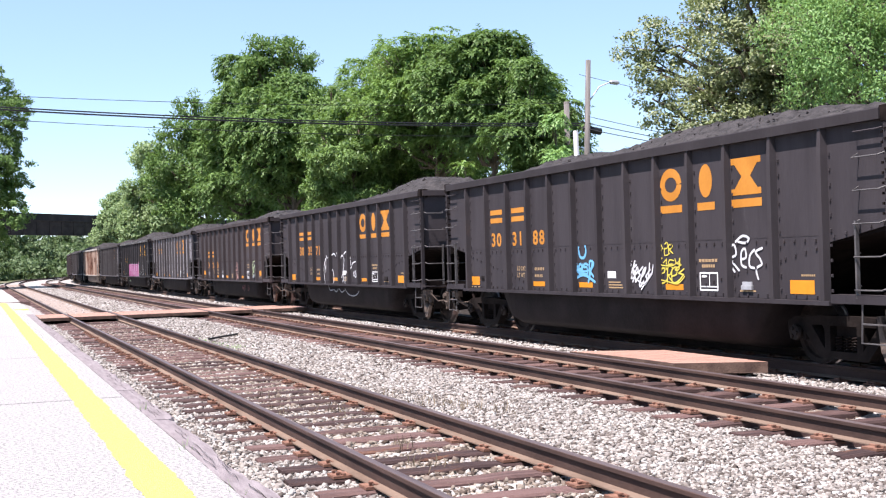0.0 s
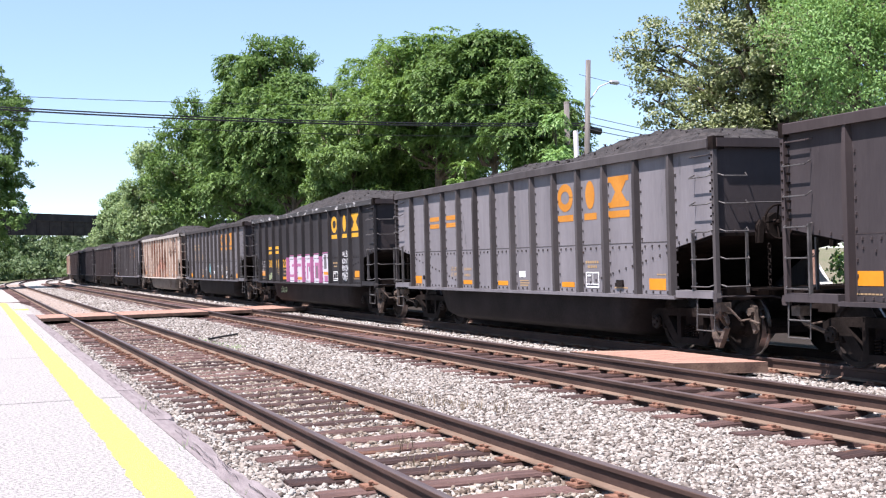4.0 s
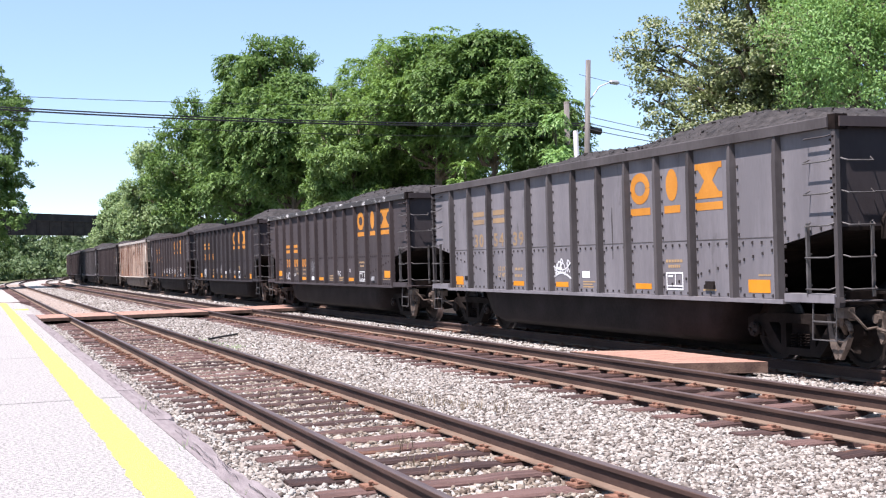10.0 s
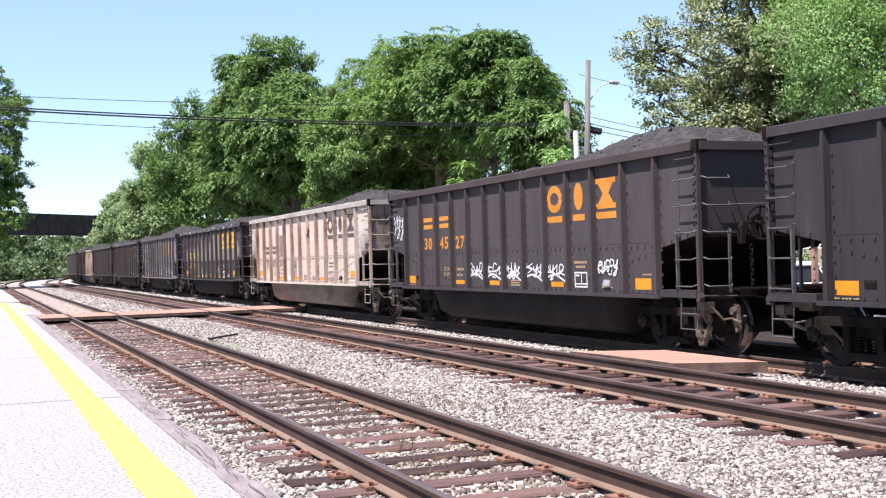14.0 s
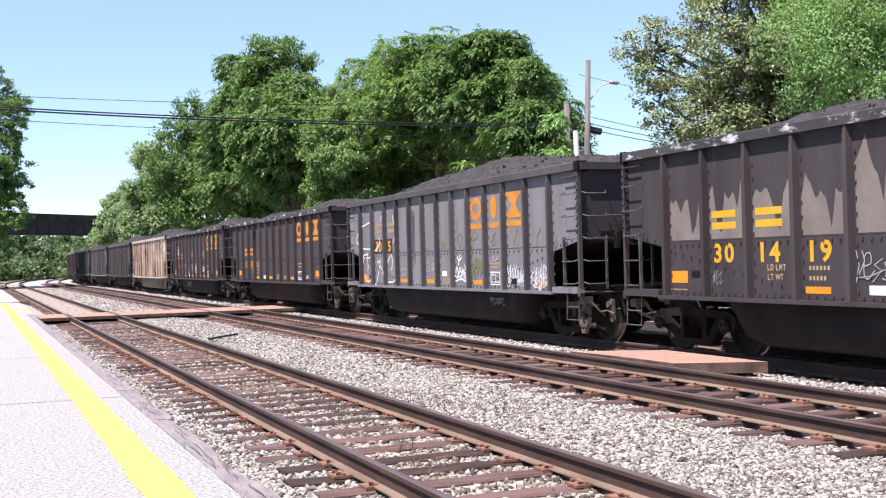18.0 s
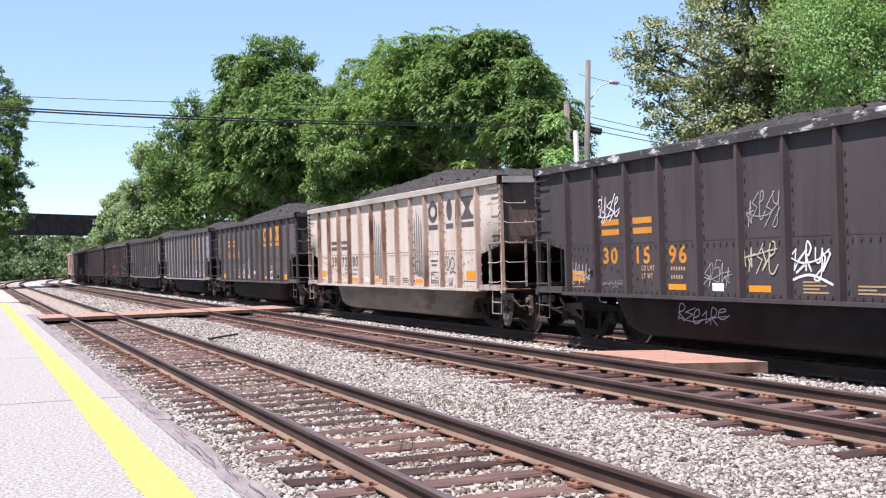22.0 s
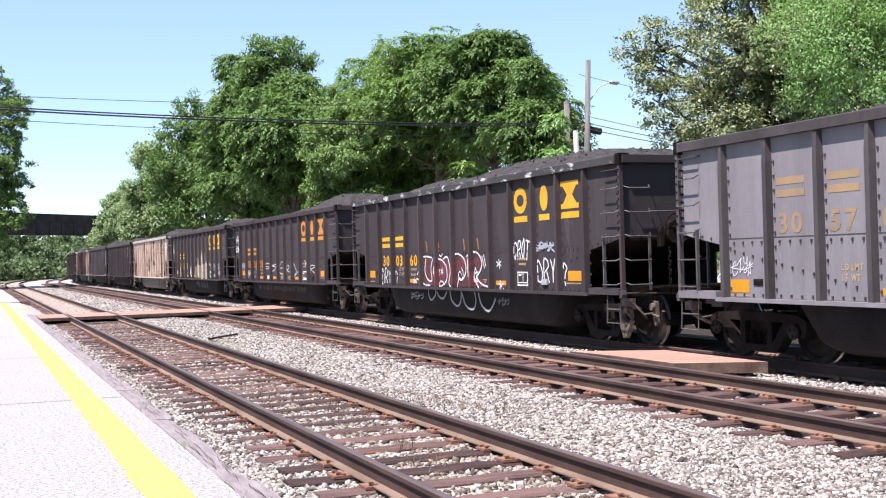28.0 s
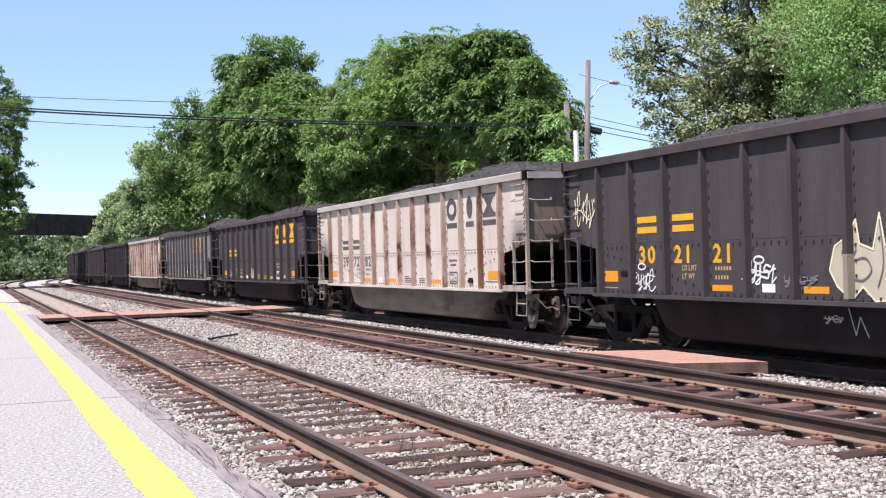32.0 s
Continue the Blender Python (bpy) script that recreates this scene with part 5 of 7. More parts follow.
def field(n, text, ink, off=0.0, label=""):
    """A painted patch with the outline bay,height."""
    pts = [tuple(float(q) for q in p.split(",")) for p in text.split()]
    return part("graffiti_fill", flat(Geo(), [(face_u(n, b), z) for b, z in pts], off=off), SPRAY[ink], CARS[n], label or "patch of %s spray paint" % ink)


def painted_rib(n, k, z0, z1, ink, label=""):
    """Paint that runs over the front and one flank of rib k."""
    u, x0, x1 = face_u(n, k), -SX - 0.004, -SX - 0.1
    g = Geo().add([(x1, -u + 0.039, z0), (x1, -u - 0.0415, z0), (x0, -u - 0.06, z0), (x1, -u + 0.039, z1), (x1, -u - 0.0415, z1), (x0, -u - 0.06, z1)], [(0, 1, 4, 3), (1, 2, 5, 4)])
    return part("graffiti_fill", g, SPRAY[ink], CARS[n], label or "%s paint over a rib" % ink)


# the train, car by car from the front: paint, build, number, ink, scuffed top chord
L, S = "long", "short"
TRAIN = [
    (-1, "dark", L, "", "orange", 0), (0, "soot", S, "303188", "orange", 0), (1, "soot", S, "303571", "orange", 0), (2, "dark", L, "302656", "orange", 0), (3, "grey", S, "", "orange", 0),
    (4, "black", L, "301122", "gold", 1), (5, "steel", S, "305061", "orange", 0), (6, "white", L, "397029", "black", 0), (7, "grey", S, "305439", "orange", 0), (8, "dark", L, "300900", "orange", 1),
    (9, "soot", S, "303664", "orange", 0), (10, "dark", S, "304527", "orange", 0), (11, "white", L, "398901", "black", 0), (12, "dark", L, "301419", "gold", 1), (13, "grey", S, "305", "orange", 0),
    (14, "dark", L, "300061", "orange", 1), (15, "dark", L, "301596", "orange", 1), (16, "white", L, "397280", "black", 0), (17, "slate", S, "304159", "orange", 0), (18, "pale", S, "", "orange", 0),
    (19, "grey", S, "305707", "orange", 0), (20, "dark", L, "300360", "gold", 1), (21, "dark", L, "302638", "orange", 0), (22, "dark", L, "302121", "gold", 0), (23, "white", L, "397282", "black", 0),
    (24, "dark", L, "", "gold", 0), (25, "grey", S, "", "orange", 0), (26, "white", L, "", "black", 0), (27, "soot", S, "", "orange", 0), (28, "dark", L, "", "orange", 0),
    (29, "slate", S, "", "orange", 0), (30, "dark", L, "", "orange", 0), (31, "dark", L, "", "orange", 0), (32, "soot", S, "", "orange", 0), (33, "dark", L, "", "orange", 0)]
INK = {"orange": ORANGE, "gold": GOLD, "black": BLACKMARK}
MODEL, CARS, BUILD, SCUFFED = {}, {}, {}, {}
for n, kind, form, number, ink, scuff in TRAIN:
    if (kind, form) in MODEL:
        CARS[n] = copy_thing(MODEL[kind, form], Matrix())
    else:
        MODEL[kind, form] = CARS[n] = gondola(kind, form)
    BUILD[n] = form
    for o in CARS[n].children:
        base = o.name.split(".")[0]
        if base == "coal_load":
            o.data = HEAPS[4 if n in (4, 6, 13, 16, 17) else 2 if n == 10 else 1 if n == 5 else (n * 7 + 3) % 4]
        if base == "top_chord" and scuff:
            if o.data.name not in SCUFFED:
                SCUFFED[o.data.name] = o.data.copy()
                SCUFFED[o.data.name].materials[0] = SCUFF
            o.data = SCUFFED[o.data.name]
            tagged(o, "top chord with its paint flaking to pale metal")
for n, kind, form, number, ink, scuff in TRAIN:
    markings(CARS[n], form, number, GOLD if n == 13 and number else INK[ink], n in (5, 7, 18, 19), seed=n)


# bare side sheets behind the paintings, car by car
scrawl(0, 4.95, 5.7, 1.08, 1.5, "blue", 1, 0.05, 4, 0.1, under=True)
lines(0, "4.95,1.72 5.0,1.6 5.05,1.35 5.2,1.25 5.3,1.4|5.15,1.7 5.18,1.55 5.32,1.52 5.42,1.6 5.4,1.72|5.68,1.45 5.58,1.25 5.5,1.1", "blue", 0.05)
scrawl(0, 6.95, 7.72, 0.98, 1.45, "white", 2, 0.045, 7, 0.55)
scrawl(0, 7.95, 8.45, 1.5, 1.72, "yellow", 3, 0.03, 3)
scrawl(0, 7.95, 8.62, 1.32, 1.52, "yellow", 31, 0.03, 4)
scrawl(0, 8.05, 8.76, 1.08, 1.36, "yellow", 32, 0.032, 4)
lines(0, "9.95,1.62 9.98,1.4 10.1,1.28|9.95,1.6 10.1,1.66 10.14,1.52 10.02,1.46 10.2,1.3|10.25,1.45 10.36,1.48 10.34,1.6 10.26,1.55 10.26,1.38 10.36,1.34|10.55,1.58 10.45,1.5 10.44,1.36 10.54,1.33"
         "|10.72,1.6 10.58,1.55 10.66,1.46 10.7,1.38 10.58,1.32 10.62,1.18|10.14,1.7 10.3,1.78 10.44,1.74 10.36,1.68 10.2,1.7", "white", 0.034)
lines(1, "4.2,0.88 4.1,1.3 4.2,1.55 4.35,1.65 4.3,1.25|4.2,1.5 4.32,1.3|4.7,1.7 4.5,1.68 4.4,1.75|4.75,1.3 4.95,1.7 5.3,1.8 5.5,1.72|4.9,1.35 5.15,1.3 5.25,1.05 5.1,0.9|5.6,1.8 5.75,1.82 5.9,1.4 5.9,0.92"
         "|6.0,1.3 6.02,1.6 6.2,1.74 6.4,1.6 6.3,1.3 6.45,1.28|6.0,1.25 6.1,1.1 6.25,1.2 6.3,1.05 6.2,0.98|6.4,1.78 6.6,1.84 6.9,1.85 7.1,1.6 7.1,1.35 7.3,1.5 7.6,1.55|6.45,1.28 6.8,1.27 7.0,1.28 6.85,1.13 6.6,1.25|6.9,1.7 6.86,1.4|6.5,1.12 6.45,0.92|7.7,1.45 7.85,1.2 7.7,0.9", "white", 0.036)
scrawl(1, 7.35, 7.75, 1.1, 1.32, "white", 5, 0.03, 3)
lines(1, "4.3,0.82 4.5,0.7 4.85,0.72|4.95,0.72 5.2,0.66 5.4,0.74|5.5,0.76 5.8,0.66 6.1,0.72|6.15,0.76 6.5,0.62 7.0,0.57 7.4,0.62 7.6,0.72", "pale", 0.034, off=LOW)
scrawl(2, 1.17, 1.6, 1.05, 1.27, "pale", 6, 0.018, 4)
scrawl(2, 4.23, 4.8, 1.16, 1.32, "pale", 8, 0.018, 6)
scrawl(2, 7.1, 7.85, 1.0, 1.66, "rose", 7, 0.024, 6, 0.05, spike=0.75)
scrawl(2, 7.2, 7.7, 0.93, 1.1, "rose", 71, 0.02, 4)
lines(2, "10.13,1.45 10.3,1.62 10.5,1.66 10.68,1.55 10.66,1.38 10.5,1.3|10.2,1.42 10.15,1.2 10.25,1.12 10.3,1.4 10.2,1.42|10.3,1.45 10.36,1.2 10.4,1.45 10.5,1.5 10.55,1.35|10.15,1.36 10.5,1.46 10.58,1.55", "green", 0.03)
word(2, 10.5, 10.85, 1.1, 1.24, "2016", "green", 0.024, 0.0, 9)
scrawl(2, 7.85, 8.5, 0.5, 0.74, "red", 72, 0.03, 5, off=LOW)
scrawl(2, 8.9, 9.2, 0.48, 0.76, "red", 73, 0.035, 2, off=LOW)
for i, (b0, b1, za, zb) in enumerate(((3.95, 4.8, 0.92, 1.76), (4.92, 5.8, 0.92, 1.77), (5.92, 6.83, 0.92, 1.77), (6.92, 7.84, 0.92, 1.78), (7.92, 8.86, 0.92, 1.8))):
    c, w = b0, b1 - b0
    field(4, "%.3f,%.3f %.3f,%.3f %.3f,%.3f %.3f,%.3f" % (b0, za, b1, za, b1, zb + 0.02, b0, zb), "lilac", 0.0006, "white and lilac block-shaped spray paint")
    lines(4, "%.3f,%.3f %.3f,%.3f %.3f,%.3f" % (b0, zb + 0.03, b1, zb + 0.05, b1, zb - 0.05), "pink", 0.03, False)
    lines(4, "%.3f,%.3f %.3f,%.3f" % (b0, za + 0.005, b1, za + 0.005), "white", 0.035, False)
    painted_rib(4, 4 + i if i else 4, 0.93, 1.74, "pink", "magenta spray paint over a rib")
field(4, "4.35,1.42 4.78,1.44 4.78,1.53 4.35,1.51", "pink", 0.0012)
field(4, "4.0,1.08 4.62,1.08 4.62,1.17 4.0,1.17", "pink", 0.0012)
field(4, "4.92,1.43 5.55,1.43 5.55,1.53 4.92,1.53", "pink", 0.0012)
field(4, "6.25,1.42 6.83,1.42 6.83,1.54 6.25,1.54", "pink", 0.0012)
field(4, "6.25,1.02 6.4,1.02 6.4,1.42 6.25,1.42", "pink", 0.0012)
field(4, "6.5,1.27 6.83,1.27 6.83,1.42 6.5,1.42", "grey", 0.0012)
field(4, "7.2,1.05 7.62,1.05 7.62,1.55 7.2,1.55", "pink", 0.0012)
field(4, "7.32,1.06 7.5,1.06 7.5,1.45 7.32,1.45", "grey", 0.0018)
field(4, "8.24,1.35 8.5,1.35 8.5,1.78 8.24,1.78", "grey", 0.0012)
field(4, "8.24,0.93 8.6,0.93 8.6,1.14 8.24,1.14", "pink", 0.0012)
for b0, b1, zr in ((5.12, 5.6, 1.0), (8.17, 8.64, 1.17)):
    part("reflector", rect(Geo(), face_u(4, b0), face_u(4, b1), zr, zr + 0.09, 0.003), REFLECT, CARS[4])
for i, text in enumerate(("MWS", "MOSK", "KOV", "MLB")):
    word(4, 10.08 + 0.03 * i, 10.66 + (0.1 if i == 1 else 0), 1.1 + 0.2 * i, 1.25 + 0.2 * i, text, "white", 0.03, 0.05, 10 + i)
lines(4, "10.3,1.04 10.6,1.06|10.36,1.0 10.52,1.01", "white", 0.025, False)
scrawl(4, -0.1, 0.7, 1.1, 1.7, "pale", 15, 0.016, 5)
scrawl(4, 1.1, 1.6, 0.93, 1.26, "green", 151, 0.016, 6, spike=0.8)
scrawl(4, 2.6, 3.4, 0.52, 0.75, "green", 152, 0.018, 6, off=LOW)
scrawl(5, 4.0, 4.6, 1.3, 1.44, "pale", 19, 0.018, 5)
scrawl(5, 4.05, 4.6, 1.03, 1.2, "faint", 191, 0.018, 5)
scrawl(5, 4.88, 5.7, 1.2, 1.6, "teal", 16, 0.035, 6, 0.0)
scrawl(5, 5.0, 5.72, 1.16, 1.5, "teal", 161, 0.03, 5, 0.25, spike=0.8)
scrawl(5, 7.12, 7.62, 1.4, 1.6, "pale", 17, 0.018, 4, spike=0.8)
scrawl(5, 8.1, 8.55, 1.26, 1.56, "pale", 18, 0.022, 5, spike=0.8)
for text in ("4.12,0.98 4.35,1.55 4.5,1.8 4.62,1.6 4.85,0.98 4.62,0.98 4.56,1.15 4.42,1.15 4.36,0.98", "5.12,0.98 5.15,1.55 5.35,1.78 5.55,1.3 5.62,1.7 5.82,1.75 5.8,0.98 5.62,0.98 5.4,1.4 5.32,0.98",
             "6.05,1.45 6.1,1.7 6.5,1.82 6.85,1.78 6.83,1.5 6.62,1.5 6.6,0.98 6.38,0.98 6.4,1.5 6.2,1.4", "7.1,1.4 7.2,1.65 7.5,1.84 7.62,1.6 7.6,1.2 7.86,1.12 7.84,0.98 7.3,0.98 7.34,1.4"):
    field(6, text, "salmon", 0.0006, "salmon spray-painted block letter")
    lines(6, text + " " + text.split()[0], "rust_pink", 0.035, False)
lines(6, "6.0,1.65 6.3,1.92 6.9,1.95 7.2,1.78 7.1,1.6 6.6,1.52 6.2,1.6|4.5,1.8 4.62,1.9 4.75,1.78|5.35,1.8 5.5,1.9|7.5,1.86 7.62,1.9 7.75,1.6", "rust_pink", 0.05)
scrawl(6, 0.05, 0.82, 1.34, 1.73, "grey", 25, 0.028, 5)
field(6, "1.08,1.42 1.78,1.44 1.78,1.72 1.08,1.7", "haze", 0.0, "blue-grey painted patch behind the number")
scrawl(6, 1.15, 1.72, 1.0, 1.38, "grey", 26, 0.1, 2)
for i, b1 in enumerate((8.5, 8.72, 8.68)):
    scrawl(6, 8.14, b1, 1.4 - 0.12 * i, 1.49 - 0.12 * i, "salmon", 27 + i, 0.014, 6)
scrawl(7, 5.05, 5.78, 1.12, 1.5, "white", 27, 0.038, 5, under=True)
word(8, 1.1, 1.66, 1.02, 1.25, "NC", "white", 0.03, 0.0, 28)
scrawl(8, 2.08, 2.36, 1.12, 1.22, "white", 29, 0.02, 3)
scrawl(8, 4.28, 4.64, 1.2, 1.6, "faint", 30, 0.03, 4)
word(8, 7.14, 7.46, 1.15, 1.31, "NC", "white", 0.024, 0.0, 281)
word(8, 8.25, 8.42, 1.26, 1.34, "NC", "white", 0.016, 0.0, 282)
scrawl(9, 0.95, 1.72, 1.06, 1.46, "white", 31, 0.045, 6)
for i, (b0, b1, za, zb) in enumerate(((4.12, 4.68, 1.18, 1.42), (5.05, 5.66, 1.14, 1.54), (7.12, 7.68, 1.14, 1.42), (8.2, 8.48, 1.14, 1.33))):
    scrawl(9, b0, b1, za, zb, "pale", 32 + i, 0.016, 5, spike=0.7)
for i in range(5):
    b0 = 3.93 + i * 1.0
    scrawl(10, b0, b0 + 0.8, 1.08, 1.45, "white", 40 + i, 0.036, 4, 0.05, under=True, spike=0.3)
scrawl(10, 10.08, 10.7, 1.22, 1.5, "white", 46, 0.036, 5, 0.2)
scrawl(10, -0.92, -0.12, 2.1, 2.75, "white", 47, 0.035, 4)
scrawl(11, 4.5, 5.4, 1.05, 1.85, "grey", 48, 0.035, 5)
scrawl(12, 4.08, 4.78, 1.1, 1.56, "pale", 49, 0.018, 5, spike=0.8)
lines(12, "4.5,1.2 4.7,1.1 4.78,0.9|4.7,1.58 4.76,1.3|8.5,1.3 8.7,1.05 8.8,0.9|8.7,1.6 8.8,1.3", "pale", 0.018)
scrawl(12, 5.18, 5.7, 1.08, 1.3, "faint", 491, 0.02, 6)
scrawl(12, 8.07, 8.8, 1.1, 1.58, "pale", 50, 0.02, 6, spike=0.8)
scrawl(12, 1.12, 1.36, 1.07, 1.3, "faint", 501, 0.02, 3)
lines(13, "0.0,2.45 -0.35,2.3 -0.45,2.1 0.0,1.9|0.05,2.5 0.9,2.62|0.1,1.9 0.7,1.88 0.85,2.05 1.0,2.2|0.7,1.88 0.8,1.72 1.05,1.8 1.4,1.95 1.5,2.15|0.1,1.7 0.5,1.75 0.4,1.65 0.7,1.66 0.75,1.8|0.1,1.5 0.1,1.66 0.2,1.62|0.4,1.62 0.5,1.4 0.45,1.3"
          "|0.7,1.65 0.85,1.2 0.9,0.98|0.2,1.2 0.4,1.0 0.7,1.05 0.85,1.25|0.85,0.98 1.05,0.92 1.2,1.0 1.4,1.3 1.55,1.4 1.85,1.0 1.95,0.95|1.3,1.5 1.5,1.55 1.45,1.4|1.65,2.62 1.75,2.75 1.85,2.6 1.7,2.5|1.7,2.1 1.8,2.4 1.95,2.6|2.1,1.5 2.4,1.7 2.5,1.5 2.4,1.3|2.6,2.7 2.75,2.3 2.6,2.0|2.1,1.0 2.6,1.02 2.9,1.3", "rose_white", 0.04)
for i, (k, ch) in enumerate(((6.1, "W"), (7.17, "O"), (8.15, "R"), (9.2, "6"), (10.2, "V"), (11.2, "Y"))):
    word(13, k, k + 0.42, 1.8, 2.13, ch, "olive", 0.04, 0.1, 52 + i)
word(13, 5.13, 5.72, 1.28, 1.48, "BO", "pale", 0.02, 0.1, 59)
lines(13, "5.55,1.3 5.72,1.48|5.56,1.46 5.7,1.3", "pale", 0.02)
scrawl(13, 7.02, 7.88, 0.97, 1.42, "white", 60, 0.045, 5, 0.1, under=True, spike=0.8)
lines(13, "7.3,1.42 7.4,1.66|7.35,1.5 7.22,1.6|7.35,1.5 7.5,1.58", "white", 0.035, False)
scrawl(13, 8.1, 8.76, 1.12, 1.6, "olive", 63, 0.03, 6, spike=0.8)
scrawl(13, 9.28, 9.64, 1.48, 1.6, "pale", 631, 0.018, 5)
for b0, b1, sd in ((10.08, 10.84, 61), (11.12, 11.88, 62)):
    scrawl(13, b0, b1, 0.98, 1.42, "haze", sd, 0.05, 5)
    scrawl(13, b0, b1, 0.95, 1.4, "white", sd + 10, 0.026, 6, spike=0.6, off=0.004)
scrawl(13, 8.92, 9.68, 0.58, 0.76, "faint", 632, 0.025, 5, off=LOW)
for i, (b0, b1, za, zb, ink, th, un) in enumerate(((1.0, 1.76, 2.1, 2.57, "white", 0.028, False), (5.13, 5.82, 1.86, 2.38, "pale", 0.016, False), (8.0, 8.82, 1.78, 2.42, "pale", 0.026, False), (4.98, 5.76, 1.16, 1.76, "beige", 0.03, False),
                                                  (6.02, 6.77, 1.1, 1.68, "white", 0.036, True), (7.99, 8.8, 1.18, 1.52, "white", 0.042, True), (4.08, 4.72, 1.05, 1.46, "pale", 0.016, False), (0.1, 0.72, 1.03, 1.45, "pale", 0.018, False), (1.15, 1.8, 1.02, 1.14, "faint", 0.016, False))):
    scrawl(15, b0, b1, za, zb, ink, 64 + i, th, 5, 0.1, under=un, spike=0.7)
scrawl(15, 3.25, 4.5, 0.5, 0.78, "pale", 75, 0.022, 6, 0.2, off=LOW)
lines(16, "8.2,1.3 8.2,1.5 8.45,1.52 8.5,1.32 8.3,1.25 8.15,1.35|8.05,1.5 8.3,1.2 8.65,1.25", "grey", 0.025)
lines(16, "10.1,1.45 10.18,1.6 10.32,1.58 10.32,1.38 10.18,1.32 10.1,1.45|10.22,1.55 10.24,1.4|10.4,1.45 10.46,1.58 10.6,1.56 10.6,1.38 10.46,1.34 10.4,1.45|10.36,1.24 10.5,1.28 10.7,1.25", "grey", 0.025)
scrawl(17, 3.87, 4.6, 1.0, 1.44, "white", 75, 0.026, 6, 0.0)
lines(17, "4.05,1.46 4.1,1.53 4.18,1.48 4.12,1.42 4.05,1.46|4.4,1.5 4.55,1.55 4.6,1.4", "white", 0.024)
scrawl(17, 4.85, 5.6, 0.93, 1.52, "white", 76, 0.026, 4, 0.05, spike=0.5)
lines(17, "5.05,1.7 5.05,1.55 5.25,1.5 5.4,1.6 5.38,1.75|5.15,1.6 5.18,1.7|5.28,1.6 5.26,1.7", "white", 0.028)
scrawl(19, 6.02, 6.8, 1.08, 1.6, "white", 77, 0.04, 5)
scrawl(19, 0.1, 0.6, 1.22, 1.5, "white", 78, 0.016, 4)
word(20, 1.05, 1.8, 0.95, 1.32, "DRY", "white", 0.034, 0.0, 84)
word(20, 2.08, 2.3, 0.93, 1.36, "?", "white", 0.034, 0.0, 87)
word(20, 3.3, 3.66, 0.94, 1.14, "*", "white", 0.028, 0.0, 80)
word(20, 8.22, 8.52, 1.35, 1.55, "*", "white", 0.032, 0.0, 801)
word(20, 8.27, 8.6, 0.89, 1.08, "*", "white", 0.03, 0.0, 802)
field(20, "3.82,1.25 3.95,1.56 4.3,1.62 4.7,1.58 5.0,1.58 5.4,1.58 5.75,1.64 6.2,1.64 6.6,1.6 6.85,1.68 7.2,1.66 7.45,1.45 7.35,1.2 7.75,0.96 7.3,0.93 4.15,0.93 3.92,1.08", "red", 0.0004, "dark red spray-painted field")
lines(20, "3.82,1.25 3.9,1.55 4.2,1.63 4.62,1.6|4.25,1.56 4.18,1.3 4.32,1.1 4.6,1.06 4.56,1.35 4.68,1.56|3.85,1.2 4.08,0.98 4.5,0.95|4.75,1.4 4.85,1.55 5.2,1.55 5.5,1.4 5.55,1.15 5.35,0.98 5.0,0.95 4.8,1.1 4.72,1.3 4.75,1.4"
          "|5.35,1.56 5.6,1.6 5.75,1.3 5.65,1.0 5.85,0.95 5.95,1.2 6.0,1.5 5.8,1.66|5.85,1.62 6.2,1.67 6.55,1.55 6.65,1.3 6.45,1.1 6.25,1.12 6.15,0.95|6.7,1.6 6.9,1.7 7.3,1.66 7.5,1.45 7.35,1.25 7.2,1.15 7.5,1.0 7.8,0.96|6.75,1.55 6.75,1.2 6.9,0.95 7.05,1.1 7.3,0.93", "white", 0.036, off=0.003)
for k in (5, 6, 7):
    painted_rib(20, k, 0.95, 1.52, "red", "dark red spray paint over a rib")
word(20, 5.0, 5.35, 1.2, 1.36, "**", "white", 0.024, 0.0, 803, off=0.005)
lines(20, "5.05,0.98 5.2,1.06 5.4,0.98|6.4,1.2 6.3,1.28 6.22,1.18 6.35,1.08 6.5,1.2 6.4,1.36|7.0,1.2 7.3,1.26 7.08,1.06 7.16,1.36 7.26,1.06 7.0,1.2", "white", 0.026, off=0.006)
lines(20, "7.5,1.6 7.62,1.35|7.6,1.62 7.68,1.4|7.85,1.2 8.0,1.3|7.85,1.2 8.02,1.1|3.65,1.2 3.78,1.3|3.6,1.1 3.76,1.08|5.1,1.66 5.2,1.62 5.3,1.68", "white", 0.03)
lines(20, "4.15,0.82 4.2,0.66 4.35,0.6 4.6,0.72 4.62,0.82|4.7,0.8 4.85,0.68 5.1,0.66 5.3,0.8|5.5,0.82 5.6,0.62 5.9,0.5 6.1,0.6 6.15,0.82|6.2,0.78 6.4,0.52 6.8,0.46 6.95,0.62 6.9,0.82|7.1,0.8 7.25,0.56 7.6,0.44 7.85,0.58 7.95,0.7", "pale", 0.05, off=LOW)
scrawl(20, 2.95, 3.8, 0.6, 0.77, "pale", 85, 0.022, 5, off=LOW)
scrawl(20, 8.06, 8.64, 0.58, 0.76, "faint", 86, 0.022, 4, off=LOW)
word(20, 9.05, 9.76, 1.55, 1.88, "CROT", "white", 0.042, 0.15, 81)
scrawl(20, 10.06, 10.78, 1.62, 1.86, "haze", 82, 0.04, 5, under=True)
word(20, 10.08, 10.85, 1.08, 1.47, "DRY", "white", 0.042, 0.0, 83)
word(20, 11.08, 11.3, 1.06, 1.46, "?", "white", 0.042, 0.0, 88)
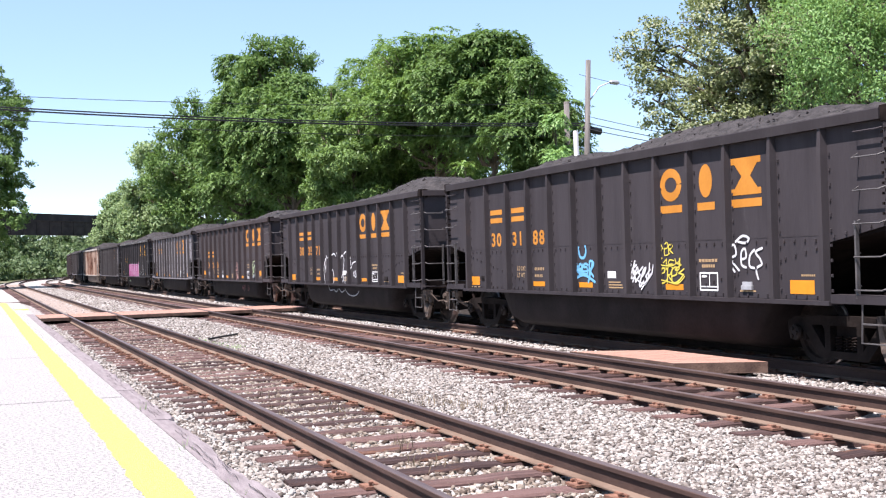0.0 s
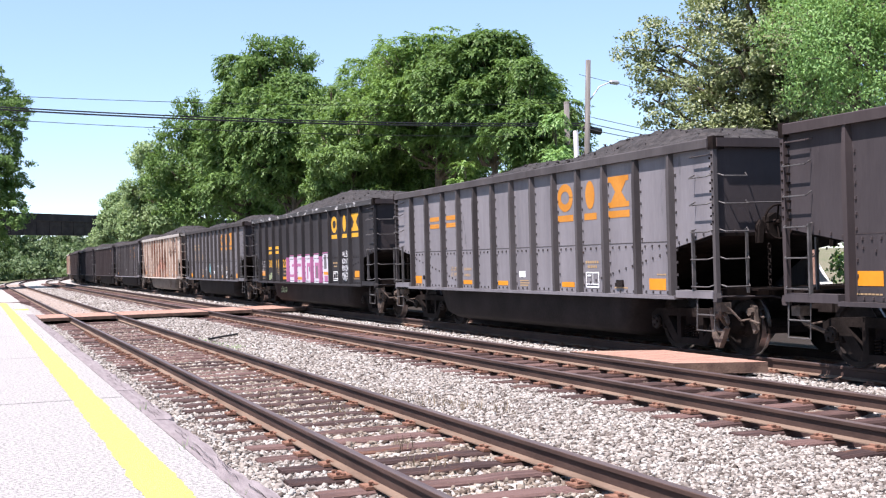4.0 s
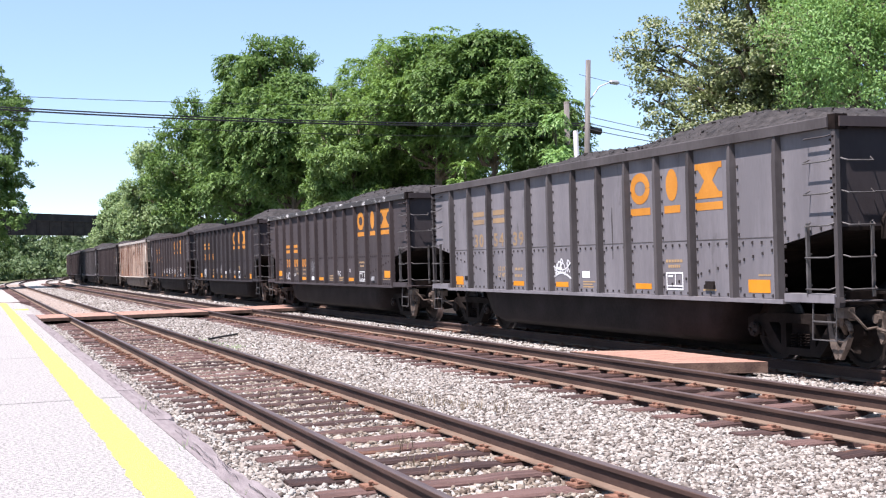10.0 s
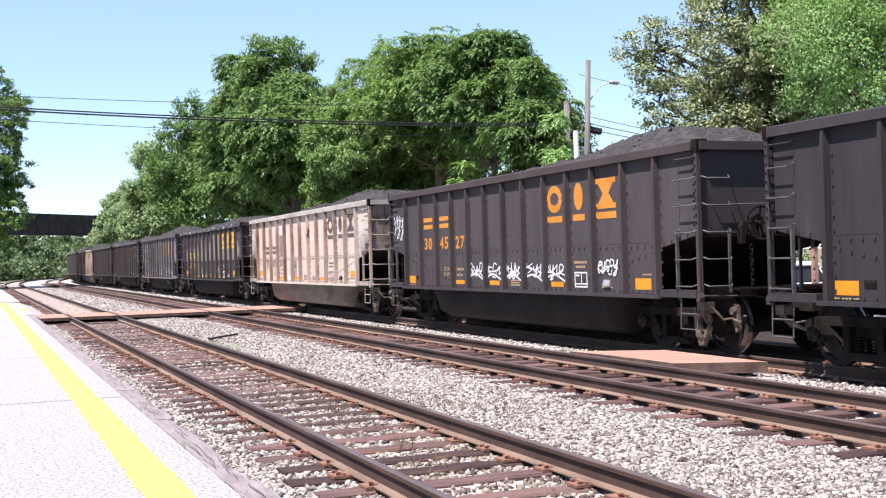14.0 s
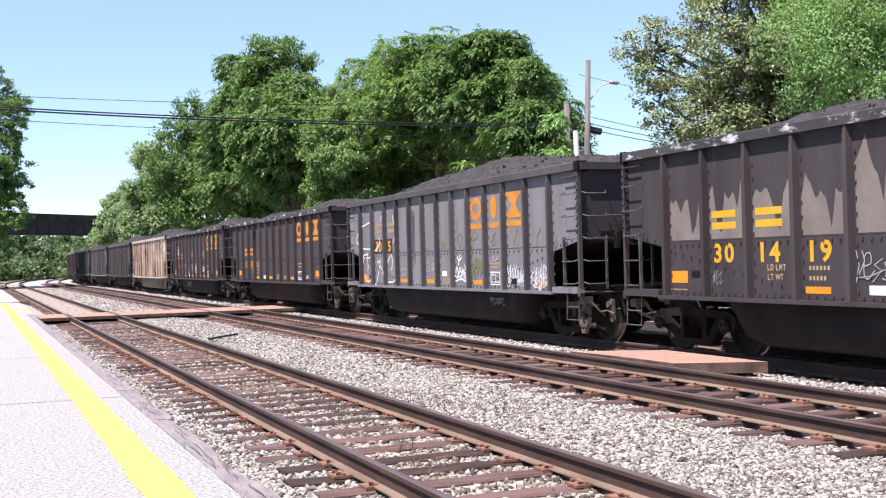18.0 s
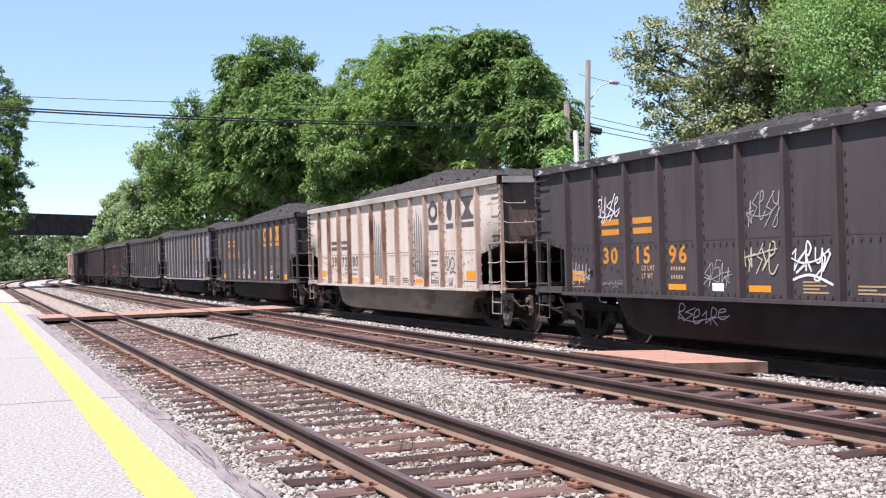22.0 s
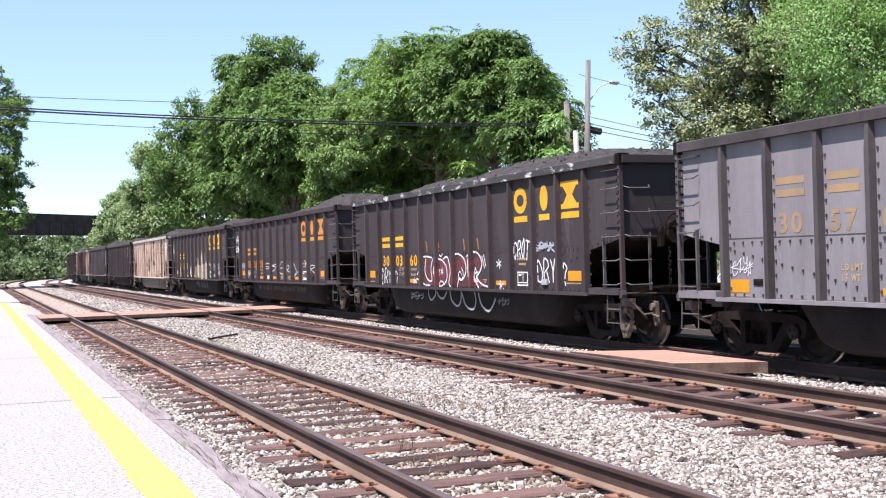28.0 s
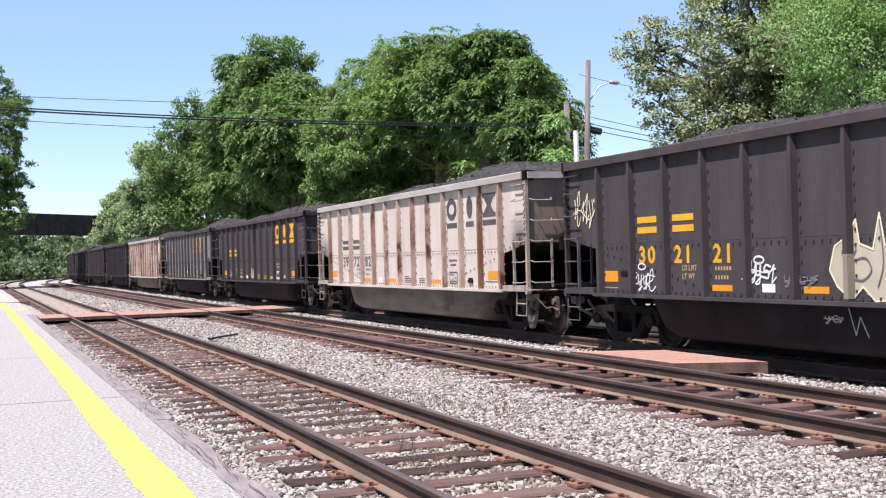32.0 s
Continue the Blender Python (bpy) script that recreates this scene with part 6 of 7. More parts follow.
for i in range(5):
    b0 = 4.28 + 0.75 * i * 1.0
    lines(20, "%.2f,1.97 %.2f,1.9 %.2f,1.76" % (b0, b0 + 0.03, b0 + 0.05), "rust", 0.06)
# a large chalk line of bold angular marks, one to a bay
for i, (b0, b1, za, zb) in enumerate(((4.05, 4.58, 1.26, 1.64), (5.02, 5.68, 1.16, 1.63), (6.16, 6.84, 1.1, 1.65), (7.08, 7.6, 1.18, 1.57), (8.1, 8.88, 1.06, 1.65), (9.38, 9.84, 1.43, 1.68), (10.12, 10.88, 1.13, 1.56))):
    scrawl(21, b0, b1, za, zb, "chalk", (853, 861, 872, 888, 894, 905, 913)[i], 0.028, 1, 0.1, spike=0.9 if i in (1, 4) else 0.2)
lines(21, "9.1,0.98 9.4,1.04 9.7,1.02 9.9,0.94", "chalk", 0.022)
scrawl(21, 0.05, 0.78, 1.3, 1.66, "haze", 93, 0.034, 6, spike=0.7)
scrawl(21, 1.08, 1.7, 1.06, 1.32, "white", 94, 0.026, 4)
scrawl(21, 2.06, 2.32, 1.0, 1.4, "white", 95, 0.026, 1)
scrawl(21, -0.92, -0.15, 1.98, 2.34, "white", 92, 0.034, 4)
scrawl(21, -0.92, -0.15, 2.36, 2.72, "white", 921, 0.03, 4, spike=0.8)
for b0, b1, text in ((2.6, 4.3, "AKA FATHER"), (4.4, 5.55, "OF ZERO"), (5.62, 6.95, "CHILDREN"), (7.02, 7.4, "AKA"), (7.5, 8.05, "NOT"), (8.1, 8.45, "THE"), (8.5, 9.3, "FATHER")):
    word(21, b0, b1, 0.6, 0.74, text, "moss", 0.022, 0.1, len(text), off=LOW)
scrawl(22, 0.86, 1.62, 0.95, 1.42, "white", 100, 0.03, 6, halo=True)
scrawl(22, 3.85, 4.58, 1.14, 1.5, "white", 101, 0.036, 5, halo=True)
scrawl(22, 4.75, 5.4, 1.1, 1.24, "faint", 1011, 0.018, 6)
FLAME = ("5.62,1.3 5.72,1.6 5.95,1.72 6.1,1.92 6.16,1.62 6.38,1.55 6.5,1.98 6.58,1.6 6.8,1.58 6.98,1.75 7.08,2.05 7.16,1.9 7.26,2.05 7.34,2.26 7.42,1.75 7.62,1.6 7.84,1.75 8.0,2.12 8.08,2.1 8.12,1.72 8.3,1.55 8.38,1.72 8.52,1.5 8.66,1.3 8.64,1.05"
         " 8.4,0.93 7.8,0.93 7.6,1.2 7.5,0.93 7.1,0.93 6.95,1.2 6.8,0.95 6.4,0.93 6.2,1.1 6.0,0.93 5.75,1.1")
field(22, FLAME, "beige", 0.0006, "beige and silver spray-painted flames")
lines(22, FLAME + " 5.62,1.3", "cream", 0.026, False, 0.002)
lines(22, "5.95,1.7 5.85,1.5 6.0,1.45 6.1,1.55|6.0,1.4 6.25,1.45 6.35,1.3 6.2,1.18 6.0,1.22 6.05,1.32|6.5,1.9 6.55,1.4 6.45,1.1|6.75,1.5 7.0,1.3 6.9,1.05|7.1,1.9 7.12,1.4 7.3,1.1 7.5,1.3 7.55,1.6|7.6,1.5 7.9,1.45 7.85,1.3 7.6,1.3 7.8,1.12|8.0,2.0 8.02,1.6 8.2,1.4 8.4,1.5 8.45,1.3 8.2,1.2 8.1,1.32|8.0,1.15 8.3,1.08 8.5,1.15", "grey", 0.02, True, 0.004)
for k, zt in ((6, 1.5), (7, 1.55), (8, 1.6)):
    painted_rib(22, k, 0.95, zt, "sand", "beige spray paint over a rib")
lines(22, "8.7,1.28 9.05,1.24|8.7,1.18 9.05,1.14", "beige", 0.04)
scrawl(22, 8.92, 9.4, 1.52, 1.66, "cream", 1021, 0.02, 4, under=True)
scrawl(22, 9.92, 10.66, 1.3, 1.7, "haze", 102, 0.032, 5, spike=0.8)
scrawl(22, 10.9, 11.5, 1.3, 1.66, "haze", 103, 0.03, 5, spike=0.6)
scrawl(22, 11.1, 11.5, 1.1, 1.3, "haze", 1031, 0.024, 4)
scrawl(22, -0.92, -0.12, 2.05, 2.7, "cream", 104, 0.03, 6, spike=0.9)
for i, b0 in enumerate((5.85, 6.6, 7.05, 7.45, 7.95)):
    lines(22, "%.2f,0.82 %.2f,0.5 %.2f,0.72 %.2f,0.48" % (b0, b0 + 0.12, b0 + 0.2, b0 + 0.34), "pale", 0.02, False, LOW)
scrawl(22, 5.4, 5.75, 0.62, 0.74, "beige", 105, 0.018, 4, off=LOW)
scrawl(24, 5.1, 5.8, 1.0, 1.4, "white", 106)
scrawl(24, 0.9, 2.0, 1.0, 1.4, "pale", 107)

for k, w in ((1, 0.64), (2, 0.42)):
    u = face_u(13, k + 0.06)
    part("number_patch", rect(Geo(), u, u + w, 1.74, 2.12, -0.002), SOOTRUN, CARS[13], "black patch behind the number")


def rough_edge(pts, r, step=0.09, amp=0.03):
    """The outline with its straight runs broken up."""
    out = []
    for p, q in zip(pts, pts[1:] + pts[:1]):
        m = max(1, int(math.dist(p, q) / step))
        for i in range(m):
            k = 0 if i == 0 else amp
            out.append((p[0] + (q[0] - p[0]) * i / m + r.uniform(-k, k), p[1] + (q[1] - p[1]) * i / m + r.uniform(-k, k)))
    return out


# old paint showing through, smears and patch plates
r = random.Random(8)
for k in range(1, 13):
    u0, u1 = face_u(12, k - 0.92), face_u(12, k - 0.08)
    base = 2.35 if k < 5 else 2.75 if k < 8 else 2.97
    m = 9
    drip = r.randrange(1, m - 1)
    tops = []
    for q in range(m + 1):
        top = min(3.0, base + r.uniform(-0.2, 0.22))
        if q == drip or (k < 8 and q == (drip + 1) % m):
            top -= r.uniform(0.25, 0.55) if k != 7 else 0.1
        tops.append(max(1.83, top))
    # upright strips side by side, ragged at the top
    line = []
    for q in range(2 * m + 1):
        top = tops[q // 2] if q % 2 == 0 else (tops[q // 2] + tops[q // 2 + 1]) / 2 + r.uniform(-0.04, 0.04)
        line.append((u1 + (u0 - u1) * q / (2 * m), top))
    g = Geo()
    for (ua, ta), (ub, tb) in zip(line[:-1], line[1:]):
        flat(g, [(ub, 1.752), (ua, 1.752), (ua, ta), (ub, tb)], off=-0.002)
    part("faded_patch", g, TAUPE, CARS[12], "paler weathered paint")
u = RIBS[L][6]
part("faded_patch", flat(Geo(), rough_edge([(u + 0.1, 1.78), (u + 0.5, 1.84), (u + 0.62, 2.3), (u + 0.45, 2.2), (u + 0.3, 2.6), (u + 0.12, 2.5)], r), off=-0.002), TAUPE, CARS[12], "paler weathered paint")
for n, b0, b1, za, zb, count in ((17, 6.9, 7.75, 1.72, 2.7, 7), (17, 5.6, 5.75, 1.9, 2.7, 2), (5, 9.45, 9.6, 1.2, 2.2, 2), (5, 10.4, 10.6, 1.15, 2.25, 2), (13, 4.1, 4.35, 1.3, 2.8, 3), (13, 5.75, 5.85, 1.7, 2.85, 1), (7, 7.35, 7.45, 1.3, 2.4, 1), (21, 7.15, 7.4, 1.75, 2.8, 2), (21, 8.2, 8.4, 1.75, 2.8, 2)):
    ink = RUNS if n not in (21,) else SOOTRUN
    for q in range(count):
        u = face_u(n, b0 + (b1 - b0) * (q + 0.5) / count)
        w = r.uniform(0.012, 0.05)
        part("dark_run", flat(Geo(), rough_edge([(u - w * 0.6, r.uniform(za, za + 0.3)), (u + w * 0.5, r.uniform(za, za + 0.3)), (u + w, r.uniform(zb - 0.4, zb)), (u - w * 0.2, zb + r.uniform(-0.1, 0.06)), (u - w, r.uniform(zb - 0.4, zb))], r, 0.2, 0.008), off=-0.002), ink, CARS[n], "dark run of old paint")
for n, k in ((16, 6), (16, 9)):
    u = face_u(n, k - 0.55)
    for q in range(5):
        w = u - 0.3 + q * 0.15
        part("smear", flat(Geo(), [(w - 0.07, r.uniform(1.0, 1.2)), (w + 0.075, r.uniform(1.0, 1.3)), (w + 0.05, r.uniform(2.2, 2.8)), (w - 0.02, r.uniform(2.4, 2.9))], off=-0.002), SMEAR, CARS[n], "dark runny smear")
STAIN = material("rust_weep", (0.27, 0.175, 0.125), (0.36, 0.26, 0.205), scale=4, fine=25, stretch=(1, 5, 0.5), rough=0.85)
for n in (6, 11, 16, 23):
    for k in range(1, 13):
        u = face_u(n, k - 0.5)
        for side in (-1, 1):
            a = u + side * 0.43
            w, z = a - side * r.uniform(0.02, 0.06), r.uniform(0.95, 2.3)
            part("rust_streak", flat(Geo(), [(w - 0.016, z), (w + 0.016, z - 0.05), (w + 0.008, z + r.uniform(0.15, 0.5)), (w - 0.01, z + r.uniform(0.3, 0.6))], off=-0.0025), STAIN, CARS[n])
u = face_u(11, 3.5)
part("patch_plate", rect(Geo(), u - 0.38, u + 0.38, 2.55, 2.86), SPRAY["lilac"], CARS[11], "bluish-white patch plate")
part("rust_patch", rect(Geo(), u - 0.36, u + 0.36, 1.78, 2.52), RUSTPATCH, CARS[11], "dark rust-stained patch")


# ---- trees ----
def leaves(r, blobs, count, size, aspect, droop, shell=0.62, per=44, clump=(0.3, 0.7)):
    """Leaf blades in clumps over the skins of several rounded masses."""
    vol = np.array([b[3] * b[4] * b[5] for b in blobs]) ** 0.67
    pick = r.choice(len(blobs), count // per + 1, p=vol / vol.sum())
    B = np.array(blobs, float)[pick]
    d = r.normal(size=(len(pick), 3)) + np.array([0, -0.35, 0.2])
    d /= np.linalg.norm(d, axis=1)[:, None]
    rad = shell + (1.0 - shell) * r.uniform(0, 1, len(pick)) ** 0.6
    cl = B[:, :3] + d * B[:, 3:6] * rad[:, None]
    csize = r.uniform(clump[0], clump[1], len(pick))
    k = np.repeat(np.arange(len(pick)), per)[:count]
    off = r.normal(size=(count, 3))
    off /= np.linalg.norm(off, axis=1)[:, None]
    off *= r.uniform(0, 1, count)[:, None] ** 0.45
    s = size * r.uniform(0.6, 1.25, count)[:, None]
    up = np.array([0, 0, 1.0])
    c = cl[k] + off * np.array([1, 1, 0.7]) * csize[k][:, None]
    nrm = up * 0.8 + d[k] * 0.6 + off * 0.4 + r.normal(size=(count, 3)) * 0.4
    ax = r.normal(size=(count, 3)) + d[k] * 0.6 - up * droop
    nrm -= ax * (ax * nrm).sum(1)[:, None] / ((ax * ax).sum(1)[:, None] + 1e-9)
    nrm /= np.linalg.norm(nrm, axis=1)[:, None] + 1e-9
    ax /= np.linalg.norm(ax, axis=1)[:, None] + 1e-9
    bx = np.cross(nrm, ax)
    v = np.stack([c - ax * s, c + bx * s * aspect - ax * s * 0.1, c + ax * s, c - bx * s * aspect - ax * s * 0.1], 1)
    v[:, 2] -= nrm * s * 0.3
    return v.reshape(-1, 3), np.arange(count * 4).reshape(-1, 4)


def fronds(r, blobs, count, length, leaflets=6):
    """Rosettes of arching compound leaves over the skins of rounded masses; each leaflet is a blade."""
    per = 11
    vol = np.array([b[3] * b[4] + b[4] * b[5] + b[3] * b[5] for b in blobs])
    pick = r.choice(len(blobs), count // per + 1, p=vol / vol.sum())
    B = np.array(blobs, float)[pick]
    d = r.normal(size=(len(pick), 3)) + np.array([0, -0.3, 0.35])
    d /= np.linalg.norm(d, axis=1)[:, None]
    tip = B[:, :3] + d * B[:, 3:6] * (0.6 + 0.48 * r.uniform(0, 1, len(pick)) ** 0.6)[:, None]
    k = np.repeat(np.arange(len(pick)), per)[:count]
    az = r.uniform(0, 2 * np.pi, count)
    h = np.stack([np.cos(az), np.sin(az), np.zeros(count)], 1) + d[k] * np.array([0.55, 0.55, 0.3])
    h /= np.linalg.norm(h, axis=1)[:, None]
    L = length * r.uniform(0.6, 1.2, count)
    rise, sag = r.uniform(-0.1, 0.7, count), r.uniform(0.3, 0.95, count)
    up = np.array([0, 0, 1.0])
    side = np.cross(h, up)
    out = []
    for i in range(leaflets):
        q = (i + 1.2) / (leaflets + 0.2)
        sg = 1.0 if i % 2 else -1.0
        c = tip[k] + (h * q + up * (rise * q - sag * q * q)[:, None]) * L[:, None]
        tan = h + up * (rise - 2 * sag * q)[:, None]
        tan /= np.linalg.norm(tan, axis=1)[:, None]
        ax = side * sg * (0.9 if i < leaflets - 1 else 0.1) + tan * 0.75 - up * 0.25 + r.normal(size=(count, 3)) * 0.16
        ax /= np.linalg.norm(ax, axis=1)[:, None]
        bx = np.cross(ax, np.cross(side, tan) * -1.0 + r.normal(size=(count, 3)) * 0.35)
        bx /= np.linalg.norm(bx, axis=1)[:, None] + 1e-9
        e = (L * 0.36 * (1.05 - 0.3 * abs(q - 0.55)))[:, None]
        out.append(np.stack([c + bx * e * 0.31, c + ax * e, c - bx * e * 0.31], 1))
    v = np.stack(out, 1).reshape(-1, 3)
    return v, np.arange(len(v)).reshape(-1, 3)


def tree(name, label, x, y, height, blobs, count, size, mat, seed, aspect=0.45, droop=0.5, trunk=0.3, base=-0.6, clump=(0.3, 0.7), spray=False):
    """Tapered trunk, limbs to each leafy mass, and a crown of many leaf blades."""
    r = np.random.RandomState(seed)
    ob = thing(name, label, "tree", at=pose(x, y, base))
    g = Geo()
    lean = r.uniform(-0.4, 0.4, 2)
    top = (lean[0], lean[1], height * 0.72)
    g.tube([(0, 0, 0), (lean[0] * 0.2, lean[1] * 0.2, height * 0.2), (lean[0] * 0.6, lean[1] * 0.6, height * 0.45), top], trunk, 9, trunk * 0.35)
    for b in blobs:
        z0 = min(height * 0.6, max(height * 0.15, b[2] - b[5] * 1.1 - 0.6))
        f = z0 / (height * 0.72)
        st = Vector((lean[0] * f, lean[1] * f, z0))
        en = Vector(b[:3])
        mid = st.lerp(en, 0.5) + Vector((0, 0, -0.05 * height * r.uniform(0, 1)))
        g.tube([st, mid, en], trunk * 0.42, 6, trunk * 0.1)
        for _ in range(5):
            d = Vector(r.normal(size=3)).normalized()
            tip = en + Vector((d.x * b[3], d.y * b[4], d.z * b[5])) * 0.85
            g.tube([mid.lerp(en, r.uniform(0.2, 1)), tip], trunk * 0.12, 4, trunk * 0.03)
    part("trunk", g, BARK, ob, smooth=True)
    v, f = fronds(r, blobs, count, size) if spray else leaves(r, blobs, count, size, aspect, droop, clump=clump)
    put("crown", sheet_mesh("crown", v, f, mat), ob)
    return ob


def mass(r, cx, cz, w, h, n, depth):
    """Round leaf masses that fill a dome w by h (half sizes) about (cx, cz), the larger ones inside."""
    out = []
    for i in range(n):
        a, q = r.uniform(0, 2 * np.pi), r.uniform(0, 1) ** 0.5
        m = min(w, h) * (r.uniform(0.2, 0.33) if q > 0.6 else r.uniform(0.3, 0.45))
        out.append((cx + math.cos(a) * q * (w - m * 0.8), r.uniform(-depth, depth) * (1 - 0.6 * q), cz + math.sin(a) * q * (h - m * 0.8), m * 1.15, m * 1.1, m * 0.85))
    return out


# placed by bearing (degrees right of the track's direction) and offset from the platform
def at_bearing(deg, x):
    return x, x / math.tan(radians(deg))


def leafy(name, label, bearing, x, top, width, low, mat, count, size, seed, n=14, droop=0.6, aspect=0.42, depth=None, clump=(0.3, 0.7), spray=False, extra=()):
    """A tree at a bearing whose crown is width wide and reaches from low to top; it faces the platform."""
    r = np.random.RandomState(seed)
    px, py = at_bearing(bearing, x)
    h = top + 0.6
    w, hh = width / 2, (h - low) / 2
    bl = mass(r, 0, low + hh, w, hh, n, depth or w * 0.7) + list(extra)
    ob = tree(name, label, px, py, h, bl, count, size, mat, seed, aspect, droop, trunk=0.018 * h + 0.05, clump=clump, spray=spray)
    ob.matrix_basis = pose(px, py, -0.6, 0, 0, -bearing)
    return ob


WAL = "broad walnut-like tree with drooping bright green leaves"
leafy("tree", WAL, 16.7, 24.5, 15.2, 6.4, 3.0, LEAF_WALNUT, 15000, 0.5, 33, n=40, spray=True)
leafy("tree", WAL, 19.4, 23.5, 14.9, 8.6, 2.0, LEAF_WALNUT, 30000, 0.45, 1, n=60, spray=True)
leafy("tree", WAL, 21.5, 23.5, 14.4, 8.6, 6.6, LEAF_WALNUT, 24000, 0.46, 2, n=60, spray=True)
leafy("tree", WAL, 24.2, 23.5, 12.6, 7.8, 7.0, LEAF_DARK, 19000, 0.46, 3, n=54, spray=True)
leafy("tree", WAL, 26.3, 23.5, 10.6, 4.4, 3.5, LEAF_DARK, 10000, 0.44, 34, n=28, spray=True)
# Backdrop tree added to fill the gaps under the crowns with dark.
leafy("tree", "dark shaded backdrop tree added under the walnut-like crowns", 22.8, 27.5, 11.4, 12.5, 0.5, LEAF_DARK, 36000, 0.13, 35, n=40, clump=(0.4, 0.8))
leafy("tree", "small walnut-like tree with bright leaves", 27.4, 22.0, 7.3, 2.0, 1.5, LEAF_BRIGHT, 2200, 0.45, 31, n=10, spray=True)
leafy("tree", "slender walnut-like sapling with bright leaves", 22.8, 20.5, 6.0, 1.0, 3.2, LEAF_WALNUT, 330, 0.55, 37, n=7, spray=True)
leafy("tree", "tall dense dark green tree above the others", 14.2, 22.0, 20.3, 8.0, 6.0, LEAF_DARK, 46000, 0.17, 4, n=40, clump=(0.4, 0.95))
leafy("tree", "dense dark green tree with drooping feathery leaves", 12.3, 21.0, 18.8, 8.8, 3.5, LEAF_DARK, 11000, 0.8, 51, n=36, spray=True)
leafy("tree", "dense dark green tree with drooping feathery leaves", 14.6, 20.5, 14.8, 9.4, 5.5, LEAF_DARK, 15000, 0.72, 5, n=36, spray=True)
# Second added backdrop tree, so no sky shows under the feathery crowns.
leafy("tree", "dark shaded backdrop tree added behind the feathery crowns", 14.4, 25.5, 13.0, 12.0, 0.5, LEAF_DARK, 30000, 0.16, 36, n=36, clump=(0.4, 0.9))
leafy("tree", "vine-covered tree with dense green leaves", 17.3, 19.5, 11.4, 6.0, 1.5, LEAF_VINE, 36000, 0.13, 6, n=34, clump=(0.3, 0.6))
leafy("tree", "vine-covered stump with dense green leaves", 16.0, 19.0, 13.6, 3.4, 1.5, LEAF_VINE, 16000, 0.13, 61, n=22, clump=(0.3, 0.6))
leafy("tree", "large sycamore with sparse pale brownish-green leaves", 37.7, 22.0, 12.8, 6.5, 3.0, LEAF_SYCAMORE, 120000, 0.058, 7, n=60, droop=0.2, aspect=0.62, clump=(0.22, 0.42),
      extra=[(-3.8, 0, 8.6, 0.75, 0.8, 0.65), (-4.25, 0.3, 8.1, 0.6, 0.6, 0.4), (-3.5, -0.2, 7.5, 0.8, 0.8, 0.6), (-3.7, 0, 6.8, 0.7, 0.7, 0.5), (-3.2, 0, 6.2, 0.8, 0.8, 0.5), (-3.0, 0.2, 5.4, 0.8, 0.8, 0.5), (-2.9, 0.3, 8.4, 0.7, 0.8, 0.6), (-2.6, -0.3, 7.0, 0.7, 0.8, 0.6), (3.0, 0.5, 9.3, 1.2, 1.0, 1.0), (3.5, 0.5, 11.0, 1.3, 1.0, 1.1), (2.5, 0.3, 12.0, 1.2, 1.0, 1.0), (4.3, 0.8, 10.4, 1.1, 1.0, 1.0), (2.9, 0.4, 7.6, 1.0, 1.0, 0.9)])
leafy("tree", "dense bright green tree", 44.9, 21.0, 11.6, 7.6, 2.5, LEAF_BRIGHT, 105000, 0.05, 8, n=34, clump=(0.3, 0.55))
leafy("tree", "low green tree behind the train", 42.0, 25.0, 6.8, 6.0, 2.0, LEAF_BRIGHT, 30000, 0.07, 32, n=26)
leafy("tree", "dense green tree by the curve", 10.5, 22.5, 20.2, 13.0, 2.0, LEAF_DARK, 44000, 0.2, 9, n=40, clump=(0.5, 1.1))
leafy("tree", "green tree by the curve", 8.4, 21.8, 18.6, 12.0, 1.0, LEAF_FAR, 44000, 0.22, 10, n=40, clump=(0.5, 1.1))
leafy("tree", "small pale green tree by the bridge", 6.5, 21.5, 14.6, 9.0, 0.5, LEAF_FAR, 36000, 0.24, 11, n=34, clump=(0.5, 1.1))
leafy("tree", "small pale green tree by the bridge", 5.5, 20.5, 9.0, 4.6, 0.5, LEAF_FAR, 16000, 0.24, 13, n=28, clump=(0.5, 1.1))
r = np.random.RandomState(12)
bl = []
for z in np.arange(4.1, 22.7, 1.2):
    e = 19.6 + r.uniform(-0.9, 0.7) - max(0, z - 16.4) * 0.55 - max(0, 9.4 - z) * 0.15
    bl += [(e - 2.3, r.uniform(-3, 3), z + 1.0, 2.3, 3.5, 1.4), (e - 6.3, r.uniform(-3, 3), z + 1.0, 3.5, 4.2, 2.3)]
tr = tree("tree", "tall leafy tree beyond the platform's end", -14.4, 120.0, 24.0, bl, 85000, 0.15, LEAF_DARK, 12, 0.55, 0.3)

# far woods behind the bridge: joined foliage
r = np.random.RandomState(21)
bl = [(r.uniform(-14, 52), r.uniform(262, 290), r.uniform(1, 9), r.uniform(3, 6), 4, r.uniform(2.5, 4.5)) for _ in range(110)]
bl += [(r.uniform(-14, 52), r.uniform(240, 262), r.uniform(-0.5, 3), r.uniform(2, 4), 3, r.uniform(1.5, 3)) for _ in range(90)]
v, f = leaves(r, bl, 80000, 0.4, 0.55, 0.3, shell=0.2, clump=(0.7, 1.6))
# Added ridge: no bank is seen; it closes bright gaps in the woods.
ridge = []
for i in range(41):
    q = -60 + i * 3.5
    ridge += [(q, 292, -0.65), (q, 300 + 2 * math.sin(i * 1.7), 8.0 + 1.6 * math.sin(i * 0.9) + r.uniform(-0.8, 0.8)), (q, 330, 9.0 + r.uniform(-0.8, 0.8)), (q, 345, -0.65)]
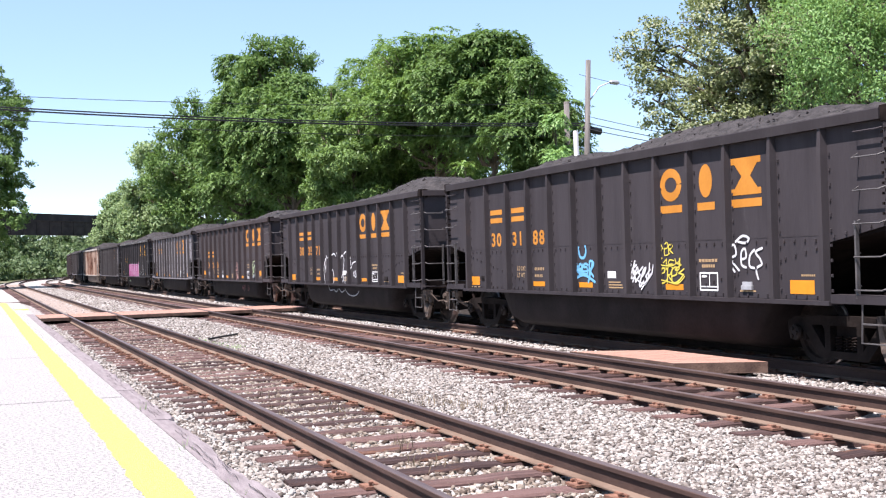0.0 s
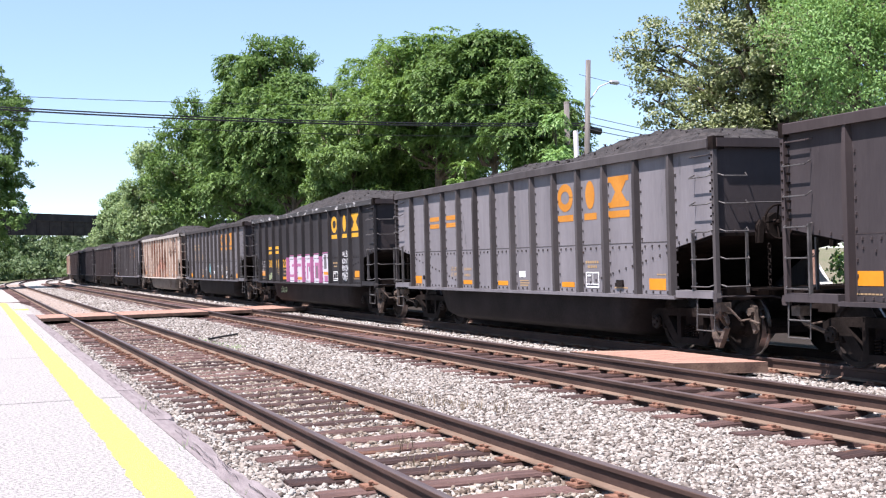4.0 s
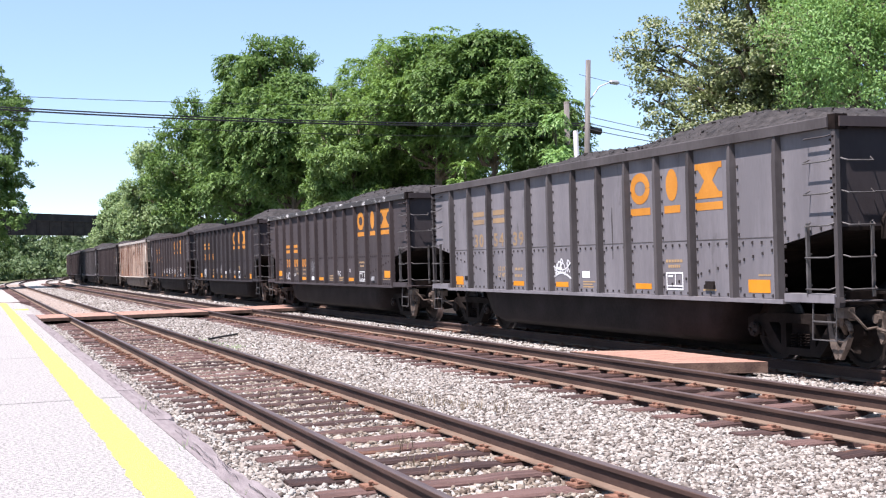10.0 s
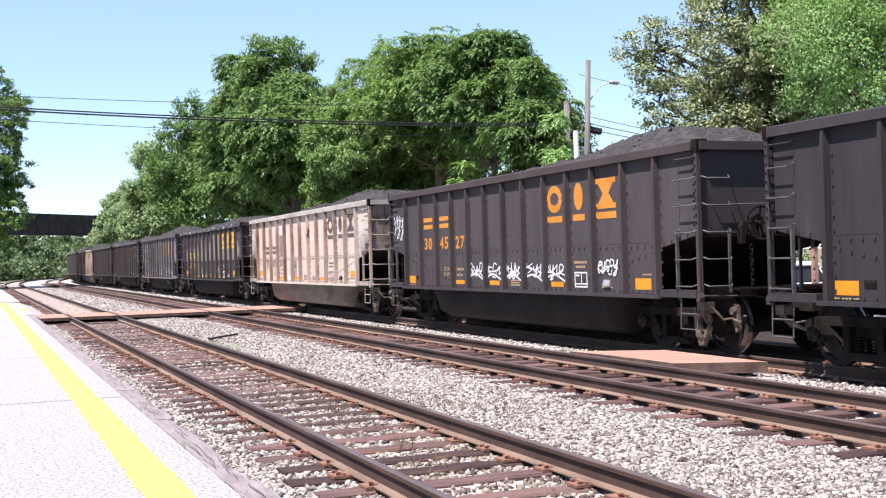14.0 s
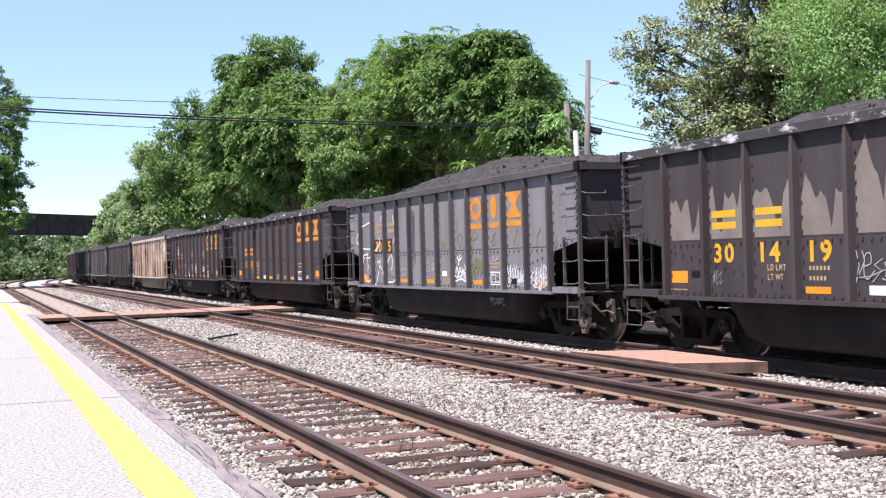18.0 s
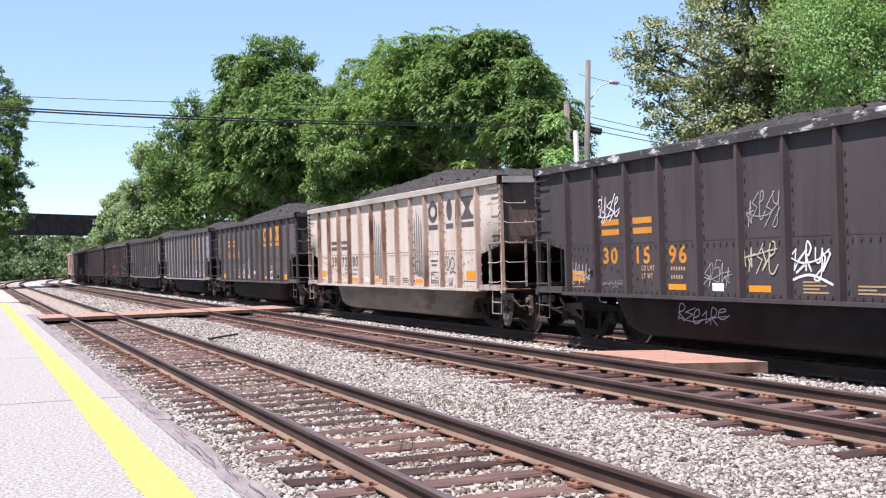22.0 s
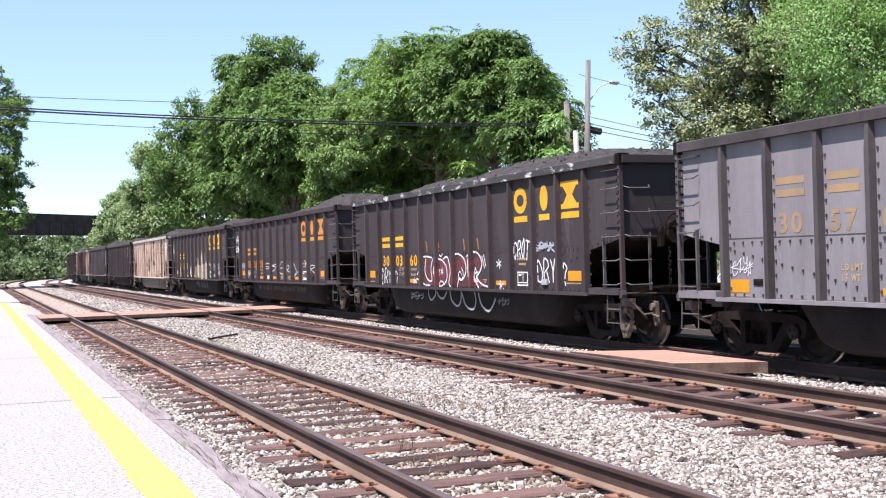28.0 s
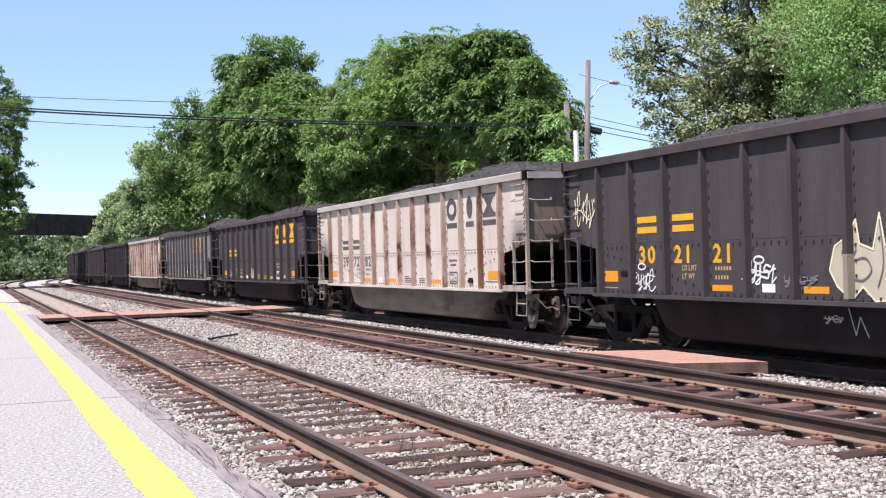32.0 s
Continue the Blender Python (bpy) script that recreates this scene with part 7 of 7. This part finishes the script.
g = Geo().add(ridge, [(i * 4 + k, (i + 1) * 4 + k, (i + 1) * 4 + k + 1, i * 4 + k + 1) for i in range(40) for k in range(3)])
thing("bank", "added dark ridge backing the far woods", "bank", kind="structure", me=g.mesh("bank", BACKING, True))
thing("far_woods", "green woods behind the bridge, haze put into the leaf colour", "woods", kind="stuff", me=sheet_mesh("far_woods", v, f, LEAF_HAZE))
bl = [(TRACK_T + 11.8 + r.uniform(0, 3.5), r.uniform(14, 125), r.uniform(0, 1.6), r.uniform(1.2, 2.4), r.uniform(1.2, 2.5), r.uniform(0.8, 1.8)) for _ in range(90)]
v, f = leaves(r, bl, 40000, 0.11, 0.45, 0.4, shell=0.4)
thing("undergrowth", "dense green bushes and weeds behind the train", "bushes", kind="stuff", me=sheet_mesh("undergrowth", v, f, LEAF_DARK))

# ---- road bridge ----
bridge = thing("road_bridge", "dark plate-girder road bridge over the tracks", "bridge", kind="structure", at=pose(3.9, 200, 0, 0, 0, 46))
part("girder", Geo().box(-40, 75, -0.3, 0.3, 7.24, 9.6), GIRDER, bridge)
part("flange", Geo().box(-40, 75, -0.5, 0.5, 7.16, 7.26), GIRDER, bridge)
part("flange", Geo().box(-40, 75, -0.5, 0.5, 9.5, 9.62), GIRDER, bridge)
part("parapet", Geo().box(-40, 75, 0.6, 0.9, 9.6, 10.8), GIRDER, bridge)
part("deck", Geo().box(-40, 75, 0.3, 9.0, 8.8, 9.4), GIRDER, bridge)
for i in range(38):
    part("stiffener", Geo().box(-40 + i * 3.0, -39.85 + i * 3.0, -0.36, -0.3, 7.27, 9.49), GIRDER, bridge)
part("band", Geo().box(-40, 75, -0.4, -0.3, 8.75, 8.87), GIRDER, bridge, "riveted band along the girder")
for xx in (-14, 48):
    part("abutment", Geo().box(xx - 8 if xx < 0 else xx, xx if xx < 0 else xx + 8, -1, 9.5, -0.6, 7.15), CONCRETE, bridge)

# ---- pole, lamp and wires ----
PX, PY = 24.0, 44.4
pole = thing("utility_pole", "weathered grey wooden utility pole with a street lamp", "utility pole", at=pose(PX, PY, -0.6, 1, 2.0, 0))
part("pole", Geo().tube([(0, 0, 0), (0, 0, 10.4)], 0.15, 12, 0.11), POLE, pole, smooth=True)
part("lamp_arm", Geo().tube([(0.1, 0, 8.7), (0.5, -0.1, 9.3), (0.95, -0.2, 9.5)], 0.03, 6), GREYSTEEL, pole)
part("lamp_head", Geo().lathe([(0, 0.03), (0.1, 0.09), (0.4, 0.1), (0.5, 0.03)], "x", 10, (0.9, -0.2, 9.5)), GREYSTEEL, pole)
sp = thing("splice_case", "black cable splice case hanging on the wire", "cable box")
part("case", Geo().lathe([(0, 0.04), (0.06, 0.15), (0.85, 0.15), (0.92, 0.04)], "x", 12, (0, 0, 0)), WIRE, sp, smooth=True)
sp.matrix_basis = pose(PX + 0.12, PY, 6.92, 0, 9, 0)
post = thing("short_post", "short pale grey post beside the utility pole", "post")
part("post", Geo().tube([(21.56, 40.1, -0.6), (21.46, 40.1, 6.3)], 0.1, 10), GREYSTEEL, post, smooth=True)
post = thing("short_post", "short brown wooden post in the trees", "post")
part("post", Geo().tube([(24.0, 45.6, -0.6), (24.0, 45.6, 8.2)], 0.12, 10), POLE, post, smooth=True)


# a white car parked on the lot, and a marker post
def parked_car(x, y, z):
    ob = thing("parked_car", "white parked car with dark windows on the lot", "car", at=pose(x, y, z))
    low = [(0.0, 0.35), (0.03, 0.75), (0.12, 0.92), (3.2, 0.95), (4.35, 0.86), (4.52, 0.7), (4.55, 0.35), (4.2, 0.22), (0.3, 0.22)]
    part("body", Geo().prism(low, "x", -0.88, 0.88), CARWHITE, ob)
    part("roof", Geo().prism([(0.34, 1.4), (0.62, 1.49), (2.3, 1.5), (2.75, 1.43), (2.7, 1.39), (0.4, 1.36)], "x", -0.68, 0.68), CARWHITE, ob)
    part("cabin_glass", Geo().add([(-0.8, 0.16, 0.925), (0.8, 0.16, 0.925), (0.8, 3.2, 0.945), (-0.8, 3.2, 0.945), (-0.66, 0.42, 1.37), (0.66, 0.42, 1.37), (0.66, 2.7, 1.4), (-0.66, 2.7, 1.4)],
                                 [(0, 1, 5, 4), (1, 2, 6, 5), (2, 3, 7, 6), (3, 0, 4, 7), (4, 5, 6, 7)]), CARGLASS, ob, "dark tinted window band")
    for sx in (-1, 1):
        for ya, yb in ((0.2, 0.44), (1.2, 1.22), (2.0, 2.02), (3.1, 2.72)):
            part("pillar", Geo().tube([(sx * 0.81, ya, 0.93), (sx * 0.675, yb, 1.4)], 0.05, 4), CARWHITE, ob)
        part("mirror", Geo().box(*sorted((sx * 0.86, sx * 1.02)), 2.75, 2.87, 0.93, 1.06), CARWHITE, ob)
        for yy in (0.85, 3.6):
            tyre = part("tyre", Geo().lathe([(-0.1, 0.22), (-0.1, 0.3), (-0.07, 0.325), (0.07, 0.325), (0.1, 0.3), (0.1, 0.22)], "x", 18), WIRE, ob, at=pose(sx * 0.79, yy, 0.325))
            part("rim", Geo().lathe([(-0.06, 0.0), (-0.06, 0.215), (0.06, 0.215), (0.06, 0.0)], "x", 14), GREYSTEEL, tyre)
        part("tail_light", Geo().box(*sorted((sx * 0.6, sx * 0.86)), -0.012, 0.05, 0.66, 0.82), SPRAY["red"], ob)
    return ob


CARWHITE = material("white_car_paint", (0.7, 0.7, 0.7), (0.78, 0.78, 0.78), rough=0.3, spec=0.5)
CARGLASS = material("dark_car_glass", (0.01, 0.012, 0.014), (0.02, 0.022, 0.025), rough=0.08, spec=0.5)
parked_car(20.8, 25.95, -0.27)
mk = thing("marker_post", "pale beige marker post beside the far track", "post", at=pose(17.5, 21.6, -0.28))
part("post", Geo().box(-0.055, 0.055, -0.055, 0.055, 0, 1.9), PLANK, mk)
part("cap", Geo().box(-0.08, 0.08, -0.08, 0.08, 1.9, 1.98), PLANK, mk)


def wire(a, b, sag, r, label):
    a, b = Vector(a), Vector(b)
    pts = [a.lerp(b, i / 24) - Vector((0, 0, 4 * sag * (i / 24) * (1 - i / 24))) for i in range(25)]
    thing("cable", label, "cable", group="overhead wires", me=Geo().tube(pts, r, 5).mesh("cable", WIRE))


W0 = "thin black overhead cable sagging across the tracks"
wire((PX, PY, 7.12), (-12, 43, 7.92), 0.46, 0.026, W0)
wire((PX, PY, 7.04), (-12, 43, 7.86), 0.48, 0.03, W0)
wire((PX, PY, 8.0), (-12, 43, 8.1), 0.5, 0.011, W0)
wire((PX, PY, 6.6), (-12, 43, 7.6), 0.5, 0.011, W0)
wire((PX, PY, 9.2), (30, 40.0, 7.3), 0.12, 0.011, W0)
wire((PX, PY, 7.5), (31, 38.5, 5.15), 0.1, 0.014, W0)
wire((PX, PY, 7.2), (31, 38.5, 5.0), 0.1, 0.018, W0)
wire((PX, PY, 6.95), (31, 38.5, 4.85), 0.1, 0.018, W0)


# ---- what moves ----
def glide(knots, t):
    """Smooth value at t through (time, value) knots."""
    xs, ys = [p[0] for p in knots], [p[1] for p in knots]
    i = max(0, min(len(xs) - 2, int(np.searchsorted(xs, t)) - 1))
    d = [(ys[k + 1] - ys[k]) / (xs[k + 1] - xs[k]) for k in range(len(xs) - 1)]
    m0 = d[i] if i == 0 else (d[i - 1] + d[i]) / 2
    m1 = d[i] if i == len(d) - 1 else (d[i] + d[i + 1]) / 2
    h = xs[i + 1] - xs[i]
    u = (t - xs[i]) / h
    return (2 * u ** 3 - 3 * u ** 2 + 1) * ys[i] + (u ** 3 - 2 * u ** 2 + u) * h * m0 + (3 * u ** 2 - 2 * u ** 3) * ys[i + 1] + (u ** 3 - u ** 2) * h * m1


def motions():
    """The train rolls by towards the platform's near end; its wheels turn."""
    ends, total = {-1: -FORMS[BUILD[0]][2]}, 0.0
    for n in sorted(CARS):
        if n >= 0:
            total += FORMS[BUILD[n]][2] if n else 0.0
            ends[n] = total
    # metres rolled at the timed passes, smoothly in between
    knots = [(t, ends[n]) for t, n in PASSES]

    def run(t):
        return glide(knots, t)

    times = [i * 0.5 for i in range(65)]
    for n, car in CARS.items():
        half, truck, _ = FORMS[BUILD[n]]
        rows = []
        for t in times:
            s = PASS_Y - half + (0.21 if BUILD[n] == "long" else 0.12) + ends[n] - run(t)
            (p0, _), (p1, _) = along(TRACK_T, s - truck), along(TRACK_T, s + truck)
            d, m = p1 - p0, (p0 + p1) / 2
            rows.append((t, Matrix.Translation(m) @ pose(0, 0, 0, 0, 0, math.degrees(math.atan2(-d.x, d.y)))))
        walk(car, rows)
    spin = {}
    for car in CARS.values():
        for truck in car.children:
            for o in truck.children:
                if not o.name.startswith("wheelset"):
                    continue
                y = round(o.location.y, 2)
                if y not in spin:
                    base = o.location.copy()
                    walk(o, [(f / FPS, pose(base.x, base.y, base.z, math.degrees(run(f / FPS) / 0.457) % 360)) for f in range(961)])
                    spin[y] = o.animation_data
                else:
                    o.rotation_mode = "QUATERNION"
                    keys = o.animation_data_create()
                    keys.action = spin[y].action
                    keys.action_slot = spin[y].action_slot


motions()
